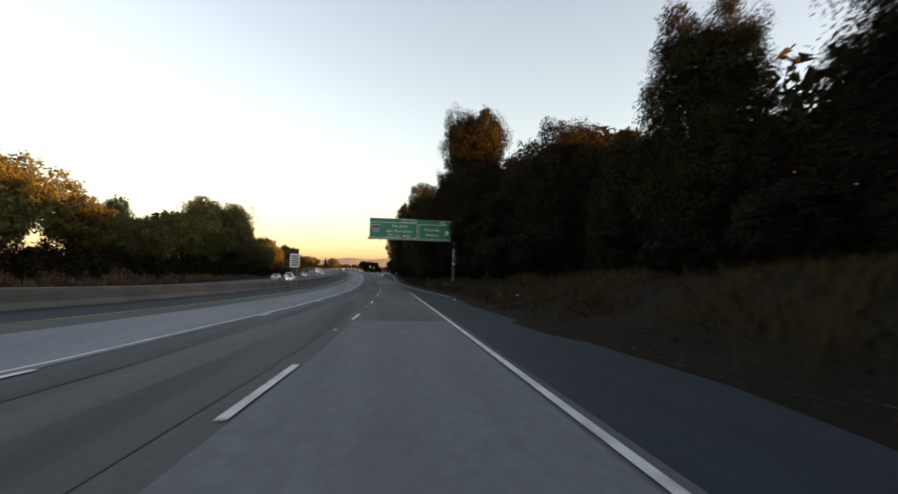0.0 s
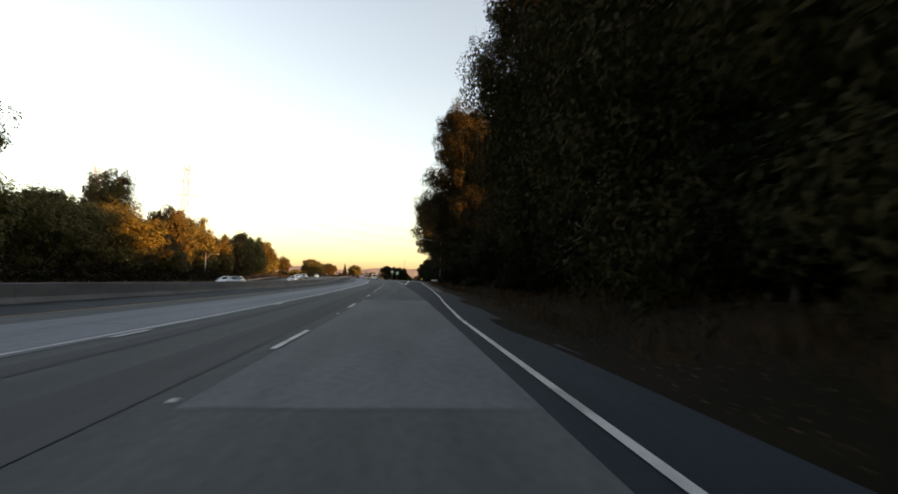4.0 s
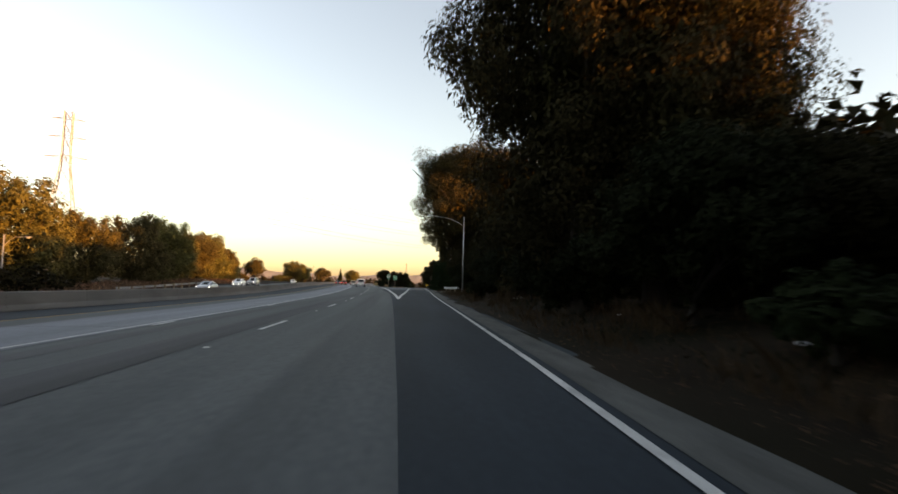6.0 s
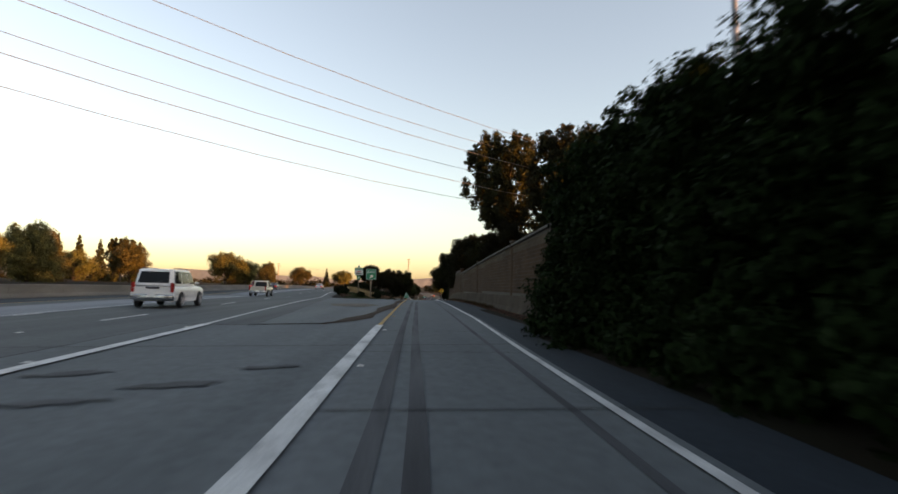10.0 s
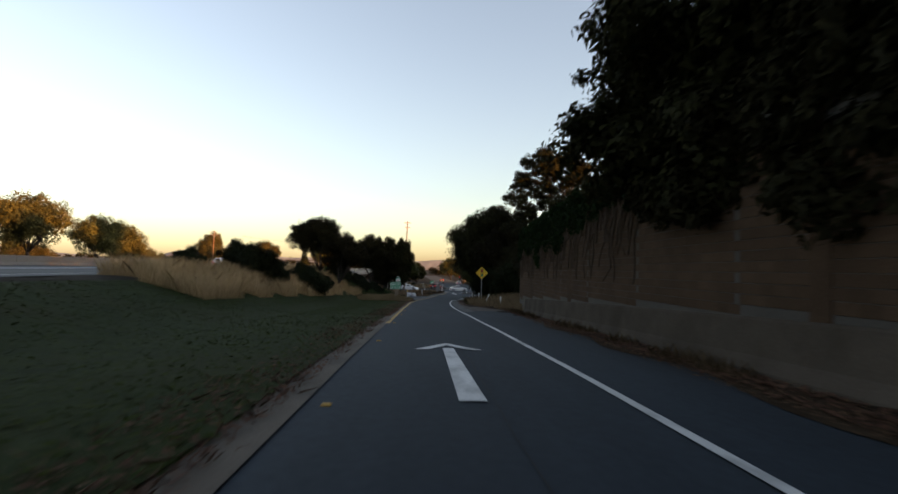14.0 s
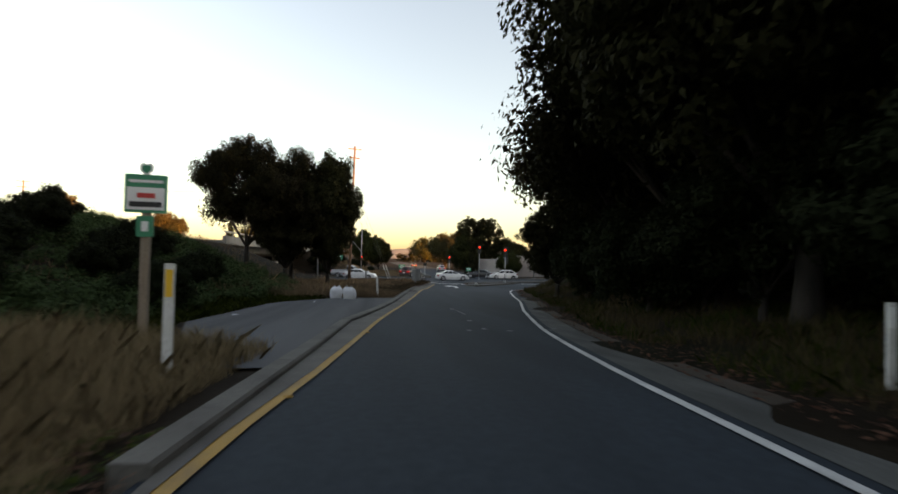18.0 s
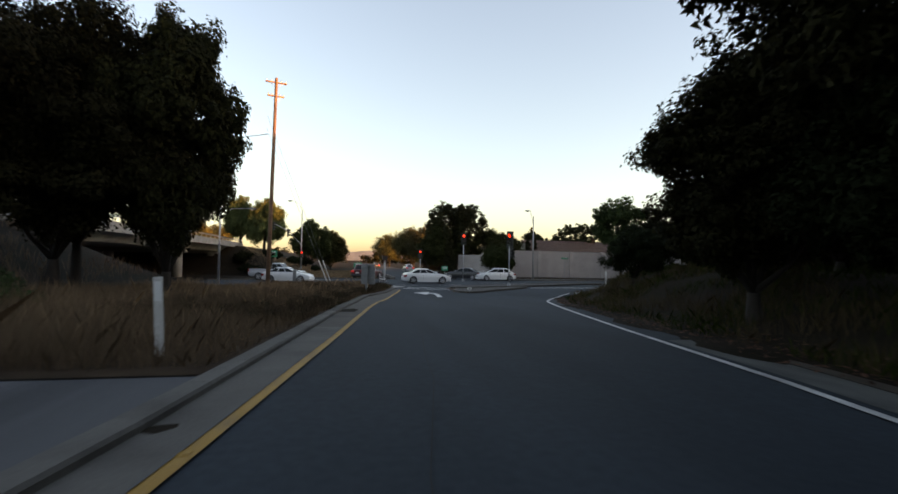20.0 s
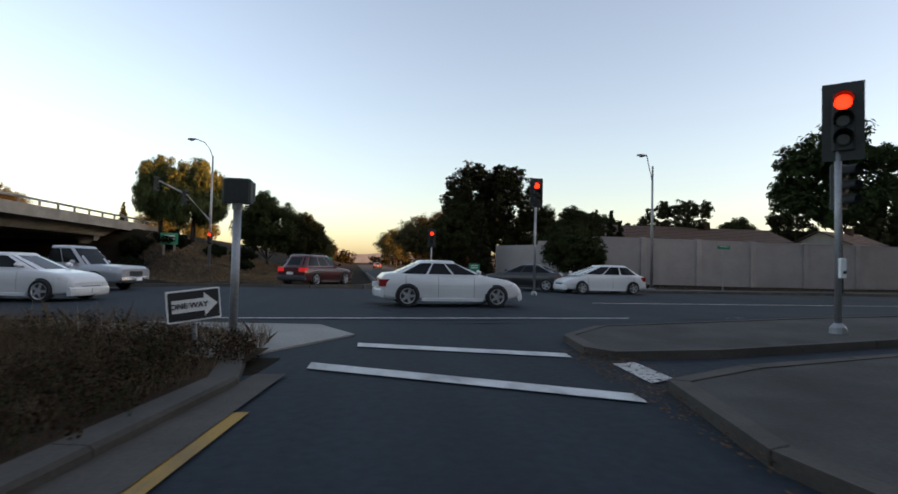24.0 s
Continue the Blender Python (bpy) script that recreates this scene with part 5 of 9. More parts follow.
def block_wall():
    root = thing("sound_wall", pose(0, 0, 0), "brown split-face block wall on a concrete footing", "wall", kind="structure")
    # mortar core and footing
    core, foot = Geo(), Geo()
    rc, rf = [], []
    for y in np.linspace(262, 388, 120):
        x, zr, zt = float(wall_x(y)), float(ramp_z(y)), float(wall_top(y))
        rc.append([(x + 0.03, y, zr), (x + 0.30, y, zr), (x + 0.30, y, zt), (x + 0.03, y, zt)])
        zz = zr + 0.98
        rf.append([(x - 0.30, y, zr - 0.2), (x - 0.28, y, zr + 0.10), (x - 0.15, y, zr + 0.32), (x - 0.11, y, zz - 0.04), (x - 0.08, y, zz), (x + 0.03, y, zz), (x + 0.03, y, zr - 0.2)])
    part("mortar_core", core.loft(rc), M["mortar"], root)
    for i in range(0, len(rf) - 5, 5):
        part("footing", Geo().loft(rf[i:i + 6]), M["footing"], root, "stained cast concrete footing")
    rng = random.Random(3)
    rows, tops = Geo(), Geo()
    one = Geo()
    one.add([(0, 0, 0), (0, 0.39, 0), (0, 0.39, 0.19), (0, 0, 0.19), (-0.012, 0.006, 0.006), (-0.012, 0.384, 0.006), (-0.012, 0.384, 0.184), (-0.012, 0.006, 0.184)],
            [(7, 6, 5, 4), (0, 4, 5, 1), (1, 5, 6, 2), (2, 6, 7, 3), (3, 7, 4, 0)])
    me = one.mesh("block")
    me.materials.append(M["block"])
    count = 0
    ys = np.arange(262.1, 387.6, 0.4)
    for j in range(24):
        for i, y0 in enumerate(ys):
            y = y0 + (0.2 if j % 2 else 0)
            x, zr, zt = float(wall_x(y)), float(ramp_z(y)), float(wall_top(y))
            base = math.floor((zr + 0.99) / 0.2) * 0.2 + 0.2
            z = base + j * 0.2
            if z + 0.19 > zt - 0.12 or z < zr + 0.95:
                continue
            top_row = z + 0.19 > zt - 0.52
            push = rng.uniform(-0.004, 0.004)
            if 321 < y < 331.5 and j < 11 and count < 290:
                count += 1
                part("block", me, None, root, at=pose(x + 0.04 + push, y, z))
            else:
                (tops if top_row else rows).add([(x + 0.04 + px + push, y + py, z + pz) for px, py, pz in one.v], one.f)
    part("block_rows", rows, M["block_far"], root)["kind"] = "stuff"
    part("top_courses", tops, M["block_top"], root, "paler tan courses below the coping")["kind"] = "stuff"
    # pilasters and caps
    for y in (297.0, 315.0, 333.0, 343.0, 356.0, 371.0, 386.5):
        x, zt = float(wall_x(y)), float(wall_top(y - 0.1))
        zt = max(zt, float(wall_top(y + 0.1)))
        g = Geo().box(x - 0.01, y - 0.22, float(ramp_z(y)) + 0.9, x + 0.34, y + 0.22, zt + 0.12, 0.02)
        p = part("pilaster", g, M["block"], root)
        part("pilaster_cap", Geo().box(x - 0.09, y - 0.27, zt + 0.12, x + 0.39, y + 0.27, zt + 0.22, 0.02), M["cap"], p)
    cuts = [262, 297, 315, 333, 343, 356, 371, 386.5]
    for a, b in zip(cuts, cuts[1:]):
        n = max(2, int((b - a) / 1.8))
        for i in range(n):
            ya, yb = a + (b - a) * i / n + (0.22 if i == 0 else 0.004), a + (b - a) * (i + 1) / n - (0.22 if i == n - 1 else 0.004)
            rings = []
            for yy in (ya, yb):
                x, zt = float(wall_x(yy)), float(wall_top(min(max(yy, a + 0.05), b - 0.05)))
                rings.append([(x - 0.10, yy, zt - 0.13), (x + 0.36, yy, zt - 0.13), (x + 0.36, yy, zt), (x - 0.08, yy, zt)])
            part("wall_cap", Geo().loft(rings), M["cap"], root)


block_wall()


def ivy(name, lobes, count, size, label, seed):
    rng = np.random.default_rng(seed)
    t = thing(name, pose(0, 0, 0), label, "climbing plant")
    v, f = leaves(rng, lobes, count, size, 1.0, 0.25, 0.5)
    part("foliage", arrays_mesh("foliage", v, f, M["leaf_ivy"]), None, t)
    for l in lobes[::5] if name == "ivy_hedge" else ():
        g = Geo()
        x = float(wall_x(l[1])) - 0.05
        z = h1(9.0, l[1])
        g.tube([(x, l[1], z), (x - 0.1, l[1] + 0.3, (z + l[2]) / 2), (l[0], l[1], l[2])], [0.022, 0.016, 0.009], 5)
        part("stem", g, M["bark"], t)
    return t


rng = np.random.default_rng(5)
lobes = []
for y in np.arange(246.5, 281.6, 1.3):
    top = float(np.interp(y, [246, 256, 272, 281.5], [5.0, 4.8, 5.5, 5.9]))
    zb = h1(9, y)
    for k in range(5):
        z = zb + 0.35 + (top - zb - 1.1) * k / 4
        lobes.append((float(np.interp(y, [246, 256, 263, 281], [11.6, 11.2, 10.2, 9.9])) + rng.normal() * 0.18 + 0.12 * k, y + rng.normal() * 0.3, z, 1.05 + 0.25 * rng.random(), 1.0, 0.95))
for k in range(6):
    lobes.append((9.8 + 0.3 * k, 282.2, 0.6 + 0.9 * k, 0.9, 0.7, 0.9))
ivy("ivy_hedge", lobes, 120000, 0.15, "dense dark green ivy mass covering the block wall", 5)
lobes = []
for y in np.arange(362, 387.3, 0.45):
    x, t = float(wall_x(y)) - 0.06, float(wall_top(y))
    deep = 0.5 + 1.5 * float(smooth(362, 374, y)) * (0.55 + 0.8 * noise.noise((y * 0.5, 2.0, 0))) + 0.5 * rng.random()
    for z in np.arange(0.05, deep, 0.3):
        if rng.random() < 0.85:
            lobes.append((x + rng.normal() * 0.04, y + rng.normal() * 0.2, t - z, 0.20, 0.36, 0.34))
    lobes.append((x + 0.15, y, t + 0.02, 0.3, 0.4, 0.14))
ivy("ivy", lobes, 26000, 0.11, "green ivy hanging over the top of the block wall", 6)
lobes = []
for y in np.arange(344.5, 363.0, 0.7):
    x, t = float(wall_x(y)), float(wall_top(y))
    low = 0.2 + 1.7 * float(smooth(344, 352, y)) * (0.7 + 0.5 * noise.noise((y * 0.3, 9.0, 0)))
    for z in np.arange(-low, 3.6 + 1.2 * noise.noise((y * 0.25, 4.0, 0)), 0.75):
        lobes.append((x + 0.15 + 0.35 * max(0.0, z) + rng.normal() * 0.2, y + rng.normal() * 0.3, t + z, 0.75 + 0.12 * max(0.0, z), 0.75, 0.62))
hedge = thing("overhanging_shrub", pose(0, 0, 0), "dark leafy shrubs spilling over the top of the block wall", "shrub")
v, f = leaves(np.random.default_rng(71), lobes, 60000, 0.17, 1.2, 0.2, 0.5)
part("foliage", arrays_mesh("foliage", v, f, M["leaf_oak"]), None, hedge)
for y in np.arange(345, 363, 1.5):
    x, t = float(wall_x(y)), float(wall_top(y))
    part("stem", Geo().tube([(x + 1.0, y, h1(x + 1.0, y) - 0.1), (x + 0.9, y + 0.1, t - 0.5), (x + 0.4, y, t + 1.2)], [0.06, 0.05, 0.03], 6), M["bark"], hedge)
dead = thing("dead_vine", pose(0, 0, 0), "bare brown vine stems clinging to the block wall", "climbing plant")
for y in np.arange(363, 387.2, 0.3):
    z, pts = float(wall_top(y)) - 0.4, []
    for k in range(int(rng.integers(4, 9))):
        pts.append((float(wall_x(y)) - 0.02 - 0.015 * k, y + rng.normal() * 0.12 + 0.05 * k, z - 0.42 * k))
    part("stem", Geo().tube(pts, [0.05 - 0.004 * k for k in range(len(pts))], 5), M["mulch"], dead)


def bridge():
    root = thing("overpass", pose(0, 0, -0.6), "concrete freeway overpass with a low metal rail", "bridge", kind="structure")
    y0, y1 = GAP0 - 8, GAP1 + 5
    xr, xl = float(lane_line(505)) + 10.6, float(lane_line(505)) - 30.5
    part("deck", Geo().loft([[(xl, y, -0.32), (xr, y, -0.32), (xr, y, 0.006), (xl, y, 0.006)] for y in (y0, y1)]), M["concrete"], root)
    part("box_girder", Geo().loft([[(xl + 2.2, y, -1.15), (xr - 1.7, y, -1.15), (xr - 0.9, y, -0.33), (xl + 1.2, y, -0.33)] for y in (y0 + 2, y1 - 2)]), M["concrete"], root)
    part("edge_beam", Geo().loft([[(xr, y, -0.42), (xr + 0.16, y, -0.42), (xr + 0.16, y, 0.42), (xr - 0.2, y, 0.42), (xr - 0.2, y, 0.01), (xr, y, 0.004)] for y in (y0, y1)]), M["concrete"], root, "pale concrete edge beam with a kerb")
    part("edge_beam", Geo().loft([[(xl - 0.16, y, -0.42), (xl, y, -0.42), (xl, y, 0.42), (xl - 0.16, y, 0.42)] for y in (y0, y1)]), M["concrete"], root)
    part("rail", Geo().loft([[(xr - 0.12, y, 0.78), (xr + 0.06, y, 0.78), (xr + 0.06, y, 0.92), (xr - 0.12, y, 0.92)] for y in (y0, y1)]), M["steel"], root)
    for y in np.arange(y0 + 0.6, y1, 2.4):
        part("rail_post", Geo().box(xr - 0.09, y, 0.42, xr + 0.03, y + 0.14, 0.78), M["concrete"], root)
    for yy in (510.5, 527.5):
        for x in (xr - 3.0, xr - 11, xr - 19, xr - 28):
            z = h1(x, yy)
            part("column", Geo().tube([(x, yy, z + 0.3), (x, yy, -1.1)], 0.55, 14), M["concrete"], root, smooth=True)
        part("cross_beam", Geo().box(xl + 3, yy - 0.6, -1.6, xr - 2.0, yy + 0.6, -1.14), M["concrete"], root)
    for y, s in ((GAP0 - 7, 1), (GAP1 + 4, -1)):
        part("abutment", Geo().box(xl, y - 0.5, -2.6, xr + 0.1, y + 0.5, -0.33), M["concrete"], root)
    strip("bridge_roadway", const(xl + 0.4), const(xr - 0.3), y0, y1, 0.0, M["lane"], parent=root, step=30, cols=1)
    ob = scene.objects["bridge_roadway"]
    for v in ob.data.vertices:
        v.co.z = 0.012


bridge()


def kerb_run(name, pts, w, h, label):
    """Kerb stones, one by one, along a line of points."""
    root = thing(name, pose(0, 0, 0), label, "kerb", kind="structure")
    P = [Vector((x, y, 0)) for x, y in pts]
    for a, b in zip(P, P[1:]):
        n = max(1, round((b - a).length / 1.5))
        t = (b - a).normalized()
        s = Vector((-t.y, t.x, 0))
        for i in range(n):
            p, q = a.lerp(b, i / n) + t * 0.006, a.lerp(b, (i + 1) / n) - t * 0.006
            rings = []
            for o in (p, q):
                z = h1(o.x - s.x * w, o.y - s.y * w)
                rings.append([(o.x + s.x * d, o.y + s.y * d, z + e) for d, e in ((-0.02, -0.15), (-0.0, h - 0.03), (0.03, h), (w, h), (w, -0.15))])
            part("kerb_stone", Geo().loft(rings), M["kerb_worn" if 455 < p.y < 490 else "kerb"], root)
    return root


kerb_run("kerb", [(float(kerb_l(y)) + 0.28, y) for y in (418, 424, 431, 437, 443, 449, 455, 461, 466, 469, 471, 473, 475.5, 477.5)] + [(15.9, 479.3), (15.6, 480.8), (14.6, 482.0), (12.5, 483.0), (6, 483.8), (-4, 484.3)], 0.28, 0.11, "pale concrete kerb beside the ramp")
kerb_run("kerb", [(4.1, 323.0), (4.17, 325.0), (4.22, 326.6), (4.3, 328.3), (4.42, 330.2), (4.55, 331.6)], 0.26, 0.13, "worn concrete kerb of the gore pad")
kerb_run("kerb", [(100, 502.0), (64, 500.2), (34, 499.2), (31.2, 499.0), (29.8, 500.2), (29.4, 504), (29.4, 540)], 0.2, 0.14, "concrete kerb on the far side of the street")
kerb_run("kerb", [(18.6, 540), (18.6, 504), (17.6, 500.5), (15, 499.2), (-2, 499.0)], 0.2, 0.14, "concrete kerb on the far side of the street")


def sidewalk(name, outline, lift, label, mat="paving"):
    g = Geo().slab(outline, lambda x, y: h1(x, y) - 0.1, lambda x, y: h1(x, y) + lift)
    return tagged(part(name, g, M[mat]), label, "pavement", kind="structure")


sidewalk("corner_pavement", [(15.75, 478.6), (15.8, 480.2), (15.3, 481.5), (14.2, 482.3), (11.8, 483.0), (11.0, 481.8), (13.0, 480.6), (13.8, 479.4)], 0.10, "pale concrete corner pavement with a ramp", "concrete")
sidewalk("corner_pavement", [(16.0, 479.5), (17.3, 481.5), (16.6, 483.0), (13.0, 483.5), (14.6, 482.4), (15.6, 481.2)], 0.03, "pale concrete kerb ramp at the corner", "concrete")
for x in np.arange(31, 99, 3.0):
    sidewalk("pavement_slab", [(x + 0.01, float(np.interp(x, [31, 100], [499.35, 502.3]))), (x + 2.99, float(np.interp(x + 3, [31, 100], [499.35, 502.3]))), (x + 2.99, float(np.interp(x + 3, [31, 100], [501, 504]))), (x + 0.01, float(np.interp(x, [31, 100], [501, 504])))], 0.13, "grey concrete pavement slab across the street")


def island(name, outline, label):
    root = thing(name, pose(0, 0, 0), label, "traffic island", kind="structure")
    cx, cy = sum(p[0] for p in outline) / len(outline), sum(p[1] for p in outline) / len(outline)
    inner = []
    for x, y in outline:
        d = math.hypot(x - cx, y - cy)
        inner.append((x + (cx - x) * 0.22 / d, y + (cy - y) * 0.22 / d))
    part("paving", Geo().slab(inner, lambda x, y: h1(x, y) - 0.2, lambda x, y: h1(x, y) + 0.115), M["paving"], root, "worn concrete paving with dark stains")
    n = len(outline)
    for i in range(n):
        a, b, c, d = outline[i], outline[(i + 1) % n], inner[(i + 1) % n], inner[i]
        k = max(1, round(math.hypot(b[0] - a[0], b[1] - a[1]) / 1.6))
        for j in range(k):
            u, w = (j + 0.006) / k, (j + 0.994) / k
            m = lambda p, q, t: (p[0] + (q[0] - p[0]) * t, p[1] + (q[1] - p[1]) * t)
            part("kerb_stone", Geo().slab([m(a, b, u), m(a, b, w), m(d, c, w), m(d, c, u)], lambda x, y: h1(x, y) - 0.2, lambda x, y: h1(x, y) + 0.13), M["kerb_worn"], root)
    return root


island("traffic_island", [(20.0, 474.9), (20.1, 473.4), (20.6, 472.7), (21.4, 472.9), (26.3, 477.1), (26.6, 477.7), (25.5, 478.0), (22.0, 477.6), (20.6, 477.0)], "triangular concrete traffic island with worn kerbs")
island("traffic_island", [(20.7, 479.3), (20.95, 478.8), (22.5, 478.65), (28.5, 479.2), (34.2, 480.3), (34.8, 481.2), (33.6, 481.9), (28.0, 482.2), (22.0, 481.7), (20.9, 480.6)], "long concrete traffic island that holds a signal")


def pale_wall():
    root = thing("garden_wall", pose(0, 0, 0), "pale pinkish block wall with pilasters along the street", "wall", kind="structure")
    a, b = Vector((36.2, 513.0, 0)), Vector((110, 507.5, 0))
    n = 15
    top = lambda o: -1.02 - 0.18 * (o.x - a.x) / 30
    for i in range(n):
        p, q = a.lerp(b, i / n), a.lerp(b, (i + 1) / n)
        z = -5.0
        part("wall_panel", Geo().loft([[(o.x, o.y, z - 0.2), (o.x, o.y + 0.2, z - 0.2), (o.x, o.y + 0.2, top(o) - 0.12), (o.x, o.y, top(o) - 0.12)] for o in (p, q)]), M["pinkwall"], root)
        part("wall_cap", Geo().loft([[(o.x, o.y - 0.05, top(o) - 0.12), (o.x, o.y + 0.25, top(o) - 0.12), (o.x, o.y + 0.25, top(o)), (o.x, o.y - 0.05, top(o))] for o in (p, q)]), M["pinkwall"], root)
        part("pilaster", Geo().box(p.x - 0.25, p.y - 0.12, z - 0.2, p.x + 0.25, p.y + 0.3, top(p) + 0.04, 0.03), M["pinkwall"], root)
    for i, (x0, y0, x1, y1) in enumerate(((36.2, 513, 33.2, 516.5), (33.2, 516.5, 30.6, 521))):
        part("wall_panel", Geo().slab([(x0, y0), (x1, y1), (x1 + 0.18, y1 + 0.1), (x0 + 0.18, y0 + 0.1)], -5.2, -1.4 - 0.35 * i), M["pinkwall"], root)


pale_wall()


def house(name, x, y, w, d, base, eave, ridge, turn, label, windows=()):
    root = thing(name, pose(x, y, base, 0, 0, turn), label, "house")
    e, r = eave - base, ridge - base
    g = Geo()
    g.add([(0, 0, 0), (w, 0, 0), (w, d, 0), (0, d, 0), (0, 0, e), (w, 0, e), (w, d, e), (0, d, e), (0, d / 2, r - 0.1), (w, d / 2, r - 0.1)],
          [(0, 1, 5, 4), (2, 3, 7, 6), (1, 2, 6, 9, 5), (3, 0, 4, 8, 7), (3, 2, 1, 0)])
    part("wall", g, M["stucco"], root)
    o = 0.5
    roof = None
    for s in (0, 1):
        ye, k = (-o, d / 2) if s == 0 else (d + o, d / 2)
        n = 10
        for i in range(n):
            y0, y1 = ye + (k - ye) * i / n, ye + (k - ye) * (i + 1) / n
            z0, z1 = e - 0.15 + (r - e + 0.15) * i / n, e - 0.15 + (r - e + 0.15) * (i + 1) / n
            rf = Geo().add([(-o, y0, z0 + 0.05), (w + o, y0, z0 + 0.05), (w + o, y1, z1), (-o, y1, z1), (-o, y0, z0 - 0.05), (w + o, y0, z0 - 0.05), (w + o, y1, z1 - 0.1), (-o, y1, z1 - 0.1)],
                   [(0, 1, 2, 3), (7, 6, 5, 4), (0, 4, 5, 1), (1, 5, 6, 2), (2, 6, 7, 3), (3, 7, 4, 0)])
            if roof is None:
                roof = part("roof", rf, M["roof_tile"], root)
            else:
                part("roof_course", rf, M["roof_tile"], roof)
    part("chimney", Geo().box(w * 0.6, d * 0.4, r - 1.2, w * 0.6 + 0.7, d * 0.4 + 0.7, r + 0.6, 0.03), M["block_far"], roof)
    for wx, wz, ww, wh in windows:
        wi = part("window", Geo().box(wx - 0.08, -0.06, wz - 0.08, wx + ww + 0.08, 0.04, wz + wh + 0.08, 0.01), M["sign_white"], root, "pale window frame")
        for k in range(2):
            part("pane", Geo().box(wx + ww * k / 2 + 0.03, -0.072, wz + 0.03, wx + ww * (k + 1) / 2 - 0.03, -0.05, wz + wh - 0.03), M["glass"], wi)
    return root


house("house", 43.5, 521.5, 20.0, 9, -5.0, -0.7, 1.15, -2, "single-storey house with a brown shingle roof behind the wall")
house("house", 41.4, 523, 5.0, 8, -5.0, -0.8, 0.75, 60, "low house with a pale gable behind the wall")
house("house", 70, 519, 9, 8, -5.0, -0.9, 1.1, 20, "low brown house with a gabled roof behind the wall")
house("house", 84, 517, 14, 9, -5.0, -0.9, 1.3, -4, "low brown-roofed house behind the street wall")
house("house", 23.6, 404.0, 12, 9, -2.4, 3.2, 5.2, 8, "two-storey stucco house half hidden by dark trees", ((0.9, 3.2, 1.4, 1.5), (3.6, 3.2, 1.6, 1.5), (0.9, 0.5, 1.4, 1.6), (6.6, 3.2, 1.4, 1.5)))


# ---- distance ----
def hills():
    g = Geo()
    xs = np.linspace(-4200, 4200, 120)
    zs = [60 + 70 * noise.noise((x * 0.0011, 3.1, 0)) + 25 * noise.noise((x * 0.004, 7.7, 0)) for x in xs]
    vs = [(x, 4300, -20) for x in xs] + [(x, 4380, max(12, z)) for x, z in zip(xs, zs)]
    n = len(xs)
    g.add(vs, [(i, i + 1, n + i + 1, n + i) for i in range(n - 1)])
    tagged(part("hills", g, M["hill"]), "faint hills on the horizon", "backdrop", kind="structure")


hills()

# ---- lettering ----
def letters(text, size, spacing=1.0):
    """Flat letters as a mesh that stands upright and faces -y."""
    cu = bpy.data.curves.new("letters", "FONT")
    cu.body, cu.size, cu.align_x, cu.align_y = text, size, "CENTER", "CENTER"
    cu.extrude, cu.resolution_u, cu.space_character = 0.004, 2, spacing
    cu.offset = size * 0.012
    ob = bpy.data.objects.new("letters", cu)
    scene.collection.objects.link(ob)
    me = bpy.data.meshes.new_from_object(ob.evaluated_get(bpy.context.evaluated_depsgraph_get()))
    bpy.data.objects.remove(ob)
    me.transform(Matrix.Rotation(radians(90), 4, "X"))
    me.materials.clear()
    return me


def lettering(text, size, x, z, y, material, parent, spacing=1.05, label=""):
    return part("lettering", letters(text, size, spacing), material, parent, label, at=pose(x, y, z))


def rounded(x0, z0, x1, z1, r, n=5):
    out = []
    for cx, cz, a in ((x1 - r, z1 - r, 0), (x0 + r, z1 - r, 90), (x0 + r, z0 + r, 180), (x1 - r, z0 + r, 270)):
        out += [(cx + r * math.cos(radians(a + 90 * k / n)), cz + r * math.sin(radians(a + 90 * k / n))) for k in range(n + 1)]
    return out


def outline_band(x0, z0, x1, z1, r, w, y0, y1):
    """A rounded border as a flat ring."""
    a, b = rounded(x0, z0, x1, z1, r), rounded(x0 + w, z0 + w, x1 - w, z1 - w, max(0.01, r - w))
    n = len(a)
    g = Geo()
    vs = [(x, y0, z) for x, z in a] + [(x, y0, z) for x, z in b] + [(x, y1, z) for x, z in a] + [(x, y1, z) for x, z in b]
    fs = [(i, (i + 1) % n, n + (i + 1) % n, n + i) for i in range(n)]
    fs += [(2 * n + i, 3 * n + i, 3 * n + (i + 1) % n, 2 * n + (i + 1) % n) for i in range(n)]
    return g.add(vs, fs)


def panel(x0, z0, x1, z1, r, y0=0.0, y1=0.03):
    return Geo().plate(rounded(x0, z0, x1, z1, r)[::-1], y0, y1)


def arrow_geo(x, z, size, turn, y0=-0.012, y1=-0.004):
    pts = [(-0.11, -0.5), (0.11, -0.5), (0.11, 0.02), (0.36, -0.16), (0.36, 0.08), (0.0, 0.5), (-0.36, 0.08), (-0.36, -0.16), (-0.11, 0.02)]
    c, s = math.cos(radians(turn)), math.sin(radians(turn))
    return Geo().plate([(x + size * (a * c - b * s), z + size * (a * s + b * c)) for a, b in pts][::-1], y0, y1)


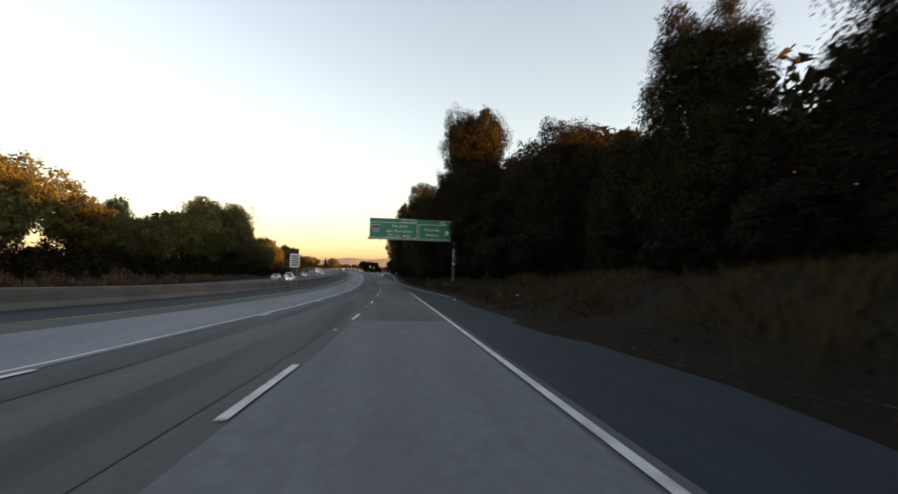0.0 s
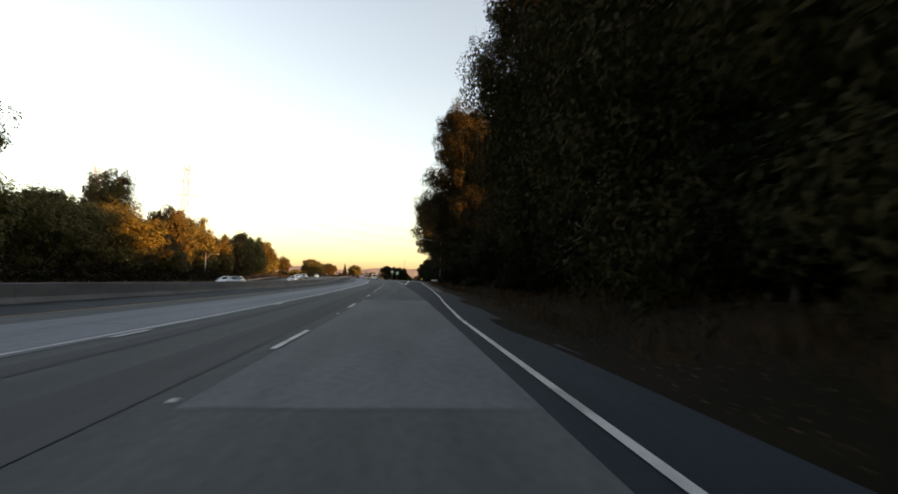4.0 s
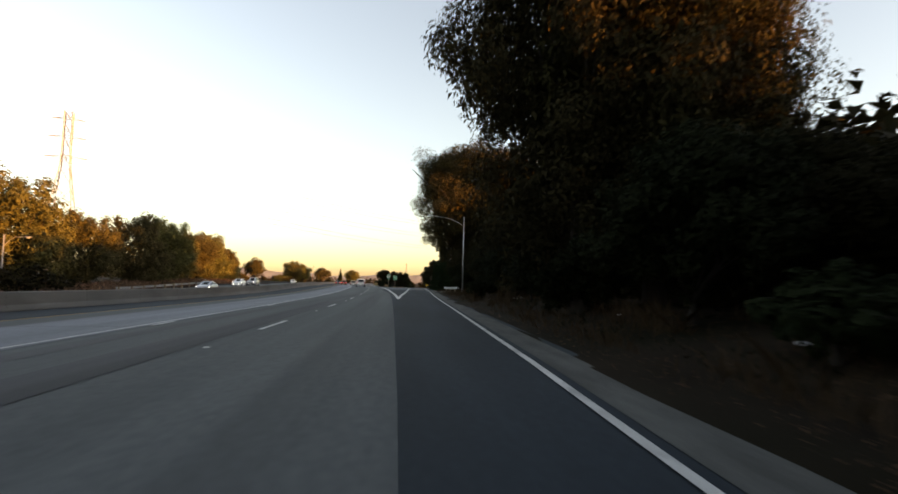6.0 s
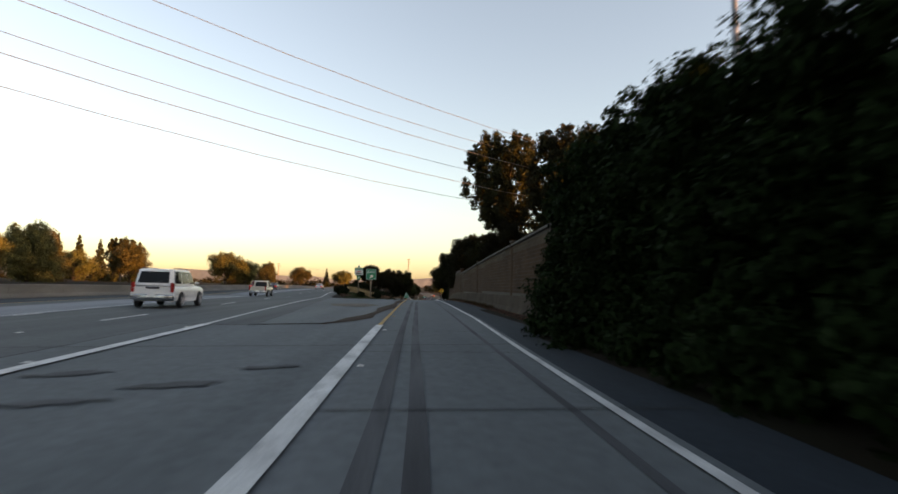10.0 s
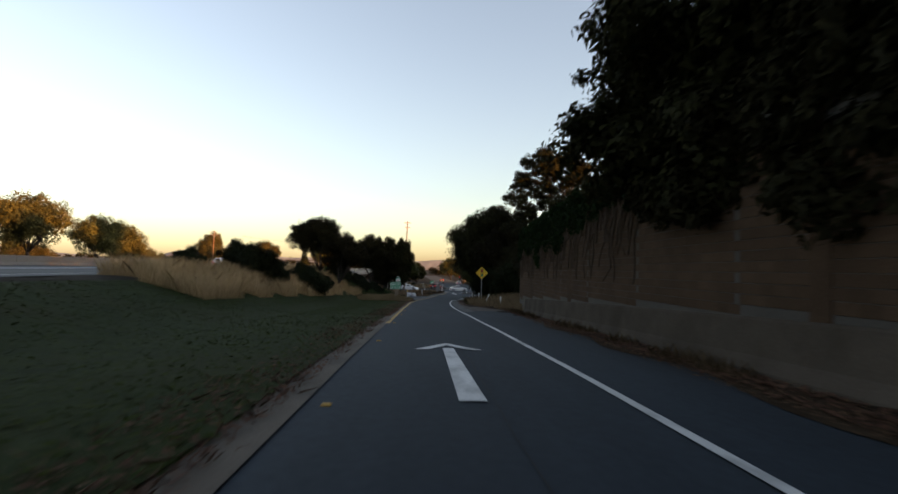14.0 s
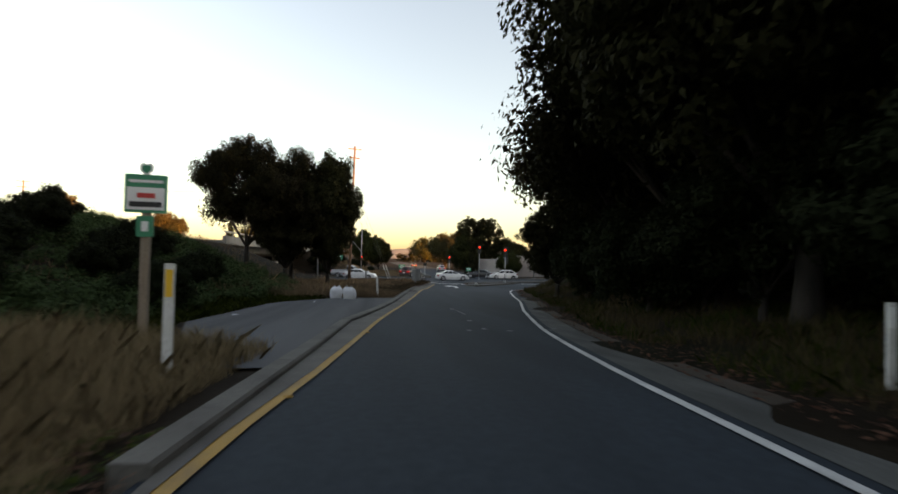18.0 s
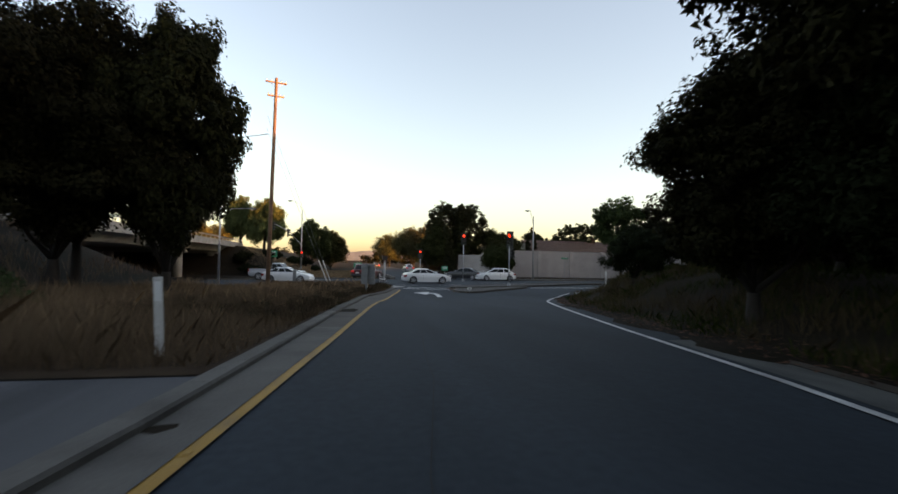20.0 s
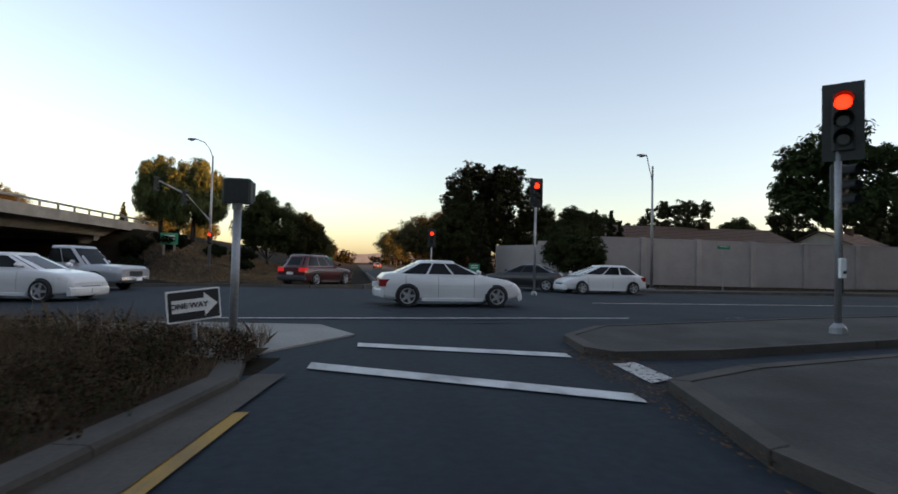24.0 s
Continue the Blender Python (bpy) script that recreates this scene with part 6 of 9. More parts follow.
# ---- overhead guide sign ----
def overhead_sign():
    root = thing("overhead_sign", pose(float(bend(83.6)), 83.6, float(dip(83.6)), 0, 0, -1.0), "green overhead freeway guide sign on a cantilever post", "road sign")
    zb = h1(8.7, 84.3) - float(dip(83.6))
    post = part("post", Geo().tube([(9.85, 1.0, zb - 0.3), (9.85, 1.0, 10.4)], [0.36, 0.30], 16), M["steel"], root, smooth=True)
    part("base_plate", Geo().box(9.4, 0.55, zb - 0.05, 10.3, 1.45, zb + 0.06, 0.01), M["steel"], post)
    part("band", Geo().tube([(9.85, 1.0, 4.0), (9.85, 1.0, 4.3)], 0.375, 16), M["sign_white"], post, "pale band with unreadable markings")
    for z in (8.2, 10.2):
        part("chord", Geo().tube([(-3.6, 0.65, z), (10.9, 0.65, z)], 0.09, 8), M["darksteel"], root)
        part("chord", Geo().tube([(-3.6, 1.35, z), (10.9, 1.35, z)], 0.09, 8), M["darksteel"], root)
    for i in range(14):
        x = -3.5 + i * 1.03
        part("truss_web", Geo().tube([(x, 0.65, 8.2), (x + 0.52, 0.65, 10.2), (x + 1.03, 0.65, 8.2)], 0.035, 5), M["darksteel"], root)
    p1 = part("sign_panel", panel(-3.96, 7.92, 3.62, 11.05, 0.05), M["sign_green"], root)
    p2 = part("sign_panel", panel(3.70, 7.88, 9.22, 11.0, 0.05), M["sign_green"], root)
    part("border", outline_band(-3.9, 7.97, 3.56, 10.42, 0.28, 0.07, -0.008, 0.0), M["sign_white"], p1)
    part("border", outline_band(3.76, 7.93, 9.16, 10.28, 0.28, 0.07, -0.008, 0.0), M["sign_white"], p2)
    part("border", outline_band(0.9, 10.48, 3.56, 11.0, 0.1, 0.05, -0.008, 0.0), M["sign_white"], p1)
    part("border", outline_band(7.25, 10.36, 9.16, 10.92, 0.1, 0.05, -0.008, 0.0), M["sign_white"], p2)
    lettering("EXIT", 0.30, 1.55, 10.74, -0.01, M["sign_white"], p1, 1.1)
    lettering("19 A", 0.42, 2.75, 10.74, -0.01, M["sign_white"], p1, 1.1)
    lettering("EXIT", 0.28, 7.75, 10.64, -0.01, M["sign_white"], p2, 1.1)
    lettering("20", 0.38, 8.65, 10.64, -0.01, M["sign_white"], p2, 1.1)
    lettering("San Jose", 0.62, 0.72, 9.88, -0.01, M["sign_white"], p1, 1.18)
    lettering("San Francisco", 0.62, 0.72, 9.06, -0.01, M["sign_white"], p1, 1.18)
    lettering("JCT 1", 0.50, -0.45, 8.34, -0.01, M["sign_white"], p1, 1.15)
    lettering("1/4", 0.40, 0.52, 8.34, -0.01, M["sign_white"], p1, 0.95)
    lettering("MILES", 0.44, 1.9, 8.34, -0.01, M["sign_white"], p1, 1.15)
    lettering("Fremont", 0.58, 5.95, 9.42, -0.01, M["sign_white"], p2, 1.2)
    lettering("Avenue", 0.58, 5.95, 8.62, -0.01, M["sign_white"], p2, 1.2)
    part("arrow", arrow_geo(8.3, 8.95, 1.0, -35), M["sign_white"], p2)
    # route shield
    sh = [(0, -0.62), (-0.34, -0.42), (-0.58, -0.05), (-0.56, 0.28), (-0.42, 0.52), (-0.2, 0.46), (0, 0.54), (0.2, 0.46), (0.42, 0.52), (0.56, 0.28), (0.58, -0.05), (0.34, -0.42)]
    s = part("route_shield", Geo().plate([(-2.95 + a * 1.16, 9.42 + b * 1.16) for a, b in sh], -0.014, -0.002), M["sign_white"], p1)
    part("shield_field", Geo().plate([(-2.95 + a * 1.05, 9.42 + b * 1.03) for a, b in sh], -0.020, -0.014), M["sign_blue"], s)
    part("shield_top", Geo().plate([(-2.95 + a * 1.04, 9.44 + b * 1.0) for a, b in sh if b > 0.2], -0.025, -0.020), M["sign_red"], s)
    lettering("280", 0.52, -2.95, 9.28, -0.03, M["sign_white"], s, 1.0)
    # lamps and walkway under the panels
    part("walkway", Geo().box(-4.2, -1.05, 7.66, 10.9, -0.35, 7.72, 0.01), M["darksteel"], root)
    part("walkway_edge", Geo().box(-4.2, -1.1, 7.62, 10.9, -1.05, 7.92), M["steel"], root)
    for x in (-3.7, -2.2, -0.4, 1.5, 3.4, 5.2, 7.0, 8.8):
        part("bracket", Geo().tube([(x, 0.6, 8.1), (x, 0.1, 7.6), (x, -1.3, 7.45)], 0.07, 6), M["darksteel"], root)
    for x in (-2.5, 1.35, 6.6):
        lamp = part("sign_lamp", Geo().box(x - 0.28, -1.3, 7.72, x + 0.28, -0.95, 8.02, 0.05), M["alu"], root, "metal sign lamp")
        part("lens", Geo().box(x - 0.22, -0.96, 7.78, x + 0.22, -0.93, 7.98), M["headlens"], lamp)
    part("end_frame", Geo().tube([(10.9, 0.65, 7.7), (10.9, 0.65, 10.5), (9.5, 0.65, 10.5)], 0.05, 6), M["steel"], root)


overhead_sign()


# ---- post signs ----
def post_sign(name, x, y, base, turn, label, posts, height, build, post_mat="post_wood", sub="road sign"):
    root = thing(name, pose(x, y, base, 0, 0, turn), label, sub)
    for px in posts:
        if post_mat == "post_wood":
            part("post", Geo().box(px - 0.07, 0.035, -0.3, px + 0.07, 0.165, height, 0.01), M[post_mat], root)
        else:
            part("post", Geo().tube([(px, 0.08, -0.3), (px, 0.08, height)], 0.035, 8), M[post_mat], root)
    build(root)
    return root


def bars(parent, rows, material, y=-0.008):
    """Lines of unreadable print as plain bars: x0, x1, z, height."""
    for x0, x1, z, h in rows:
        part("print_line", Geo().box(x0, y, z - h / 2, x1, y + 0.004, z + h / 2), material, parent)


def b_exit(root):
    p = part("sign_panel", panel(-0.62, 2.40, 0.62, 3.73, 0.06), M["sign_green"], root)
    part("border", outline_band(-0.6, 2.42, 0.6, 3.71, 0.06, 0.025, -0.006, 0), M["sign_white"], p)
    lettering("EXIT", 0.42, 0, 3.34, -0.01, M["sign_white"], p, 1.15)
    part("arrow", arrow_geo(0.05, 2.80, 0.52, -45), M["sign_white"], p)


post_sign("exit_sign", 0.72, 332.7, h1(0.72, 332.7), 2, "green exit sign with a white arrow on a timber post", (0.0,), 2.6, b_exit)


def b_adopt(w, h, z0):
    def build(root):
        p = part("sign_panel", panel(-w / 2, z0, w / 2, z0 + h, 0.03), M["sign_green"], root)
        part("field", panel(-w / 2 + 0.04, z0 + 0.05, w / 2 - 0.04, z0 + h * 0.66, 0.01, -0.006, -0.001), M["sign_white"], p, "white field with unreadable lettering")
        bars(p, ((-w * 0.40, w * 0.40, z0 + h * 0.82, h * 0.07),), M["sign_white"])
        bars(p, ((-w * 0.2, w * 0.22, z0 + h * 0.45, h * 0.13),), M["sign_red"], -0.012)
        bars(p, ((-w * 0.38, w * 0.38, z0 + h * 0.22, h * 0.14),), M["black"], -0.012)
        k = w * 0.2
        sh = [(0, -1.0), (-0.75, -0.3), (-0.8, 0.45), (-0.4, 0.75), (0, 0.6), (0.4, 0.75), (0.8, 0.45), (0.75, -0.3)]
        s = part("emblem", Geo().plate([(a * k, z0 + h + k * 0.75 + b * k) for a, b in sh], 0.0, 0.02), M["sign_white"], root, "white emblem with a green edge")
        part("emblem_field", Geo().plate([(a * k * 0.66, z0 + h + k * 0.75 + b * k * 0.66) for a, b in sh], -0.006, 0.0), M["sign_green"], s)
        q = part("small_panel", panel(-w * 0.2, z0 - h * 0.62, w * 0.2, z0 - h * 0.08, 0.02), M["sign_green"], root)
        bars(q, ((-w * 0.08, w * 0.08, z0 - h * 0.35, h * 0.26),), M["sign_white"])
    return build


post_sign("adoption_sign", -1.42, 339.5, h1(-1.42, 339.5), 2, "green and white highway adoption sign on a post", (0.0,), 3.1, b_adopt(1.16, 1.02, 3.0))
post_sign("adoption_sign", 5.52, 423.9, h1(5.52, 423.9), 8, "green and white roadside sign with an emblem on top", (0.0,), 2.8, b_adopt(0.66, 0.66, 2.42))


def b_towns(root):
    p = part("sign_panel", panel(-0.62, 1.72, 0.62, 2.50, 0.04), M["sign_green"], root)
    part("border", outline_band(-0.60, 1.74, 0.60, 2.48, 0.04, 0.02, -0.006, 0), M["sign_white"], p)
    part("border", Geo().box(-0.6, -0.006, 2.09, 0.6, 0.0, 2.11), M["sign_white"], p)
    lettering("Sunnyvale", 0.21, 0.12, 2.29, -0.01, M["sign_white"], p, 1.02)
    lettering("Los Altos", 0.21, -0.13, 1.91, -0.01, M["sign_white"], p, 1.02)
    part("arrow", arrow_geo(-0.45, 2.29, 0.2, 90), M["sign_white"], p)
    part("arrow", arrow_geo(0.46, 1.91, 0.2, -90), M["sign_white"], p)


post_sign("direction_sign", 5.5, 411.0, -3.48, 2, "green two-line town sign with arrows on a post", (0.05,), 1.8, b_towns)


def b_signal_ahead(root):
    r = 0.64
    cx, cz = 0.0, 0.44 - h1(14.47, 402.07)
    p = part("sign_panel", Geo().plate([(cx, cz - r), (cx - r, cz), (cx, cz + r), (cx + r, cz)], 0.0, 0.02), M["sign_yellow"], root)
    k = 0.57
    q = 0.545
    g = Geo()
    ring = lambda s, y: [(cx, y, cz - s), (cx - s, y, cz), (cx, y, cz + s), (cx + s, y, cz)]
    g.add(ring(k, -0.004) + ring(q, -0.004), [(i, (i + 1) % 4, 4 + (i + 1) % 4, 4 + i) for i in range(4)])
    part("border", g, M["black"], p)
    part("signal_symbol", panel(cx - 0.13, cz - 0.38, cx + 0.13, cz + 0.38, 0.04, -0.008, -0.001), M["black"], p)
    for dz, m in ((0.25, "sign_red"), (0.0, "sign_yellow"), (-0.25, "sign_green")):
        part("symbol_lamp", Geo().plate([(cx + 0.095 * math.cos(a), cz + dz + 0.095 * math.sin(a)) for a in np.linspace(0, 6.283, 17)[:-1]][::-1], -0.013, -0.008), M[m], p)


post_sign("signal_ahead_sign", 14.47, 402.07, h1(14.47, 402.07), 3, "yellow diamond sign with a traffic-signal symbol", (0.0,), 0.2 - h1(14.47, 402.07), b_signal_ahead, "steel")


def b_carpool(root):
    p = part("sign_panel", panel(-0.62, 2.6, 0.62, 4.4, 0.05), M["sign_white"], root)
    part("top_panel", panel(-0.5, 4.44, 0.5, 5.1, 0.04), M["black"], root)
    bars(p, tuple((-0.45, 0.45, 4.1 - 0.3 * i, 0.16) for i in range(5)), M["black"])


post_sign("carpool_sign", -14.8, 72.5, h1(-14.8, 72.5) + 0.2, 0, "white carpool-hours sign on the median barrier", (-0.3, 0.3), 4.9, b_carpool, "steel")


def b_back(root):
    part("sign_panel", panel(-0.52, 0.62, 0.52, 1.88, 0.03, 0.0, 0.03), M["alu"], root)
    for z in (1.0, 1.75):
        part("stiffener", Geo().box(-0.5, -0.04, z - 0.03, 0.5, 0.0, z + 0.03), M["alu"], root)
    part("post", Geo().box(-0.09, -0.14, -0.3, 0.05, -0.04, 1.88, 0.01), M["alu"], root)


post_sign("sign_seen_from_behind", 13.8, 471.67, h1(13.8, 471.67), -38, "grey metal back of a large roadside sign", (), 2.0, b_back)


def b_oneway(root):
    p = part("sign_panel", panel(-0.32, 0.52, 0.32, 0.92, 0.02, 0.0, 0.015), M["sign_white"], root)
    part("field", panel(-0.30, 0.54, 0.30, 0.90, 0.015, -0.004, 0.0), M["black"], p)
    part("arrow", Geo().plate([(-0.26, 0.64), (0.12, 0.64), (0.12, 0.57), (0.28, 0.72), (0.12, 0.87), (0.12, 0.80), (-0.26, 0.80)], -0.008, -0.004), M["sign_white"], p)
    lettering("ONE WAY", 0.098, -0.06, 0.72, -0.014, M["black"], p, 0.95)


post_sign("one_way_sign", 15.35, 479.0, h1(15.35, 479.0), 30, "black and white one-way sign low on a leaning post", (0.0,), 0.9, b_oneway, "steel").rotation_euler = (0, radians(-6), radians(30))


def b_green(w, h, z, n):
    def build(root):
        p = part("sign_panel", panel(-w / 2, z, w / 2, z + h, 0.03), M["sign_green"], root)
        bars(p, tuple((-w * 0.32, w * 0.32, z + h * (0.75 - 0.28 * i), h * 0.13) for i in range(n)), M["sign_white"])
    return build


post_sign("entrance_sign", 27.6, 517, -5.0, 4, "green freeway entrance sign on a post", (0.0,), 1.5, b_green(1.0, 0.7, 0.75, 2), "steel")
post_sign("entrance_sign", 14.6, 521, -5.0, 0, "green freeway entrance sign on posts", (-0.3, 0.3), 1.7, b_green(1.2, 0.75, 1.0, 3), "steel")
post_sign("entrance_sign", 2.3, 518, h1(2.3, 518), 0, "green route sign below the embankment", (-0.4, 0.4), 1.6, b_green(1.35, 0.95, 0.7, 2), "post_wood")
post_sign("street_name_sign", 40.4, 501.8, -4.9, 0, "green street name blade on a post", (0.0,), 2.9, b_green(0.9, 0.22, 2.6, 1), "steel")


for x, y, s in ((20.9, 473.75, -4.9),):
    def b_reflect(root):
        p = part("sign_panel", panel(-0.16, 0.12, 0.16, 0.26, 0.02), M["plastic"], root)
        part("symbol", Geo().box(-0.02, -0.006, 0.14, 0.02, 0.0, 0.24), M["alu"], p)
    post_sign("island_reflector", x, y, s, 8, "low pale reflector plate on the traffic island", (0.0,), 0.2, b_reflect, "steel")


# ---- markers, bags, rails ----
def marker_post(x, y, h, lean=0, turn=0, top=""):
    root = thing("marker_post", pose(x, y, h1(x, y), 0, lean, turn), "white roadside marker post" + (" with a yellow top" if top else " in dry grass"), "marker post", "marker posts along the ramp")
    part("shaft", Geo().loft([[(-0.06, -0.015, z), (0.06, -0.015, z), (0.06, 0.02, z), (0.02, 0.035, z), (-0.02, 0.035, z), (-0.06, 0.02, z)] for z in (-0.2, h)]), M["plastic"], root)
    part("reflector", Geo().box(-0.045, -0.022, h * 0.72, 0.045, -0.015, h * 0.95), M["sign_yellow"] if top else M["sign_white"], root, "yellow reflective band" if top else "pale reflective band")


for x, y, h, lean, top in ((14.9, 393.2, 0.95, 0, ""), (14.83, 401.7, 1.0, 22, ""), (15.3, 410.3, 1.1, 0, ""), (15.7, 419.9, 1.1, 0, ""), (6.9, 421.3, 1.5, 0, "y"), (9.6, 446.5, 1.25, -3, ""), (29.3, 470.2, 1.0, 0, "")):
    marker_post(x, y, h, lean, 0, top)


def rubble_bag(x, y, s, turn, sag):
    root = thing("sack", pose(x, y, h1(x, y) + 0.02, 0, 0, turn), "bulging white woven rubble sack standing by the kerb", "sack", "white sacks")
    rng = np.random.default_rng(int(x * 100))
    rings = []
    for k in range(10):
        u = k / 9
        w = s * (0.40 + 0.06 * math.sin(u * 3.1)) * (1.0 if u < 0.85 else 1 - (u - 0.85) * 2.2)
        rings.append([((w + rng.normal() * 0.012) * math.copysign(abs(math.cos(a)) ** 0.6, math.cos(a)) + sag * u * u, (w + rng.normal() * 0.012) * math.copysign(abs(math.sin(a)) ** 0.6, math.sin(a)), u * s * 0.92) for a in np.linspace(0, 6.283, 17)[:-1]])
    part("body", Geo().loft(rings), M["bag"], root, smooth=True)
    for a in (-0.22, 0.22):
        part("handle", Geo().tube([(a * s + sag, -0.1 * s, 0.86 * s), (a * s + sag, -0.12 * s, 1.0 * s), (a * s * 0.6 + sag, 0.1 * s, 1.02 * s), (a * s * 0.6 + sag, 0.12 * s, 0.86 * s)], 0.022, 5), M["bag"], root)


rubble_bag(7.25, 444.6, 0.74, 12, 0.05)
rubble_bag(8.05, 444.1, 0.74, -20, -0.08)


def guard_rail(pts, label, ends=True):
    root = thing("guard_rail", pose(0, 0, 0), label, "guard rail")
    prof = ((0, 0.0), (0.07, 0.05), (0.07, 0.10), (0.0, 0.155), (0.07, 0.21), (0.07, 0.26), (0, 0.31))
    for (x0, y0), (x1, y1) in zip(pts, pts[1:]):
        n = max(1, round(math.hypot(x1 - x0, y1 - y0) / 3.8))
        for i in range(n):
            rings = []
            for u in (i / n, (i + 1) / n):
                x, y = x0 + (x1 - x0) * u, y0 + (y1 - y0) * u
                z = h1(x, y) + 0.42
                rings.append([(x - a, y, z + b) for a, b in prof] + [(x - a + 0.012, y, z + b) for a, b in prof[::-1]])
            part("beam", Geo().loft(rings), M["steel"], root)
            x, y = x0 + (x1 - x0) * i / n, y0 + (y1 - y0) * i / n
            z = h1(x, y)
            part("post", Geo().box(x + 0.03, y - 0.09, z - 0.3, x + 0.22, y + 0.09, z + 0.76, 0.01), M["post_wood"], root)
    x, y = pts[0]
    z = h1(x, y) + 0.42
    part("end_piece", Geo().loft([[(x - 0.09, y - 0.3, z - 0.02), (x + 0.03, y - 0.3, z - 0.02), (x + 0.03, y - 0.3, z + 0.33), (x - 0.09, y - 0.3, z + 0.33)], [(x - 0.08, y + 0.1, z), (x + 0.02, y + 0.1, z), (x + 0.02, y + 0.1, z + 0.31), (x - 0.08, y + 0.1, z + 0.31)]]), M["steel"], root)


guard_rail([(10.6, 238.5), (10.1, 242.5), (9.85, 246.5), (9.9, 250), (9.85, 254), (10.0, 258.4)], "galvanised steel guard rail in front of the ivy")
guard_rail([(-33.5, 236), (-33.8, 250), (-35, 275)], "galvanised guard rail beyond the opposite lanes")


# ---- lamps, poles and signals ----
def street_lamp(x, y, top, hx, hz, turn, label, z=None, straight=False):
    z0 = h1(x, y) if z is None else z
    root = thing("street_lamp", pose(x, y, z0, 0, 0, turn), label, "street lamp")
    t = top - z0
    part("pole", Geo().tube([(0, 0, -0.2), (0, 0, t * 0.5), (0, 0, t)], [0.11, 0.085, 0.06], 10), M["steel"], root, smooth=True)
    part("base_plate", Geo().box(-0.2, -0.2, -0.02, 0.2, 0.2, 0.05, 0.01), M["steel"], root)
    dz = hz - z0 - t
    if straight:
        arm = [(0, 0, t - 1.4), (hx * 0.35, 0, t - 0.45), (hx * 0.9, 0, hz - z0)]
    else:
        arm = [(0, 0, t - 1.3 if dz < 1 else t - 0.1), (hx * 0.18, 0, t - 0.75 if dz < 1 else t + dz * 0.4), (hx * 0.45, 0, t - 0.25 if dz < 1 else t + dz * 0.8), (hx * 0.9, 0, hz - z0)]
    a = part("arm", Geo().tube(arm, 0.035, 6), M["steel"], root)
    s = 1 if hx > 0 else -1
    hd = Geo().loft([[(hx * 0.86 + s * q, math.cos(b) * w, hz - z0 + math.sin(b) * w * 0.5) for b in np.linspace(0, 6.283, 11)[:-1]] for q, w in ((0, 0.05), (0.12, 0.13), (0.45, 0.17), (0.68, 0.13), (0.76, 0.03))])
    h = part("lamp_head", hd, M["alu"], root, smooth=True)
    part("lens", Geo().loft([[(hx * 0.86 + s * (0.42 + math.cos(b) * w), math.sin(b) * w * 0.6, zz) for b in np.linspace(0, 6.283, 11)[:-1]] for w, zz in ((0.2, hz - z0 - 0.05), (0.12, hz - z0 - 0.13))]), M["headlens"], h)
    return root


street_lamp(10.35, 234.4, 10.35, -4.9, 10.35, 0, "tall steel street lamp with a curved arm over the exit lane", straight=False)
street_lamp(12.8, 277.0, 9.9, -6.0, 11.35, 0, "street lamp with a long raised arm behind the ivy")
street_lamp(6.7, 513.0, 3.9, -1.6, 5.2, -20, "signal pole lamp with an upswept arm across the street")
street_lamp(37.2, 504.8, 3.4, -0.5, 4.1, 0, "tall thin street lamp by the pale wall")
street_lamp(1.6, 487.5, 1.95, 2.6, 1.6, 10, "steel street lamp beside the overpass", straight=True)
street_lamp(-38, 222.5, 5.2, 2.2, 5.0, 0, "thin lamp pole beyond the opposite lanes")


def signal_head(parent, x, y, z, turn, lit, plate=True, s=1.0):
    c = pose(x, y, z, 0, 0, turn)
    h = part("signal_head", Geo().box(-0.17 * s, -0.02, -0.52 * s, 0.17 * s, 0.18, 0.52 * s, 0.03), M["darksteel"], parent, at=c)
    if plate:
        part("backplate", Geo().box(-0.31 * s, 0.03, -0.70 * s, 0.31 * s, 0.045, 0.70 * s), M["darksteel"], h)
    for k, dz in enumerate((0.335, 0.0, -0.335)):
        m = M["signal_red"] if (k == 0 and lit) else M["signal_off"]
        lens = Geo().loft([[(0.135 * s * math.cos(a) * w, -0.03 - d, dz * s + 0.135 * s * math.sin(a) * w) for a in np.linspace(0, 6.283, 17)[:-1]] for w, d in ((1, 0), (0.7, 0.015))])
        part("lens", lens, m, h, "lit red lens" if (k == 0 and lit) else "dark unlit lens")
        hood = Geo()
        n = 13
        an = np.linspace(-0.35, math.pi + 0.35, n)
        ring = lambda r, d: [(r * s * math.cos(a), d, dz * s + r * s * math.sin(a)) for a in an]
        hood.add(ring(0.155, -0.02) + ring(0.155, -0.24), [(i, i + 1, n + i + 1, n + i) for i in range(n - 1)])
        hood.add(ring(0.147, -0.02) + ring(0.147, -0.24), [(n + i, n + i + 1, i + 1, i) for i in range(n - 1)])
        part("hood", hood, M["darksteel"], h)
    return h


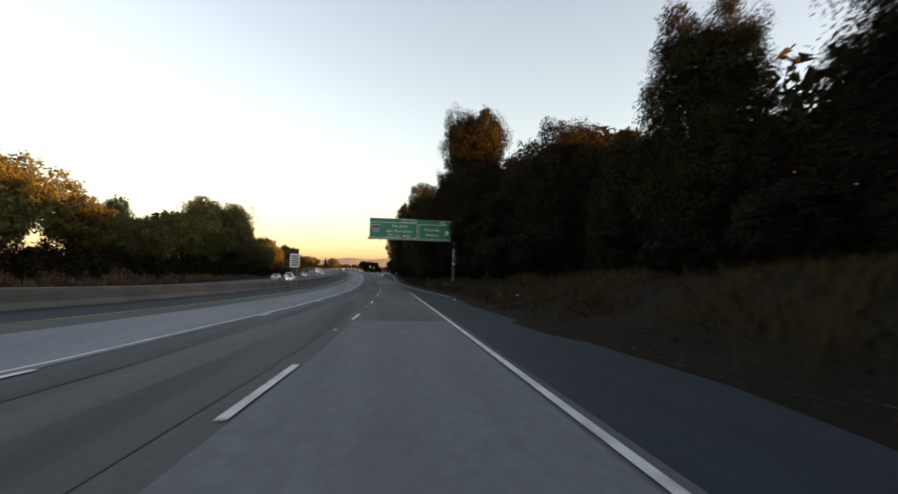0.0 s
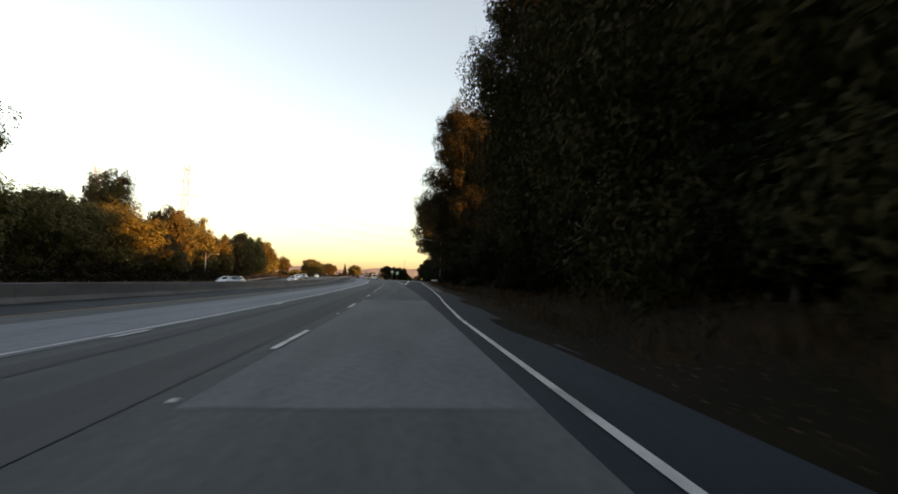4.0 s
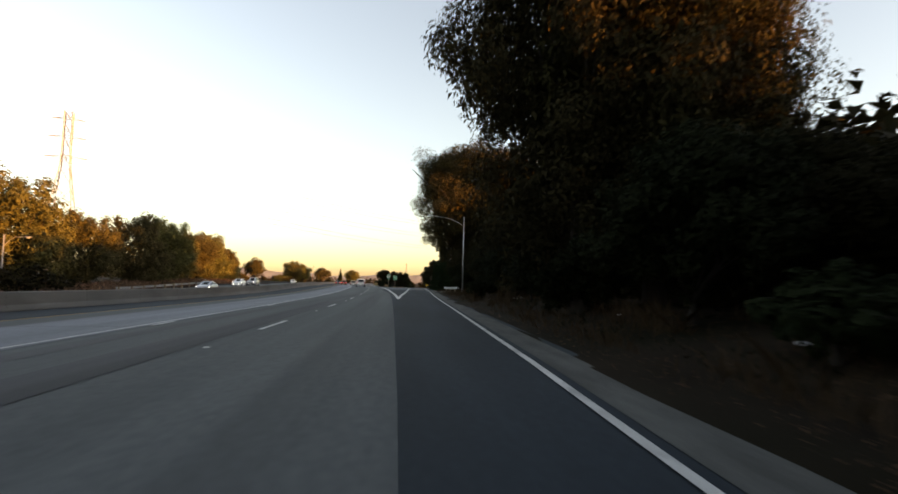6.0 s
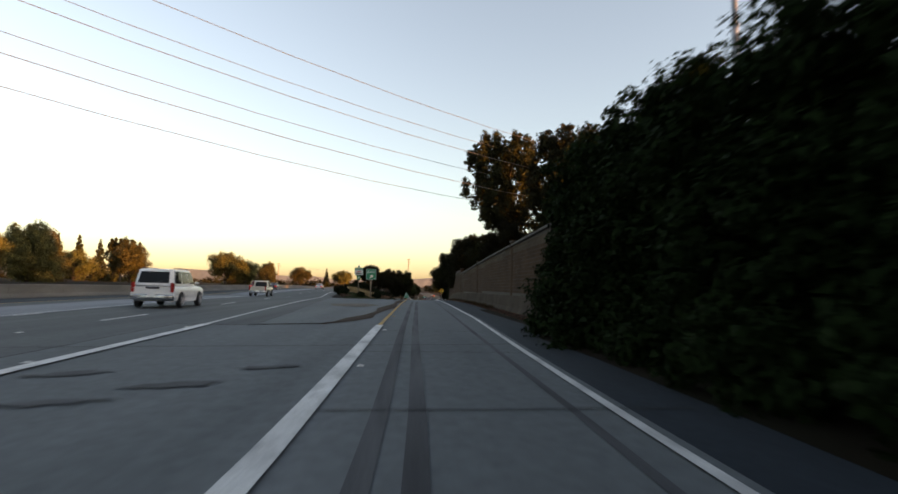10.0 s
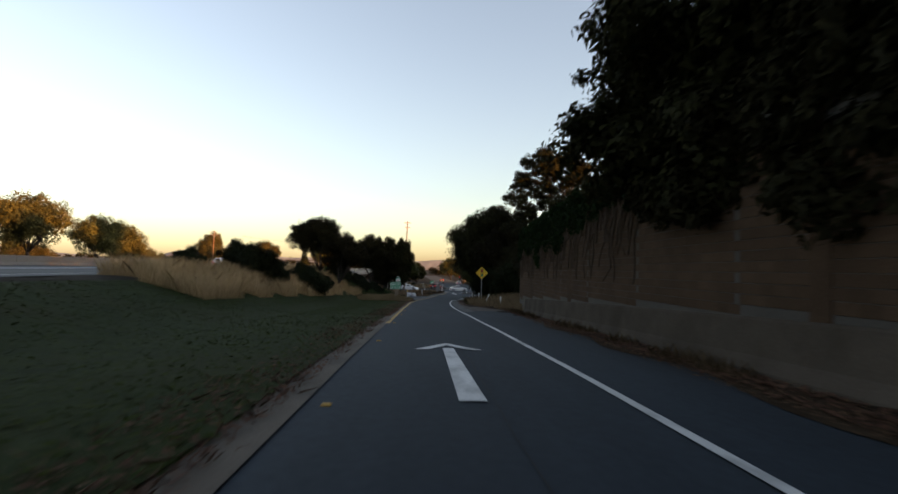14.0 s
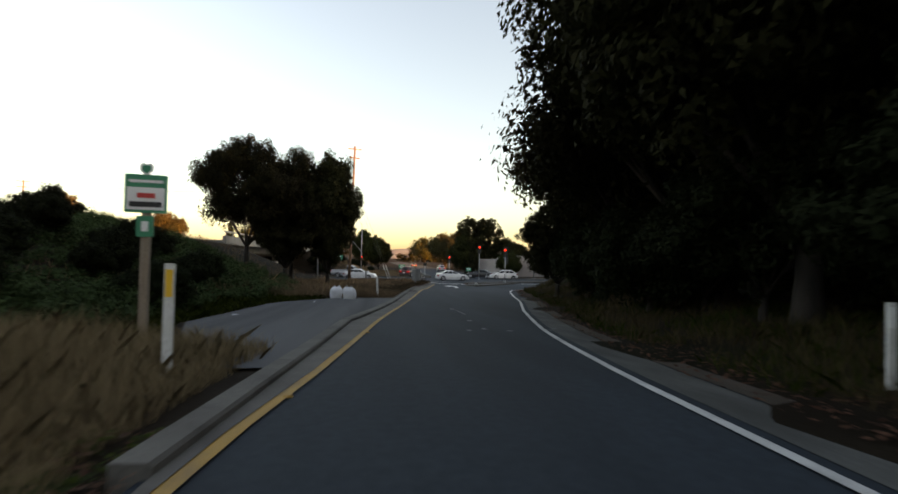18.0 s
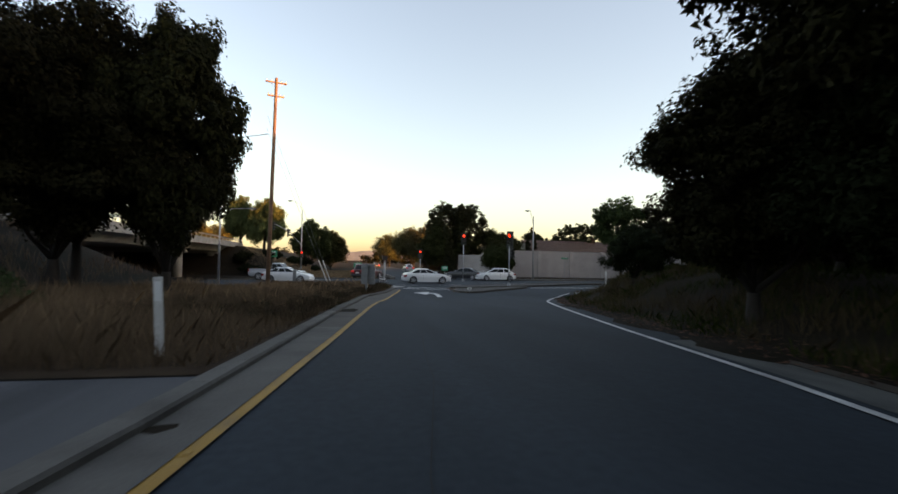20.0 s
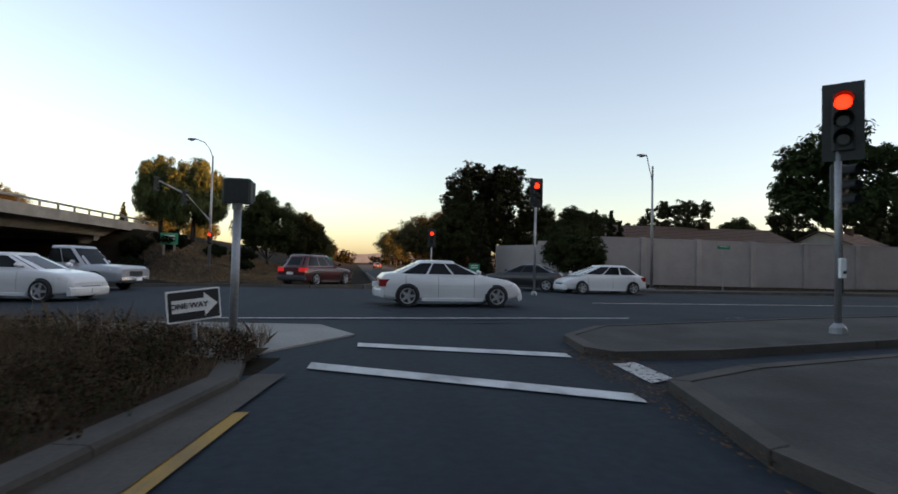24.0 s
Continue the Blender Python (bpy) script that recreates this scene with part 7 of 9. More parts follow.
def post_signal(x, y, top, turn, label, lit=True, base=None, s=1.0, button=False):
    z0 = h1(x, y) if base is None else base
    root = thing("traffic_signal", pose(x, y, z0), label, "traffic signal")
    t = top - z0
    part("pole", Geo().tube([(0, 0.1, -0.2), (0, 0.1, t - 0.5)], 0.055, 10), M["steel"], root, smooth=True)
    part("base_cover", Geo().tube([(0, 0.1, 0), (0, 0.1, 0.12), (0, 0.1, 0.2)], [0.14, 0.13, 0.07], 10), M["steel"], root)
    signal_head(root, 0, 0, t - 0.62 * s, turn, lit, True, s)
    if button:
        b = part("push_button", Geo().box(-0.06, -0.02, 1.0, 0.06, 0.06, 1.35, 0.015), M["sign_white"], root, "white push-button plate")
        part("button", Geo().tube([(0, -0.02, 1.1), (0, -0.04, 1.1)], 0.03, 8), M["black"], b)
        signal_head(root, 0.28, 0.25, t - 1.75, turn + 60, False, False, 0.8)
    return root


post_signal(25.75, 479.75, -0.36, -45, "red traffic signal on a steel pole on the traffic island", True, h1(25.75, 479.75) + 0.1, 1.0, True)
post_signal(25.3, 494.6, 0.25, -4, "red traffic signal on a pole across the street", True, -5.0, 0.95)
post_signal(22.4, 507.5, -1.35, -2, "red traffic signal on a short pole beside the far road", True, -5.0, 0.9)


def mast_signals():
    root = thing("mast_arm_signal", pose(6.7, 513.0, 0), "unlit signals seen side-on along a mast arm", "traffic signal")
    part("mast_arm", Geo().tube([(0, -0.1, -0.9), (-1.6, -0.2, 0.9), (-3.6, -0.3, 1.9)], [0.09, 0.07, 0.05], 8), M["steel"], root)
    signal_head(root, -3.6, -0.3, 1.6, 80, False, False)
    signal_head(root, -1.7, -0.3, 0.7, 80, False, False)
    signal_head(root, 0.1, -0.4, -2.2, -6, True, False, 0.85)
    root = thing("mast_arm_signal", pose(47.0, 480.4, h1(47.0, 480.4)), "curved mast arm that carries an unlit signal and lamp", "traffic signal")
    z = -h1(47.0, 480.4)
    part("pole", Geo().tube([(0, 0, -0.2), (0, 0, z + 10.2)], [0.14, 0.09], 10), M["steel"], root, smooth=True)
    part("mast_arm", Geo().tube([(0, 0, z + 2.6), (-0.5, 1.25, z + 3.45), (-1.0, 2.5, z + 4.1), (-1.5, 3.7, z + 4.3), (-2.0, 4.9, z + 4.15)], [0.08, 0.075, 0.07, 0.06, 0.05], 8), M["steel"], root, smooth=True)
    signal_head(root, -2.0, 4.9, z + 3.5, 90, False, False, 0.9)
    part("lamp_arm", Geo().tube([(0, 0, z + 9.6), (-1.2, 0, z + 10.2), (-3.4, 0, z + 10.25)], 0.045, 6), M["steel"], root)
    part("lamp_head", Geo().loft([[(-3.3 - q, math.cos(b) * w, z + 10.22 + math.sin(b) * w * 0.5) for b in np.linspace(0, 6.283, 9)[:-1]] for q, w in ((0, 0.05), (0.15, 0.14), (0.5, 0.14), (0.65, 0.03))]), M["alu"], root)


mast_signals()


def ped_signal():
    root = thing("pedestrian_signal", pose(15.52, 480.1, h1(15.52, 480.1)), "dark pedestrian signal box on a steel pole, seen from behind", "pedestrian signal")
    t = -2.5 - h1(15.52, 480.1)
    part("pole", Geo().tube([(0, 0, -0.2), (0, 0, t - 0.4)], 0.06, 10), M["steel"], root, smooth=True)
    part("housing", Geo().box(-0.2, -0.14, t - 0.36, 0.2, 0.14, t, 0.03), M["darksteel"], root)
    part("visor", Geo().box(-0.2, 0.14, t - 0.3, 0.2, 0.28, t - 0.02), M["darksteel"], root)
    part("clamp", Geo().tube([(0, 0, t - 0.46), (0, 0, t - 0.36)], 0.08, 8), M["steel"], root)


ped_signal()


def utility_pole(x, y, top, label, arms, z=None, r=0.17):
    z0 = h1(x, y) if z is None else z
    root = thing("utility_pole", pose(x, y, z0, 1.0, 0.8, 15), label, "utility pole")
    t = top - z0
    part("pole", Geo().tube([(0, 0, -0.3), (0, 0, t * 0.5), (0, 0, t)], [r, r * 0.85, r * 0.65], 10), M["wood"], root, smooth=True)
    for dz, w in arms:
        arm = part("cross_arm", Geo().box(-w, -0.06, t - dz - 0.06, w, 0.06, t - dz + 0.06, 0.01), M["wood"], root)
        for q in (-0.9, -0.45, 0.45, 0.9):
            part("insulator", Geo().tube([(q * w, 0, t - dz + 0.06), (q * w, 0, t - dz + 0.16), (q * w, 0, t - dz + 0.22)], [0.03, 0.06, 0.03], 7), M["sign_white"], arm)
        part("brace", Geo().tube([(-w * 0.6, -0.07, t - dz - 0.05), (0, -0.12, t - dz - 0.6), (w * 0.6, -0.07, t - dz - 0.05)], 0.02, 5), M["steel"], root)
    return root


utility_pole(5.9, 486.2, 12.96, "tall brown timber utility pole with cross-arms", ((0.4, 0.9), (1.6, 0.7)), -5.1, 0.19)
utility_pole(-55, 520, 10.8, "far timber utility pole with a cross-arm", ((0.3, 1.1), (1.3, 1.1)))


def wire(name, pts, r, label, sag=0.0):
    a, b = Vector(pts[0]), Vector(pts[1])
    q = [a.lerp(b, k / 16) - Vector((0, 0, sag * 4 * (k / 16) * (1 - k / 16))) for k in range(17)]
    ob = part(name, Geo().tube(q, r, 5), M["wire"])
    return tagged(ob, label, "cable", "overhead lines")


wire("guy_wire", ((5.6, 485.4, 9.5), (11.47, 481.7, -5.0)), 0.012, "thin steel guy wire from the utility pole")
wire("guy_wire", ((5.6, 485.4, 8.3), (11.2, 481.8, -5.0)), 0.012, "thin steel guy wire from the utility pole")
for q in (0,):
    t = thing("guy_guard", pose(0, 0, 0), "pale plastic guards on the guy wires", "guy wire guard")
    for a, b in (((11.47, 481.7, -5.05), (10.66, 482.21, -2.95)), ((11.2, 481.8, -5.05), (10.3, 482.38, -2.9))):
        part("guard", Geo().tube([a, b], 0.035, 6), M["plastic"], t)
wire("service_cable", ((5.7, 486.0, 8.0), (-40, 500, 8.5)), 0.03, "black service cable from the utility pole", 1.5)
tg = thing("utility_cabinet", pose(8.14, 486.2, h1(8.14, 486.2)), "pale metal cabinet post by the pole", "cabinet")
part("body", Geo().box(-0.14, -0.12, -0.1, 0.14, 0.12, 1.2, 0.02), M["alu"], tg)
part("lid", Geo().box(-0.16, -0.14, 1.2, 0.16, 0.14, 1.28, 0.02), M["alu"], tg)


def pylon(x, y, top, w):
    z0 = h1(x, y)
    root = thing("lattice_pylon", pose(x, y, z0, 0, 0, 20), "tall steel lattice power pylon", "pylon")
    t = top - z0
    lv = [0, 0.16, 0.30, 0.43, 0.55, 0.66, 0.76, 0.85, 0.93, 1.0]
    ww = lambda u: w * (1 - 0.80 * min(1, u / 0.7))
    cs = ((-1, -1), (1, -1), (1, 1), (-1, 1))
    for a, b in cs:
        part("leg", Geo().tube([(a * ww(u), b * ww(u), u * t) for u in lv], 0.10, 4), M["steel"], root)
    for u0, u1 in zip(lv, lv[1:]):
        for k in range(4):
            (a, b), (c, d) = cs[k], cs[(k + 1) % 4]
            g = Geo()
            g.tube([(a * ww(u0), b * ww(u0), u0 * t), (c * ww(u1), d * ww(u1), u1 * t)], 0.055, 4)
            g.tube([(c * ww(u0), d * ww(u0), u0 * t), (a * ww(u1), b * ww(u1), u1 * t)], 0.055, 4)
            part("brace", g, M["steel"], root)
    for u, l in ((0.72, 3.4), (0.84, 3.0), (0.95, 2.6)):
        part("cross_arm", Geo().tube([(-l, 0, u * t), (0, 0, u * t + 0.5), (l, 0, u * t)], 0.09, 4).tube([(-l, 0, u * t), (l, 0, u * t)], 0.07, 4), M["steel"], root)


pylon(-60, 267.5, 31.5, 3.2)
pylon(-88, 275, 31.5, 3.2)
pylon(84, 379, 31.5, 3.2)
for dx, z in ((-3.4, 21.3), (3.4, 21.3), (-3.0, 24.8), (3.0, 24.8), (-2.6, 28.3), (2.6, 28.3)):
    wire("power_line", ((-60 - dx * 0.6, 267.5 + dx * 0.8, z), (84 - dx * 0.6, 379 + dx * 0.8, z)), 0.028, "long power line high over the road", 9.3)

# ---- vehicles ----
def wheel(parent, x, y, r, w, side):
    c = thing("wheel", pose(x, y, r), "", "")
    for k in ("label", "category"):
        if k in c:
            del c[k]
    c.parent = parent
    ty = Geo()
    rings = []
    for dx, rr in ((-w / 2, r * 0.72), (-w / 2, r * 0.93), (-w / 2 + 0.03, r), (w / 2 - 0.03, r), (w / 2, r * 0.93), (w / 2, r * 0.72)):
        rings.append([(dx, rr * math.cos(a), rr * math.sin(a)) for a in np.linspace(0, 6.2832, 25)[:-1]])
    part("tyre", ty.loft(rings, caps=False), M["tyre"], c)
    rim = Geo()
    o = side * (w / 2 + 0.002)
    rim.loft([[(o - side * 0.05, r * 0.72 * math.cos(a), r * 0.72 * math.sin(a)) for a in np.linspace(0, 6.2832, 25)[:-1]], [(o, r * 0.70 * math.cos(a), r * 0.70 * math.sin(a)) for a in np.linspace(0, 6.2832, 25)[:-1]],
              [(o - side * 0.04, r * 0.60 * math.cos(a), r * 0.60 * math.sin(a)) for a in np.linspace(0, 6.2832, 25)[:-1]]], caps=False)
    for k in range(5):
        a = k * 1.2566
        d = (math.cos(a), math.sin(a))
        n = (-d[1], d[0])
        rim.add([(o, d[0] * r * u + n[0] * q, d[1] * r * u + n[1] * q) for u, q in ((0.1, -0.05), (0.66, -0.035), (0.66, 0.035), (0.1, 0.05))], [(0, 1, 2, 3), (3, 2, 1, 0)])
    rim.loft([[(o + side * d, rr * math.cos(a), rr * math.sin(a)) for a in np.linspace(0, 6.2832, 13)[:-1]] for d, rr in ((-0.03, r * 0.16), (0.01, r * 0.14), (0.015, 0.01))])
    part("rim", rim, M["rim"], c)
    # A dark disc takes the place of the shaded gap between the spokes.
    part("wheel_inside", Geo().loft([[(o - side * (0.035 + d), r * 0.66 * math.cos(a), r * 0.66 * math.sin(a)) for a in np.linspace(0, 6.2832, 25)[:-1]] for d in (0, 0.01)]), M["trim"], c, "dark disc in place of the shaded gap behind the spokes")
    return c


PROFILE = ((0.80, 0.0), (0.93, 0.03), (0.975, 0.12), (0.99, 0.28), (1.0, 0.46), (0.998, 0.60), (0.985, 0.72), (0.965, 0.83), (0.93, 0.92), (0.86, 0.975), (0.62, 1.0), (0.30, 1.012))


def make_car(name, label, L, W, belt, body, roof, paint_mat, wheel_r, axles, cabin, clear=0.28, roof_w=0.80, tail_lit=False, head_lit=False, bed=None, tall_tail=False, at=None, group="", bumper="trim", rails=False, square=5.0):
    """A car facing +y. body: (y share, top height, width share, lift) of the lower shell; cabin: y shares of the rear base, rear top, front top, front base."""
    root = thing(name, at, label, "car" if name != "pickup_truck" else "pickup truck", group)
    y_of = lambda u: -L / 2 + u * L
    hw = W / 2
    cols = np.array(body).T
    fine = np.linspace(0, 1, 61)
    soft = lambda v: np.convolve(np.pad(np.interp(fine, cols[0], v), 1, mode="edge"), [0.25, 0.5, 0.25], "valid")
    tops, wids, lifts = soft(cols[1]), soft(cols[2]), soft(cols[3])

    def shell(u, wf, zf, out=0.0):
        """A point on the lower shell: share of length, of width and of height."""
        w, z1, z0 = (float(np.interp(u, fine, q)) for q in (wids, tops, lifts))
        z0 += clear
        return (hw * w * wf + out, y_of(u), z0 + (z1 - z0) * zf)

    rings = []
    for u in sorted(set(np.round(np.linspace(0, 1, 31), 4)) | {0.008, 0.992}):
        half = [shell(u, p, q) for p, q in PROFILE]
        rings.append(half + [(-x, y, z) for x, y, z in reversed(half)])
    part("body", Geo().loft(rings), paint_mat, root)
    rb, rt, ft, fb = (y_of(c) for c in cabin)
    wb, wt = hw * 0.925, hw * roof_w
    zb = belt - 0.04

    def glasshouse(a, k, out=0.0):
        """A point on the cabin: angle round it and height share, rounded in plan and over the roof."""
        ks = k - 0.10 * k * (1 - k)
        y0, y1 = rb + (rt - rb) * k, fb + (ft - fb) * k
        w = wb + (wt - wb) * ks
        c, sn = math.cos(a), math.sin(a)
        q = (abs(c) ** square + abs(sn) ** square) ** (-1 / square)
        ex = 1 + out / w
        ey = 1 + out / max(0.3, (y1 - y0) / 2)
        z = zb + (roof - 0.075 - zb) * k
        return (w * c * q * ex, (y0 + y1) / 2 + (y1 - y0) / 2 * sn * q * ey, z)

    an = np.linspace(0, 2 * math.pi, 49)[:-1]
    rings = [[glasshouse(t, k) for t in an] for k in (0, 0.25, 0.5, 0.75, 1.0)]
    top = rings[-1]
    ym = sum(q[1] for q in top) / len(top)
    for sc, dz in ((0.975, 0.025), (0.93, 0.045), (0.83, 0.062), (0.6, 0.072), (0.2, 0.075)):
        rings.append([(x * sc, ym + (y - ym) * (1 - (1 - sc) * 0.8), roof - 0.075 + dz) for x, y, z in top])
    part("cabin", Geo().loft(rings), paint_mat, root)

    def angle_at(u, side):
        """Angle on the cabin where its flank stands at a share u of its length, rear to front."""
        t = max(-1, min(1, 2 * u - 1)) * 0.985
        best = min(np.linspace(-1.45, 1.45, 233), key=lambda p: abs(math.sin(p) * (abs(math.cos(p)) ** square + abs(math.sin(p)) ** square) ** (-1 / square) - t))
        return best if side > 0 else math.pi - best

    def pane(nm, a0, a1, k0, k1, taper=(0.0, 0.0)):
        nu, nk = 6, 4
        vs = []
        for o in (0.007, -0.004):
            for j in range(nk):
                k = k0 + (k1 - k0) * j / (nk - 1)
                for i in range(nu):
                    e0, e1 = a0 + taper[0] * (k - k0), a1 + taper[1] * (k - k0)
                    vs.append(glasshouse(e0 + (e1 - e0) * i / (nu - 1), k, o))
        fs = [(j * nu + i, j * nu + i + 1, (j + 1) * nu + i + 1, (j + 1) * nu + i) for j in range(nk - 1) for i in range(nu - 1)]
        part(nm, Geo().add(vs, fs), M["glass"], root)

    lo, hi = 0.14, 0.93
    n = 3 if (fb - rb) > 2.9 else 2
    for s in (-1, 1):
        cuts = np.linspace(0.07, 0.93, n + 1)
        for i in range(n):
            pane("side_window", angle_at(cuts[i] + 0.012, s), angle_at(cuts[i + 1] - 0.012, s), lo, hi)
        mirror = Geo()
        mx, my, mz = s * (hw + 0.04), fb - 0.40, belt + 0.10
        mirror.loft([[(mx + 0.115 * sc * math.cos(t), my + dy, mz + 0.075 * sc * math.sin(t)) for t in np.linspace(0, 6.2832, 13)[:-1]] for dy, sc in ((-0.05, 0.96), (-0.02, 1.0), (0.04, 0.85), (0.08, 0.45))])
        part("side_mirror", mirror, paint_mat, root)
        for i in range(min(n, 2)):
            u = 0.5 + ((rb + (fb - rb) * (0.20 + 0.36 * i)) / L)
            x, y, z = shell(u, 0.965, 0.83)
            part("door_handle", Geo().box(s * x - 0.03, y, z - 0.03, s * x + 0.03, y + 0.18, z + 0.005, 0.01), paint_mat, root)
        seams = [0.5 + (rb + (fb - rb) * q) / L for q in ((0.16, 0.48, 0.84) if n > 1 else (0.2, 0.8))]
        for u in seams:
            line = Geo()
            vs = []
            for p, q in PROFILE[2:9]:
                x, y, z = shell(u, p, q, 0.0025)
                vs += [(s * x, y - 0.005, z), (s * x, y + 0.005, z)]
            line.add(vs, [(2 * i, 2 * i + 1, 2 * i + 3, 2 * i + 2) for i in range(6)])
            part("door_seam", line, M["trim"], root)
        sx = shell(0.5, 0.96, 0.1)[0]
        part("sill", Geo().box(s * sx - 0.04, y_of(axles[0]) + wheel_r * 1.3, clear - 0.02, s * sx + 0.04, y_of(axles[1]) - wheel_r * 1.3, clear + 0.08, 0.015), M["trim"] if bumper == "trim" else paint_mat, root)
        for u in axles:
            # Dark disc laid on the body for the wheel well's shade, wider with trim.
            arch = Geo()
            t = np.linspace(-0.30, math.pi + 0.30, 21)
            o = s * (shell(u, 1.0, 0.46)[0] + 0.004)
            ro = wheel_r * (1.20 if bumper == "trim" else 1.12)
            vs = [(o, y_of(u) + ro * math.cos(a), wheel_r + ro * math.sin(a)) for a in t] + [(o, y_of(u), wheel_r)]
            arch.add(vs, [(i, i + 1, 21) for i in range(20)])
            part("wheel_arch", arch, M["trim"], root)
            wheel(root, o - s * 0.045, y_of(u), wheel_r, 0.21, s)
    for nm, c in (("windscreen", math.pi / 2), ("rear_window", -math.pi / 2)):
        d = 0.70 if nm == "windscreen" else 0.66
        pane(nm, c - d, c + d, 0.05 if nm == "windscreen" else 0.16, 0.95 if nm == "windscreen" else 0.9)
    # ends
    ztail, zfront = body[0][1], body[-1][1]
    bump_mat = M[bumper] if bumper != "paint" else paint_mat
    def bumper_bar(nm, y, d, z0, z1, wf):
        bar = Geo()
        zc, hz = (z0 + z1) / 2, (z1 - z0) / 2
        rr = []
        for i in range(13):
            v = -1 + i / 6
            yy = y + d * (0.10 - 0.16 * abs(v) ** 3.5)
            rr.append([(hw * wf * v, yy + d * 0.06 * math.cos(t), zc + hz * math.copysign(abs(math.sin(t)) ** 0.6, math.sin(t))) for t in np.linspace(0, 6.2832, 13)[:-1]])
        part(nm, bar.loft(rr), bump_mat, root)
    bumper_bar("rear_bumper", -L / 2, -1, clear + 0.08, clear + 0.34, 0.95)
    bumper_bar("front_bumper", L / 2 - 0.02, 1, clear + 0.0, clear + 0.26, 0.90)
    part("grille", Geo().box(-hw * 0.42, L / 2 - 0.04, clear + 0.27, hw * 0.42, L / 2 + 0.02, zfront - 0.07, 0.012), M["trim"], root)
    zp = clear + 0.38 if not tall_tail else clear + 0.22
    part("number_plate", Geo().box(-0.16, -L / 2 - 0.17, zp, 0.16, -L / 2 - 0.02, zp + 0.14), M["sign_white"], root, "pale number plate with plain bars")
    part("front_plate", Geo().box(-0.16, L / 2, clear + 0.08, 0.16, L / 2 + 0.165, clear + 0.21), M["sign_white"], root, "pale number plate with plain bars")
    for s in (-1, 1):
        z0, z1, w = (belt - 0.36, belt + 0.10, 0.13) if tall_tail else (ztail - 0.20, ztail + 0.02, 0.36)
        lamp = Geo()
        wrap = 0.16 if tall_tail else 0.30
        def around(q, z):
            u = 0.004 + max(0.0, q - w) / L
            x = min(shell(u, 1.0, 0.6)[0], hw * 0.93 - w + min(q, w)) if q > w else hw * wids[0] * 0.985 - w + q
            return (s * (x + 0.012), y_of(0) - 0.018 + max(0.0, q - w), z)
        qs = list(np.linspace(0, w, 3)) + list(np.linspace(w + 0.03, w + wrap, 3))
        vs = [around(q, z) for q in qs for z in (z0, (z0 + z1) / 2, z1)]
        vs += [(x * 0.96, y + 0.05, z) for x, y, z in vs]
        fs = [(3 * i + j, 3 * i + j + 1, 3 * i + j + 4, 3 * i + j + 3) for i in range(5) for j in range(2)]
        fs += [(18 + 3 * i + j, 18 + 3 * i + j + 3, 18 + 3 * i + j + 4, 18 + 3 * i + j + 1) for i in range(5) for j in range(2)]
        fs += [(3 * i + j, 3 * i + 3 + j, 21 + 3 * i + j, 18 + 3 * i + j) for i in range(5) for j in (0, 2)] + [(j, j + 1, 19 + j, 18 + j) for j in (0, 1)]
        part("tail_lamp", lamp.add(vs, fs), M["tail_on"] if tail_lit else M["tail"], root, "glowing red tail lamp" if tail_lit else "red tail lamp")
        eye = Geo()
        rr = []
        for i in range(7):
            v = i / 6
            u = 0.998 - 0.085 * v ** 1.6
            x, y, z = shell(u, 0.62 + 0.36 * v, 0.72 + 0.06 * v, 0.012)
            hh = (0.085 - 0.03 * abs(v - 0.4)) * (1 if v < 0.95 else 0.4)
            rr.append([(s * (x - 0.05), y - 0.05, z + hh), (s * x, y + 0.018, z + hh * 0.7), (s * x, y + 0.022, z - hh * 0.8), (s * (x - 0.05), y - 0.05, z - hh)])
        part("head_lamp", eye.loft(rr), M["head_on"] if head_lit else M["headlens"], root, "lit head lamp" if head_lit else "clear head lamp")
        if rails:
            part("roof_rail", Geo().tube([(s * wt * 0.85, rt + 0.3, roof - 0.03), (s * wt * 0.85, rt + 0.4, roof + 0.045), (s * wt * 0.85, ft - 0.5, roof + 0.045), (s * wt * 0.85, ft - 0.4, roof - 0.03)], 0.02, 6), M["trim"], root)
    if tall_tail and not bed:
        part("rear_wiper", Geo().tube([(0.02, -L / 2 - 0.02, belt + 0.10), (0.42, -L / 2 + 0.01, belt + 0.18)], 0.012, 5), M["trim"], root)
        part("tailgate_handle", Geo().box(-0.30, -L / 2 - 0.03, belt - 0.20, 0.30, -L / 2 + 0.02, belt - 0.10, 0.01), M["trim"], root)
    if bed:
        b0, b1, zt = y_of(bed[0]), y_of(bed[1]), bed[2]
        part("cargo_bed", Geo().box(-hw * 0.80, b0, zt + 0.016, hw * 0.80, b1, zt + 0.024), M["trim"], root, "dark open cargo bed")
        for s in (-1, 1):
            part("bed_side", Geo().box(min(s * hw * 0.80, s * hw * 0.95), b0 - 0.05, zt - 0.06, max(s * hw * 0.80, s * hw * 0.95), b1, zt + 0.12, 0.02), paint_mat, root)
        part("tailgate", Geo().box(-hw * 0.78, b0 - 0.13, zt - 0.42, hw * 0.78, b0 - 0.02, zt + 0.12, 0.02), paint_mat, root)
    return root


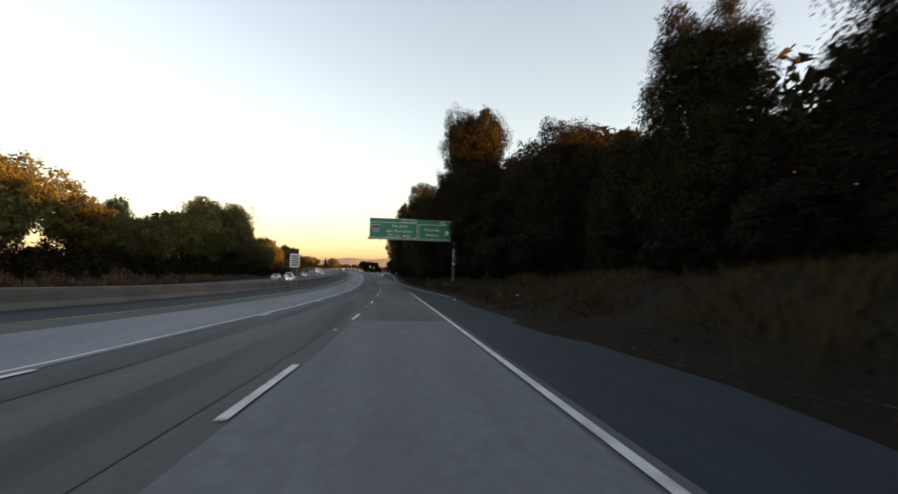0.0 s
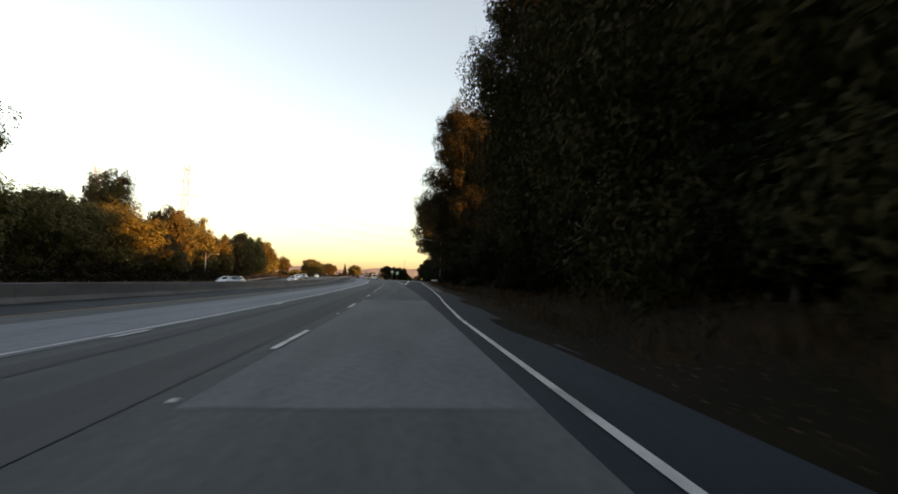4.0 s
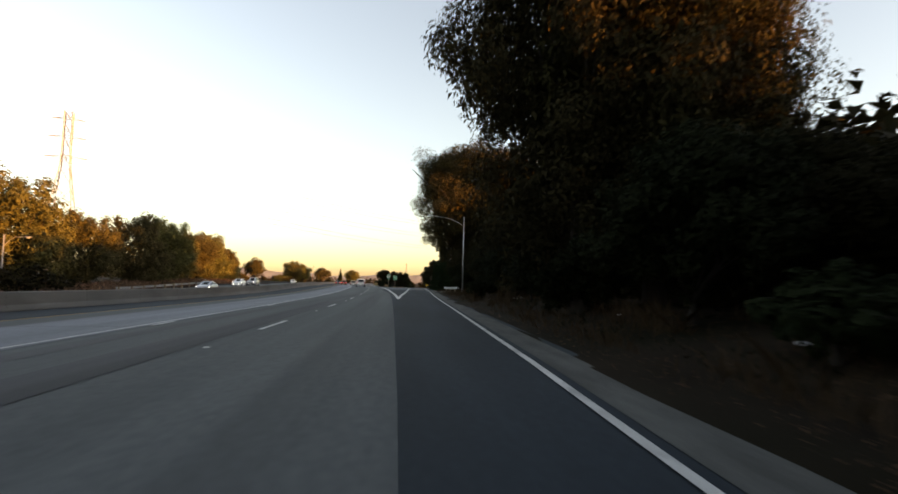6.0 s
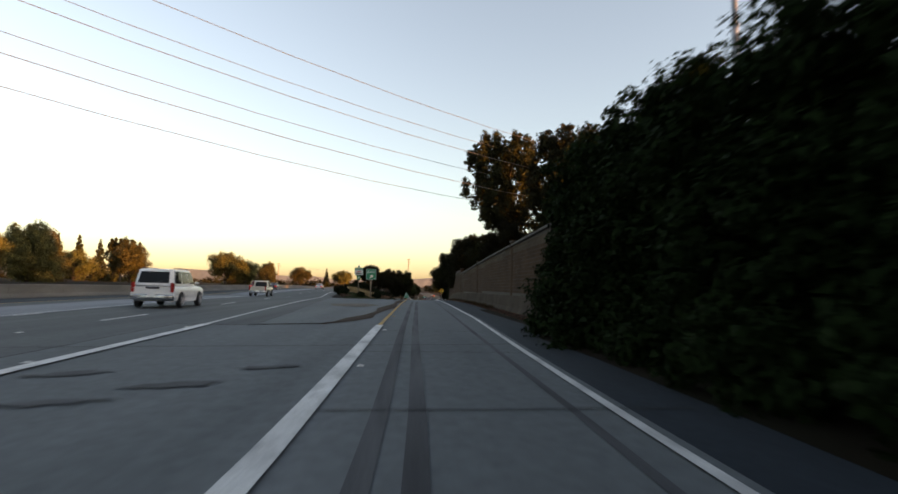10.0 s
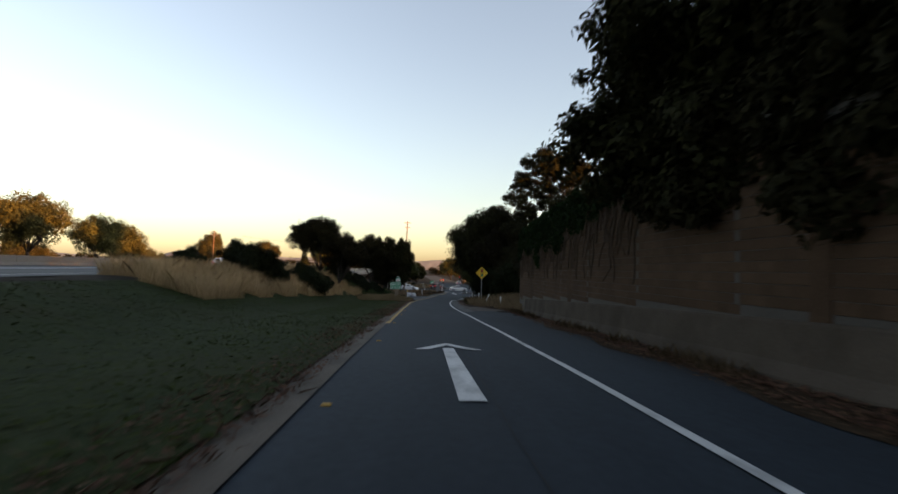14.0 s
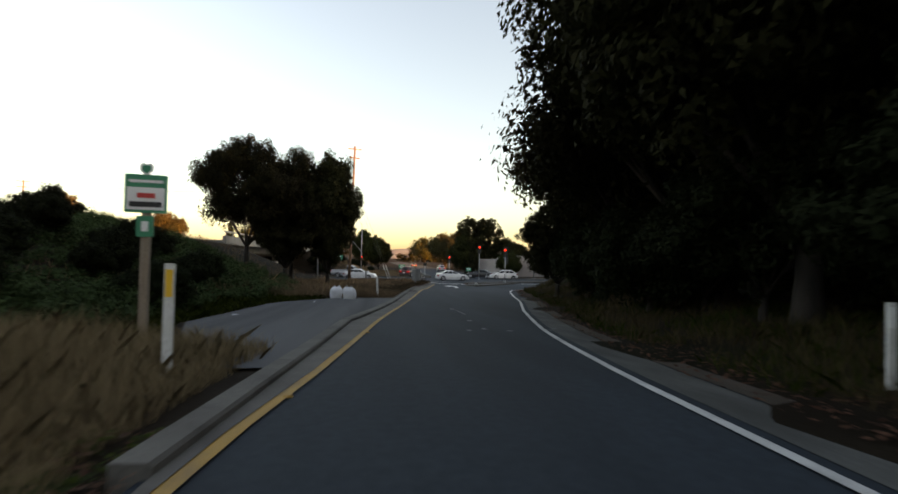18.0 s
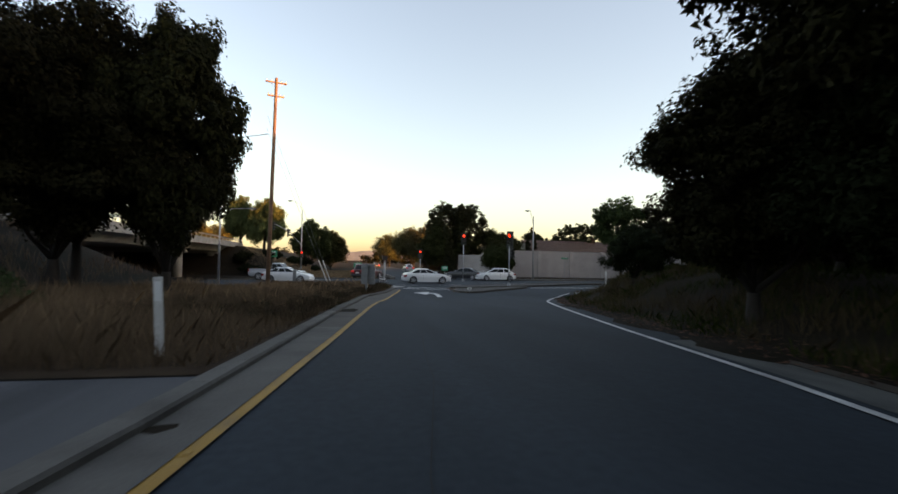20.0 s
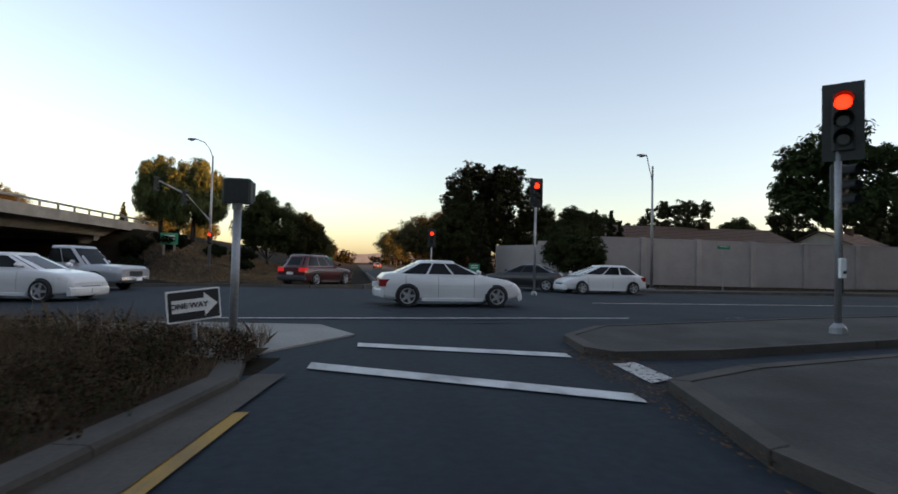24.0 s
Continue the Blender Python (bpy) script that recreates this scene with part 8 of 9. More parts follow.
SUV_BODY = ((0.0, 1.02, 0.93, 0.10), (0.012, 1.06, 0.97, 0.02), (0.10, 1.12, 1.0, 0), (0.70, 1.12, 1.0, 0), (0.76, 1.10, 1.0, 0), (0.97, 1.02, 0.97, 0.02), (1.0, 0.88, 0.90, 0.10))
SEDAN_BODY = ((0.0, 0.80, 0.86, 0.14), (0.02, 1.00, 0.93, 0.06), (0.10, 1.04, 0.99, 0), (0.30, 1.00, 1.0, 0), (0.68, 0.97, 1.0, 0), (0.76, 0.95, 1.0, 0), (0.90, 0.86, 0.96, 0.02), (0.975, 0.74, 0.86, 0.06), (1.0, 0.56, 0.78, 0.10))
HATCH_BODY = ((0.0, 0.86, 0.86, 0.14), (0.03, 0.98, 0.95, 0.04), (0.15, 1.0, 1.0, 0), (0.70, 0.95, 1.0, 0), (0.78, 0.92, 1.0, 0), (0.95, 0.74, 0.92, 0.03), (1.0, 0.58, 0.78, 0.10))
TRUCK_BODY = ((0.0, 1.02, 0.95, 0.14), (0.01, 1.04, 0.99, 0.06), (0.40, 1.04, 1.0, 0), (0.42, 1.06, 1.0, 0), (0.72, 1.08, 1.0, 0), (0.76, 1.10, 1.0, 0), (0.98, 1.04, 0.97, 0.02), (1.0, 0.90, 0.92, 0.10))


def suv(label, paint_mat, at, lit=True, group="", name="suv"):
    return make_car(name, label, 5.05, 2.0, 1.14, SUV_BODY, 1.92, paint_mat, 0.39, (0.205, 0.79), (0.005, 0.055, 0.60, 0.735), 0.33, 0.82, lit, False, None, True, at, group, "chrome", True, 9.0)


def sedan(label, paint_mat, at, lit=False, head=False, group=""):
    return make_car("sedan_car", label, 4.5, 1.80, 0.98, SEDAN_BODY, 1.44, paint_mat, 0.335, (0.185, 0.81), (0.06, 0.27, 0.53, 0.76), 0.20, 0.72, lit, head, None, False, at, group, "paint")


def hatch(label, paint_mat, at, lit=False, head=False, group=""):
    return make_car("hatchback_car", label, 4.45, 1.74, 0.96, HATCH_BODY, 1.48, paint_mat, 0.315, (0.17, 0.80), (0.02, 0.20, 0.56, 0.86), 0.18, 0.72, lit, head, None, False, at, group, "paint")


def truck(label, paint_mat, at, lit=False, head=False, group=""):
    return make_car("pickup_truck", label, 5.6, 1.95, 1.08, TRUCK_BODY, 1.84, paint_mat, 0.39, (0.20, 0.80), (0.41, 0.435, 0.60, 0.72), 0.36, 0.80, lit, head, (0.02, 0.40, 1.04), True, at, group, "chrome", False, 7.0)


def crossover(label, paint_mat, at, lit=False, head=False, group=""):
    return make_car("suv", label, 4.55, 1.86, 1.04, ((0.0, 0.95, 0.9, 0.12), (0.02, 1.0, 0.96, 0.04), (0.1, 1.04, 1.0, 0), (0.7, 1.0, 1.0, 0), (0.76, 0.98, 1.0, 0), (0.95, 0.88, 0.95, 0.02), (1.0, 0.74, 0.85, 0.1)), 1.66, paint_mat, 0.36, (0.19, 0.80), (0.012, 0.11, 0.54, 0.76), 0.22, 0.76, lit, head, None, False, at, group, "trim", True)


def on_road(x, y, turn):
    x += float(bend(y))
    return pose(x, y, h1(x, y) + 0.012, 0, 0, turn)


T = "cars on the freeway"
suv("white full-size SUV with dark windows and red tail lamps", M["car_white"], on_road(-7.2, 294.2, 5), False, T)
truck("pale gold pickup truck with a chrome rear bumper", M["car_tan"], on_road(-12.0, 330, 6), False, False, T)
sedan("dark grey sedan on the freeway", M["car_grey"], on_road(-21.9, 377, 3), True, False, T)
sedan("small silver sedan far along the freeway", M["car_silver"], on_road(-17.7, 409, 2), True, False, T)
crossover("dark red car ahead on the freeway", M["car_red"], on_road(-16.4, 345, 5), True, False, T)
hatch("white hatchback far along the freeway", M["car_white"], on_road(-21.0, 430, 0), True, False, T)
F = "cars in the opposite lanes"
sedan("silver-blue sedan in the opposite lanes", M["car_silver"], on_road(-24.6, 122, 180), False, False, F)
sedan("white sedan with lit head lamps in the opposite lanes", M["car_white"], on_road(-21.0, 118, 180), False, True, F)
truck("white pickup truck in the opposite lanes", M["car_white"], on_road(-24.8, 143, 180), False, True, F)
sedan("silver sedan in the opposite lanes", M["car_silver"], on_road(-27.0, 200, 181), False, True, F)
sedan("white sedan in the opposite lanes", M["car_white"], on_road(-28, 268, 184), False, True, F)
sedan("silver-grey sedan with lit head lamps in the opposite lanes", M["car_silver"], on_road(-24.0, 240, 182), False, True, F)
sedan("dark grey sedan in the opposite lanes", M["car_grey"], on_road(-22.5, 190, 181), False, False, F)
crossover("silver crossover in the opposite lanes", M["car_silver"], on_road(-27.6, 276, 184), False, True, F)
hatch("white hatchback in the opposite lanes beyond the exit", M["car_white"], on_road(-36, 360, 190), False, True, F)
S = "cars at the crossing"
sedan("white sedan crossing the street with dark windows", M["car_white"], on_road(20.25, 488.7, -88), False, False, S)
hatch("silver-white hatchback parked at the far kerb", M["car_white"], on_road(29.9, 497.7, 91), False, False, S)
sedan("black sedan parked behind the white hatchback", M["car_black"], on_road(26.6, 500.2, 60), False, False, S)
crossover("dark red crossover turning on the street", M["car_red"], on_road(15.2, 502.3, -32), True, False, S)
sedan("white sedan waiting under the overpass", M["car_white"], on_road(7.27, 489.9, -103), False, False, S)
truck("silver-grey pickup truck beside the overpass", M["car_silver"], on_road(5.56, 496.4, -103), False, False, S)
hatch("silver hatchback on the far road", M["car_silver"], on_road(25.5, 545, 2), True, False, S)
sedan("dark car far along the road", M["car_grey"], on_road(22.5, 600, 2), True, False, S)

# ---- grass, ground cover, litter, woods ----
def blades(name, label, spots, material, size, width, lean=0.35, seed=1, flat_=False, category=""):
    """Many thin blades or leaves as one piece; spots: x, y, height arrays."""
    rng = np.random.default_rng(seed)
    x, y, h = spots
    n = len(x)
    z = height(x, y)
    a = rng.random(n) * 6.283
    if flat_:
        d = np.stack([np.cos(a), np.sin(a), 0.16 * rng.normal(size=n)], 1)
        s = np.stack([-np.sin(a), np.cos(a), 0.16 * rng.normal(size=n)], 1)
        c = np.stack([x, y, z + 0.04 + 0.05 * rng.random(n)], 1)
        hh = h[:, None]
        v = np.stack([c - d * hh, c + s * hh * width, c + d * hh, c - s * hh * width], 1).reshape(-1, 3)
    else:
        ln = rng.normal(size=(n, 2)) * lean
        b = np.stack([x, y, z - 0.03], 1)
        m = b + np.stack([ln[:, 0] * h * 0.4, ln[:, 1] * h * 0.4, h * 0.6], 1)
        t = b + np.stack([ln[:, 0] * h, ln[:, 1] * h, h], 1)
        w = np.stack([np.cos(a), np.sin(a), 0 * a], 1) * (width * (0.6 + 0.8 * rng.random(n)))[:, None]
        v = np.stack([b - w, b + w, m + w * 0.9, t, m - w * 0.9], 1).reshape(-1, 3)
    k = 4 if flat_ else 5
    f = np.arange(n * k).reshape(-1, k)
    ob = new(name, arrays_mesh(name, v, f, material))
    return tagged(ob, label, category or ("grass" if not flat_ else "leaf litter"), kind="stuff")


def scatter(rng, n, xa, xb, y0, y1, clump=0.0):
    y = y0 + (y1 - y0) * rng.random(n)
    u = rng.random(n)
    x = xa(y) + (xb(y) - xa(y)) * u
    if clump:
        k = np.array([noise.noise((p * 0.55, q * 0.35, clump)) for p, q in zip(x, y)])
        keep = k > -0.05
        x, y = x[keep], y[keep]
    return x, y


def near_kerb(x, y):
    """Brush grows lower beside the kerb and in patches."""
    edge = np.where(y < 418, yellow_l(y) - 0.6, kerb_l(y) - 0.3)
    k = np.array([noise.noise((p * 0.5, q * 0.4, 3.0)) for p, q in zip(x, y)])
    return np.clip(0.35 + (edge - x) * 0.3, 0.35, 1.0) * (1 + 0.45 * k)


rng = np.random.default_rng(21)
# verge right of the exit lane
x, y = scatter(rng, 90000, off(paved_right, 1.0), off(paved_right, 6.5), -25, 258, 13.0)
kk = np.array([noise.noise((p * 0.9, q * 0.22, 21.0)) for p, q in zip(x, y)])
keep = kk > 0.0
x, y, kk = x[keep], y[keep], kk[keep]
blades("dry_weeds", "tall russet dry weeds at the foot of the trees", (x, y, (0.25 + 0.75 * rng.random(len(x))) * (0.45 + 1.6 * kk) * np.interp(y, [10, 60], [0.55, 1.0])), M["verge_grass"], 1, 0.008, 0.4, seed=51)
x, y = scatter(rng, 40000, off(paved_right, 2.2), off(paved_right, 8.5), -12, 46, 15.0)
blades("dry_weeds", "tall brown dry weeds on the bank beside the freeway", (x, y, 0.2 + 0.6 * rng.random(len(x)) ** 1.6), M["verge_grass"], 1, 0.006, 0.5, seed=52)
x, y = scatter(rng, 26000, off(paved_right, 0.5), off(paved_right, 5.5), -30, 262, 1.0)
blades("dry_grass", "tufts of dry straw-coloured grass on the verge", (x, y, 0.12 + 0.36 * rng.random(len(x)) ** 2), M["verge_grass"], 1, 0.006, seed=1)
x, y = scatter(rng, 34000, off(paved_right, 1.5), off(paved_right, 8), -20, 262, 4.0)
blades("ground_cover", "low green weeds under the roadside trees", (x, y, 0.06 + 0.2 * rng.random(len(x)) ** 1.5), M["leaf_bush"], 1, 0.010, 0.8, seed=2)
x, y = scatter(rng, 26000, off(paved_right, -0.1), off(paved_right, 5.5), -20, 262)
blades("leaf_litter", "brown fallen leaves along the shoulder", (x, y, 0.02 + 0.03 * rng.random(len(x))), M["litter"], 1, 0.5, seed=3, flat_=True)
x, y = scatter(rng, 9000, lambda q: wall_x(q) - 1.25 + 0 * q, lambda q: wall_x(q) - 0.32, 283, 388)
blades("leaf_litter", "brown fallen leaves along the foot of the wall", (x, y, 0.03 + 0.06 * rng.random(len(x))), M["litter"], 1, 0.5, seed=4, flat_=True)
x, y = scatter(rng, 12000, lambda q: wall_x(q) - 1.0, lambda q: wall_x(q) - 0.35, 300, 388, 2.0)
blades("dry_grass", "dry weeds along the foot of the wall", (x, y, 0.1 + 0.3 * rng.random(len(x)) ** 2), M["verge_grass"], 1, 0.010, seed=5)
x, y = scatter(rng, 9000, lambda q: wall_x(q) - 1.5, off(wall_x, -0.3), 316, 374)
blades("leaf_litter", "fallen brown leaves drifted along the wall", (x, y, 0.015 + 0.035 * rng.random(len(x))), M["litter"], 1, 0.5, seed=48, flat_=True)
# green slope between ramp and freeway
x, y = scatter(rng, 130000, lambda q: np.maximum(lane_line(q) + 6.5, yellow_l(q) - 11), off(yellow_l, -0.45), 331, 419)
blades("ground_cover", "dense low green ground cover on the slope", (x, y, 0.025 + 0.035 * rng.random(len(x))), M["green_grass"], 1, 0.55, seed=6, flat_=True, category="ground cover")
x, y = scatter(rng, 30000, lambda q: np.maximum(lane_line(q) + 6.5, yellow_l(q) - 9), off(yellow_l, -0.45), 331, 419, 5.0)
blades("ground_cover", "fine grass growing through the ground cover", (x, y, 0.06 + 0.12 * rng.random(len(x))), M["green_grass"], 1, 0.006, 0.6, seed=46)
x, y = scatter(rng, 110000, off(lane_line, 5.2), lambda q: np.maximum(lane_line(q) + 10, yellow_l(q) - 8), 372, 427, 6.0)
blades("dry_grass", "tall pale dry grass on the embankment", (x, y, 0.35 + 0.85 * rng.random(len(x)) ** 1.3), M["dry_grass"], 1, 0.006, seed=7)
x, y = scatter(rng, 16000, off(lane_line, 5.2), lambda q: yellow_l(q) - 8, 427, 470, 6.0)
blades("dry_grass", "thin dry grass among the hillside shrubs", (x, y, 0.2 + 0.45 * rng.random(len(x)) ** 1.3), M["tan_grass"], 1, 0.006, seed=77)
x, y = scatter(rng, 56000, lambda q: yellow_l(q) - 6.5, lambda q: np.where(q < 418, yellow_l(q) - 0.6, kerb_l(q) - 0.4), 410.5, 424)
blades("dry_grass", "tall dry grass beside the ramp", (x, y, (0.25 + 0.6 * rng.random(len(x))) * near_kerb(x, y)), M["tan_grass"], 1, 0.004, seed=8)
x, y = scatter(rng, 9000, lambda q: kerb_l(q) - 9, off(kerb_l, -0.3), 446, 480, 8.0)
blades("dry_grass", "straw-coloured seed stalks in the dry grass", (x, y, (0.5 + 0.45 * rng.random(len(x))) * near_kerb(x, y)), M["dry_grass"], 1, 0.003, seed=19)
x, y = scatter(rng, 7000, lambda q: np.interp(q, [420, 447], [0.0, 1.0]), lambda q: np.interp(q, [420, 430, 440, 447], [6.4, 4.0, 4.4, 8.0]), 420, 447)
blades("ground_cover", "green weeds around the pull-out", (x, y, 0.12 + 0.2 * rng.random(len(x))), M["green_grass"], 1, 0.03, 0.7, seed=10)
x, y = scatter(rng, 26000, off(yellow_l, -1.5), off(yellow_l, -0.25), 331, 419, 2.0)
blades("dry_grass", "dry and green grass edging the ramp", (x, y, 0.05 + 0.14 * rng.random(len(x)) ** 2), M["tan_grass"], 1, 0.008, 0.8, seed=37)
x, y = scatter(rng, 9000, off(yellow_l, -1.3), off(yellow_l, -0.2), 331, 419)
blades("leaf_litter", "brown dirt and leaves beside the ramp's yellow line", (x, y, 0.02 + 0.04 * rng.random(len(x))), M["litter"], 1, 0.5, seed=38, flat_=True)
x, y = scatter(rng, 60000, off(yellow_l, -7), off(yellow_l, -0.5), 331, 356, 6.0)
blades("ground_cover", "fine light green grass at the top of the slope", (x, y, 0.04 + 0.09 * rng.random(len(x))), M["green_grass"], 1, 0.004, 0.7, seed=47)
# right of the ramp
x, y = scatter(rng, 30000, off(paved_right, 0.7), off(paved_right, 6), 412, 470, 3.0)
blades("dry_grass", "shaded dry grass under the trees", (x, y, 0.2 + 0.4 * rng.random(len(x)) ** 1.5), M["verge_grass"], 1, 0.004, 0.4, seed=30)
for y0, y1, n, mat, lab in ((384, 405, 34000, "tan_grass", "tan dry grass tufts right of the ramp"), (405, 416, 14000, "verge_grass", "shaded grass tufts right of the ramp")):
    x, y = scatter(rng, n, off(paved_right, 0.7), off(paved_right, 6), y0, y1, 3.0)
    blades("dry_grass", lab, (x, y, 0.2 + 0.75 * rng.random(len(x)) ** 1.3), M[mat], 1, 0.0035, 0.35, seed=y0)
x, y = scatter(rng, 46000, off(paved_right, 0.6), off(paved_right, 8), 400, 474, 12.0)
blades("ground_cover", "low green weeds under the trees", (x, y, 0.10 + 0.3 * rng.random(len(x))), M["green_grass"], 1, 0.006, 0.6, seed=12)
x, y = scatter(rng, 5000, off(paved_right, -0.2), off(paved_right, 1.5), 386, 468)
blades("leaf_litter", "brown leaf litter along the ramp", (x, y, 0.03 + 0.05 * rng.random(len(x))), M["litter"], 1, 0.5, seed=13, flat_=True)
# beyond the opposite lanes and round the bridge
x, y = scatter(rng, 60000, off(lane_line, -42), off(lane_line, -31), -60, 330, 7.0)
blades("dry_grass", "dry grass bank beyond the opposite lanes", (x, y, 0.3 + 0.6 * rng.random(len(x))), M["tan_grass"], 1, 0.02, seed=14)
x, y = scatter(rng, 80000, lambda q: np.interp(q, [503, 512, 524, 545], [8, 2, -3, -5]), lambda q: 17 + 0 * q, 503, 545)
blades("dry_grass", "dry grass mound by the overpass", (x, y, 0.06 + 0.16 * rng.random(len(x))), M["tan_grass"], 1, 0.007, 0.7, seed=15)
x, y = scatter(rng, 2600, lambda q: np.interp(q, [470, 479], [19.2, 20.3]), lambda q: np.interp(q, [470, 473, 479], [22, 21.5, 21.0]), 472.6, 479.5)
blades("leaf_litter", "leaves gathered along the traffic island", (x, y, 0.012 + 0.02 * rng.random(len(x))), M["litter"], 1, 0.5, seed=16, flat_=True)
x, y = scatter(rng, 3000, lambda q: stripe_l(q) + 1.2, lambda q: yellow_l(q) - 1.0, 284, 331, 9.0)
blades("leaf_litter", "dirt and litter blown over the gore", (x, y, 0.012 + 0.025 * rng.random(len(x))), M["litter"], 1, 0.5, seed=17, flat_=True)
x, y = scatter(rng, 6000, lambda q: 32 + 0 * q, lambda q: 100 + 0 * q, 503.5, 511)
blades("leaf_litter", "bark chips below the pale wall", (x, y, 0.05 + 0.05 * rng.random(len(x))), M["litter"], 1, 0.5, seed=18, flat_=True)


def woods(name, label, cells, count, size, seed, material):
    """A deep belt of trees, one mass of leaves with an uneven top."""
    rng = np.random.default_rng(seed)
    v, f = leaves(rng, cells, count, size, 1.1, 0.3, 0.35)
    tagged(new(name, arrays_mesh(name, v, f, material)), label, "woods", kind="stuff")


# Mostly unseen tree belt, added and raised to keep low sun off the road.
cells = []
for y in np.arange(-130, 262, 3.2):
    for k in range(4):
        x = 21 + 3.5 * k + rng.normal() * 0.8 + float(bend(y))
        top = float(np.interp(y, [-130, -20, 45, 62, 80, 150, 160, 196, 222, 236, 262], [19, 12.5, 12.5, 17, 22, 22, 8, 8.5, 8.0, 5, 4.5])) * (1 + 0.14 * noise.noise((y * 0.05, k * 3.3, 1.0)))
        top = max(top, (11.5 if 212 < y < 246 else 10.5) + 1.5 * noise.noise((y * 0.08, k * 2.0, 4.0))) if k > 1 else top
        for z in np.arange(1.6, top, 3.0):
            cells.append((x, y + rng.normal() * 0.8, h1(x, y) + z, 2.2, 2.3, 2.1))
woods("woods", "deep, mostly unseen tree belt added behind the roadside to block light", cells, 80000, 0.6, 31, M["leaf_euc"])
# Oversized leaves added inside the belt only to stop sunlight leaking through.
woods("woods", "large hidden leaves added inside the roadside belt to stop sun leaks", [c for c in cells if c[0] - bend(c[1]) > 25], 34000, 1.5, 41, M["leaf_euc"])
# Hidden low leaf mass, added so no sun slips under the tree belt.
cells = []
for y in np.arange(-130, 262, 2.6):
    for k in range(3):
        x = 19.5 + 4.2 * k + float(bend(y))
        cells.append((x, y, h1(x, y) + 1.0, 2.0, 1.8, 1.3))
woods("undergrowth", "hidden low leaves added beneath the roadside trees to block sun", cells, 16000, 0.9, 44, M["leaf_oak"])
# Trees behind the starting point, never in view, added to block skylight.
cells = []
for y in np.arange(-130, -8, 3.4):
    for k in range(2):
        x = 12 + 4.5 * k + float(bend(y))
        for z in np.arange(1.2, 15 + 3 * noise.noise((y * 0.08, k, 2.0)), 2.8):
            cells.append((x + rng.normal() * 0.6, y, h1(x, y) + z, 2.1, 2.3, 2.0))
woods("woods", "unseen trees added behind the start to block skylight", cells, 16000, 0.6, 32, M["leaf_euc"])
# Largely hidden tree belt, added behind wall and ramp as a light block.
cells = []
for y in np.arange(262, 470, 3.4):
    for k in range(3):
        x = max(float(wall_x(min(y, 388))) + 9, float(white_r(min(y, 465))) + 15) + 4 * k
        top = (8.5 if 305 < y < 388 else 4.8) + 2.0 * noise.noise((y * 0.06, k * 2.0, 5.0)) + k
        for z in np.arange(1.0, top, 2.6):
            cells.append((x + rng.normal() * 0.7, y, h1(x, y) + z, 2.1, 2.3, 1.9))
woods("woods", "deep, largely hidden tree belt added behind wall and ramp to block light", cells, 46000, 0.52, 33, M["leaf_oak"])
# Large inner leaves, added so that this belt lets no sun through.
woods("woods", "large hidden leaves added inside the belt behind the wall to block sun", [c for c in cells if c[2] < 2.2], 16000, 1.0, 43, M["leaf_oak"])
# Out-of-view grove, added and made tall to keep sun off the crossing.
cells = []
for y in np.arange(385, 472, 5.0):
    for k in range(27):
        x = 47 + 8 * k + rng.normal()
        if k > 4 and y < 440:
            continue
        for z in np.arange(1.0, (15 if k < 9 else 23) + 2.5 * noise.noise((y * 0.06, k * 2.0, 8.0)), 3.2):
            cells.append((x, y + rng.normal(), h1(x, y) + z, 2.8, 2.6, 2.4))
woods("woods", "unseen grove added beyond the foot of the ramp to block sun", cells, 50000, 1.6, 35, M["leaf_oak"])
cells = []
for y in np.arange(-20, 232, 1.9):
    for k in range(2):
        if noise.noise((y * 0.06, k * 5.0, 9.0)) > -0.22:
            x = float(lane_line(y)) - 34.5 - 2.6 * k + rng.normal() * 0.6
            hgt = 1.2 + 1.1 * rng.random() + 0.8 * k
            cells.append((x, y + rng.normal(), h1(x, y) + hgt * 0.45, 1.5, 1.6, hgt * 0.8))
woods("brush", "low dark brush on the bank beyond the opposite lanes", cells, 26000, 0.4, 36, M["leaf_oak"])
cells = []
for x in np.arange(-900, 900, 14):
    for k in range(2):
        y = 860 + 120 * k + 30 * noise.noise((x * 0.01, k, 0))
        s = 7 + 3 * noise.noise((x * 0.05, k * 4.0, 2))
        if abs(x - 24) > 9:
            cells.append((x, y, -4 + s * 0.5, 8, 6, s))
woods("far_woods", "far line of trees on the horizon", cells, 26000, 2.0, 34, M["leaf_oak"])

x, y = scatter(rng, 240000, lambda q: kerb_l(q) - 9, off(kerb_l, -0.12), 445.5, 481)
blades("brush", "dense russet dry grass at the foot of the ramp", (x, y, (0.22 + 0.42 * rng.random(len(x))) * (0.35 + 0.75 * near_kerb(x, y))), M["rust_grass"], 1, 0.0020, 0.28, seed=61, category="brush")
cells = []
for y in np.arange(424, 456, 1.1):
    for x in np.arange(float(lane_line(y)) + 5.5, float(np.interp(y, [424, 430, 440, 447, 456], [3.2, 2.6, 3.0, 4.5, 3.0])), 1.1):
        k = 0.5 + 0.9 * max(0.0, noise.noise((x * 0.3, y * 0.3, 6.0)) + 0.3)
        cells.append((x + rng.normal() * 0.3, y + rng.normal() * 0.3, h1(x, y) + 0.25 * k, 0.75, 0.75, 0.55 * k))
brush_cells = []
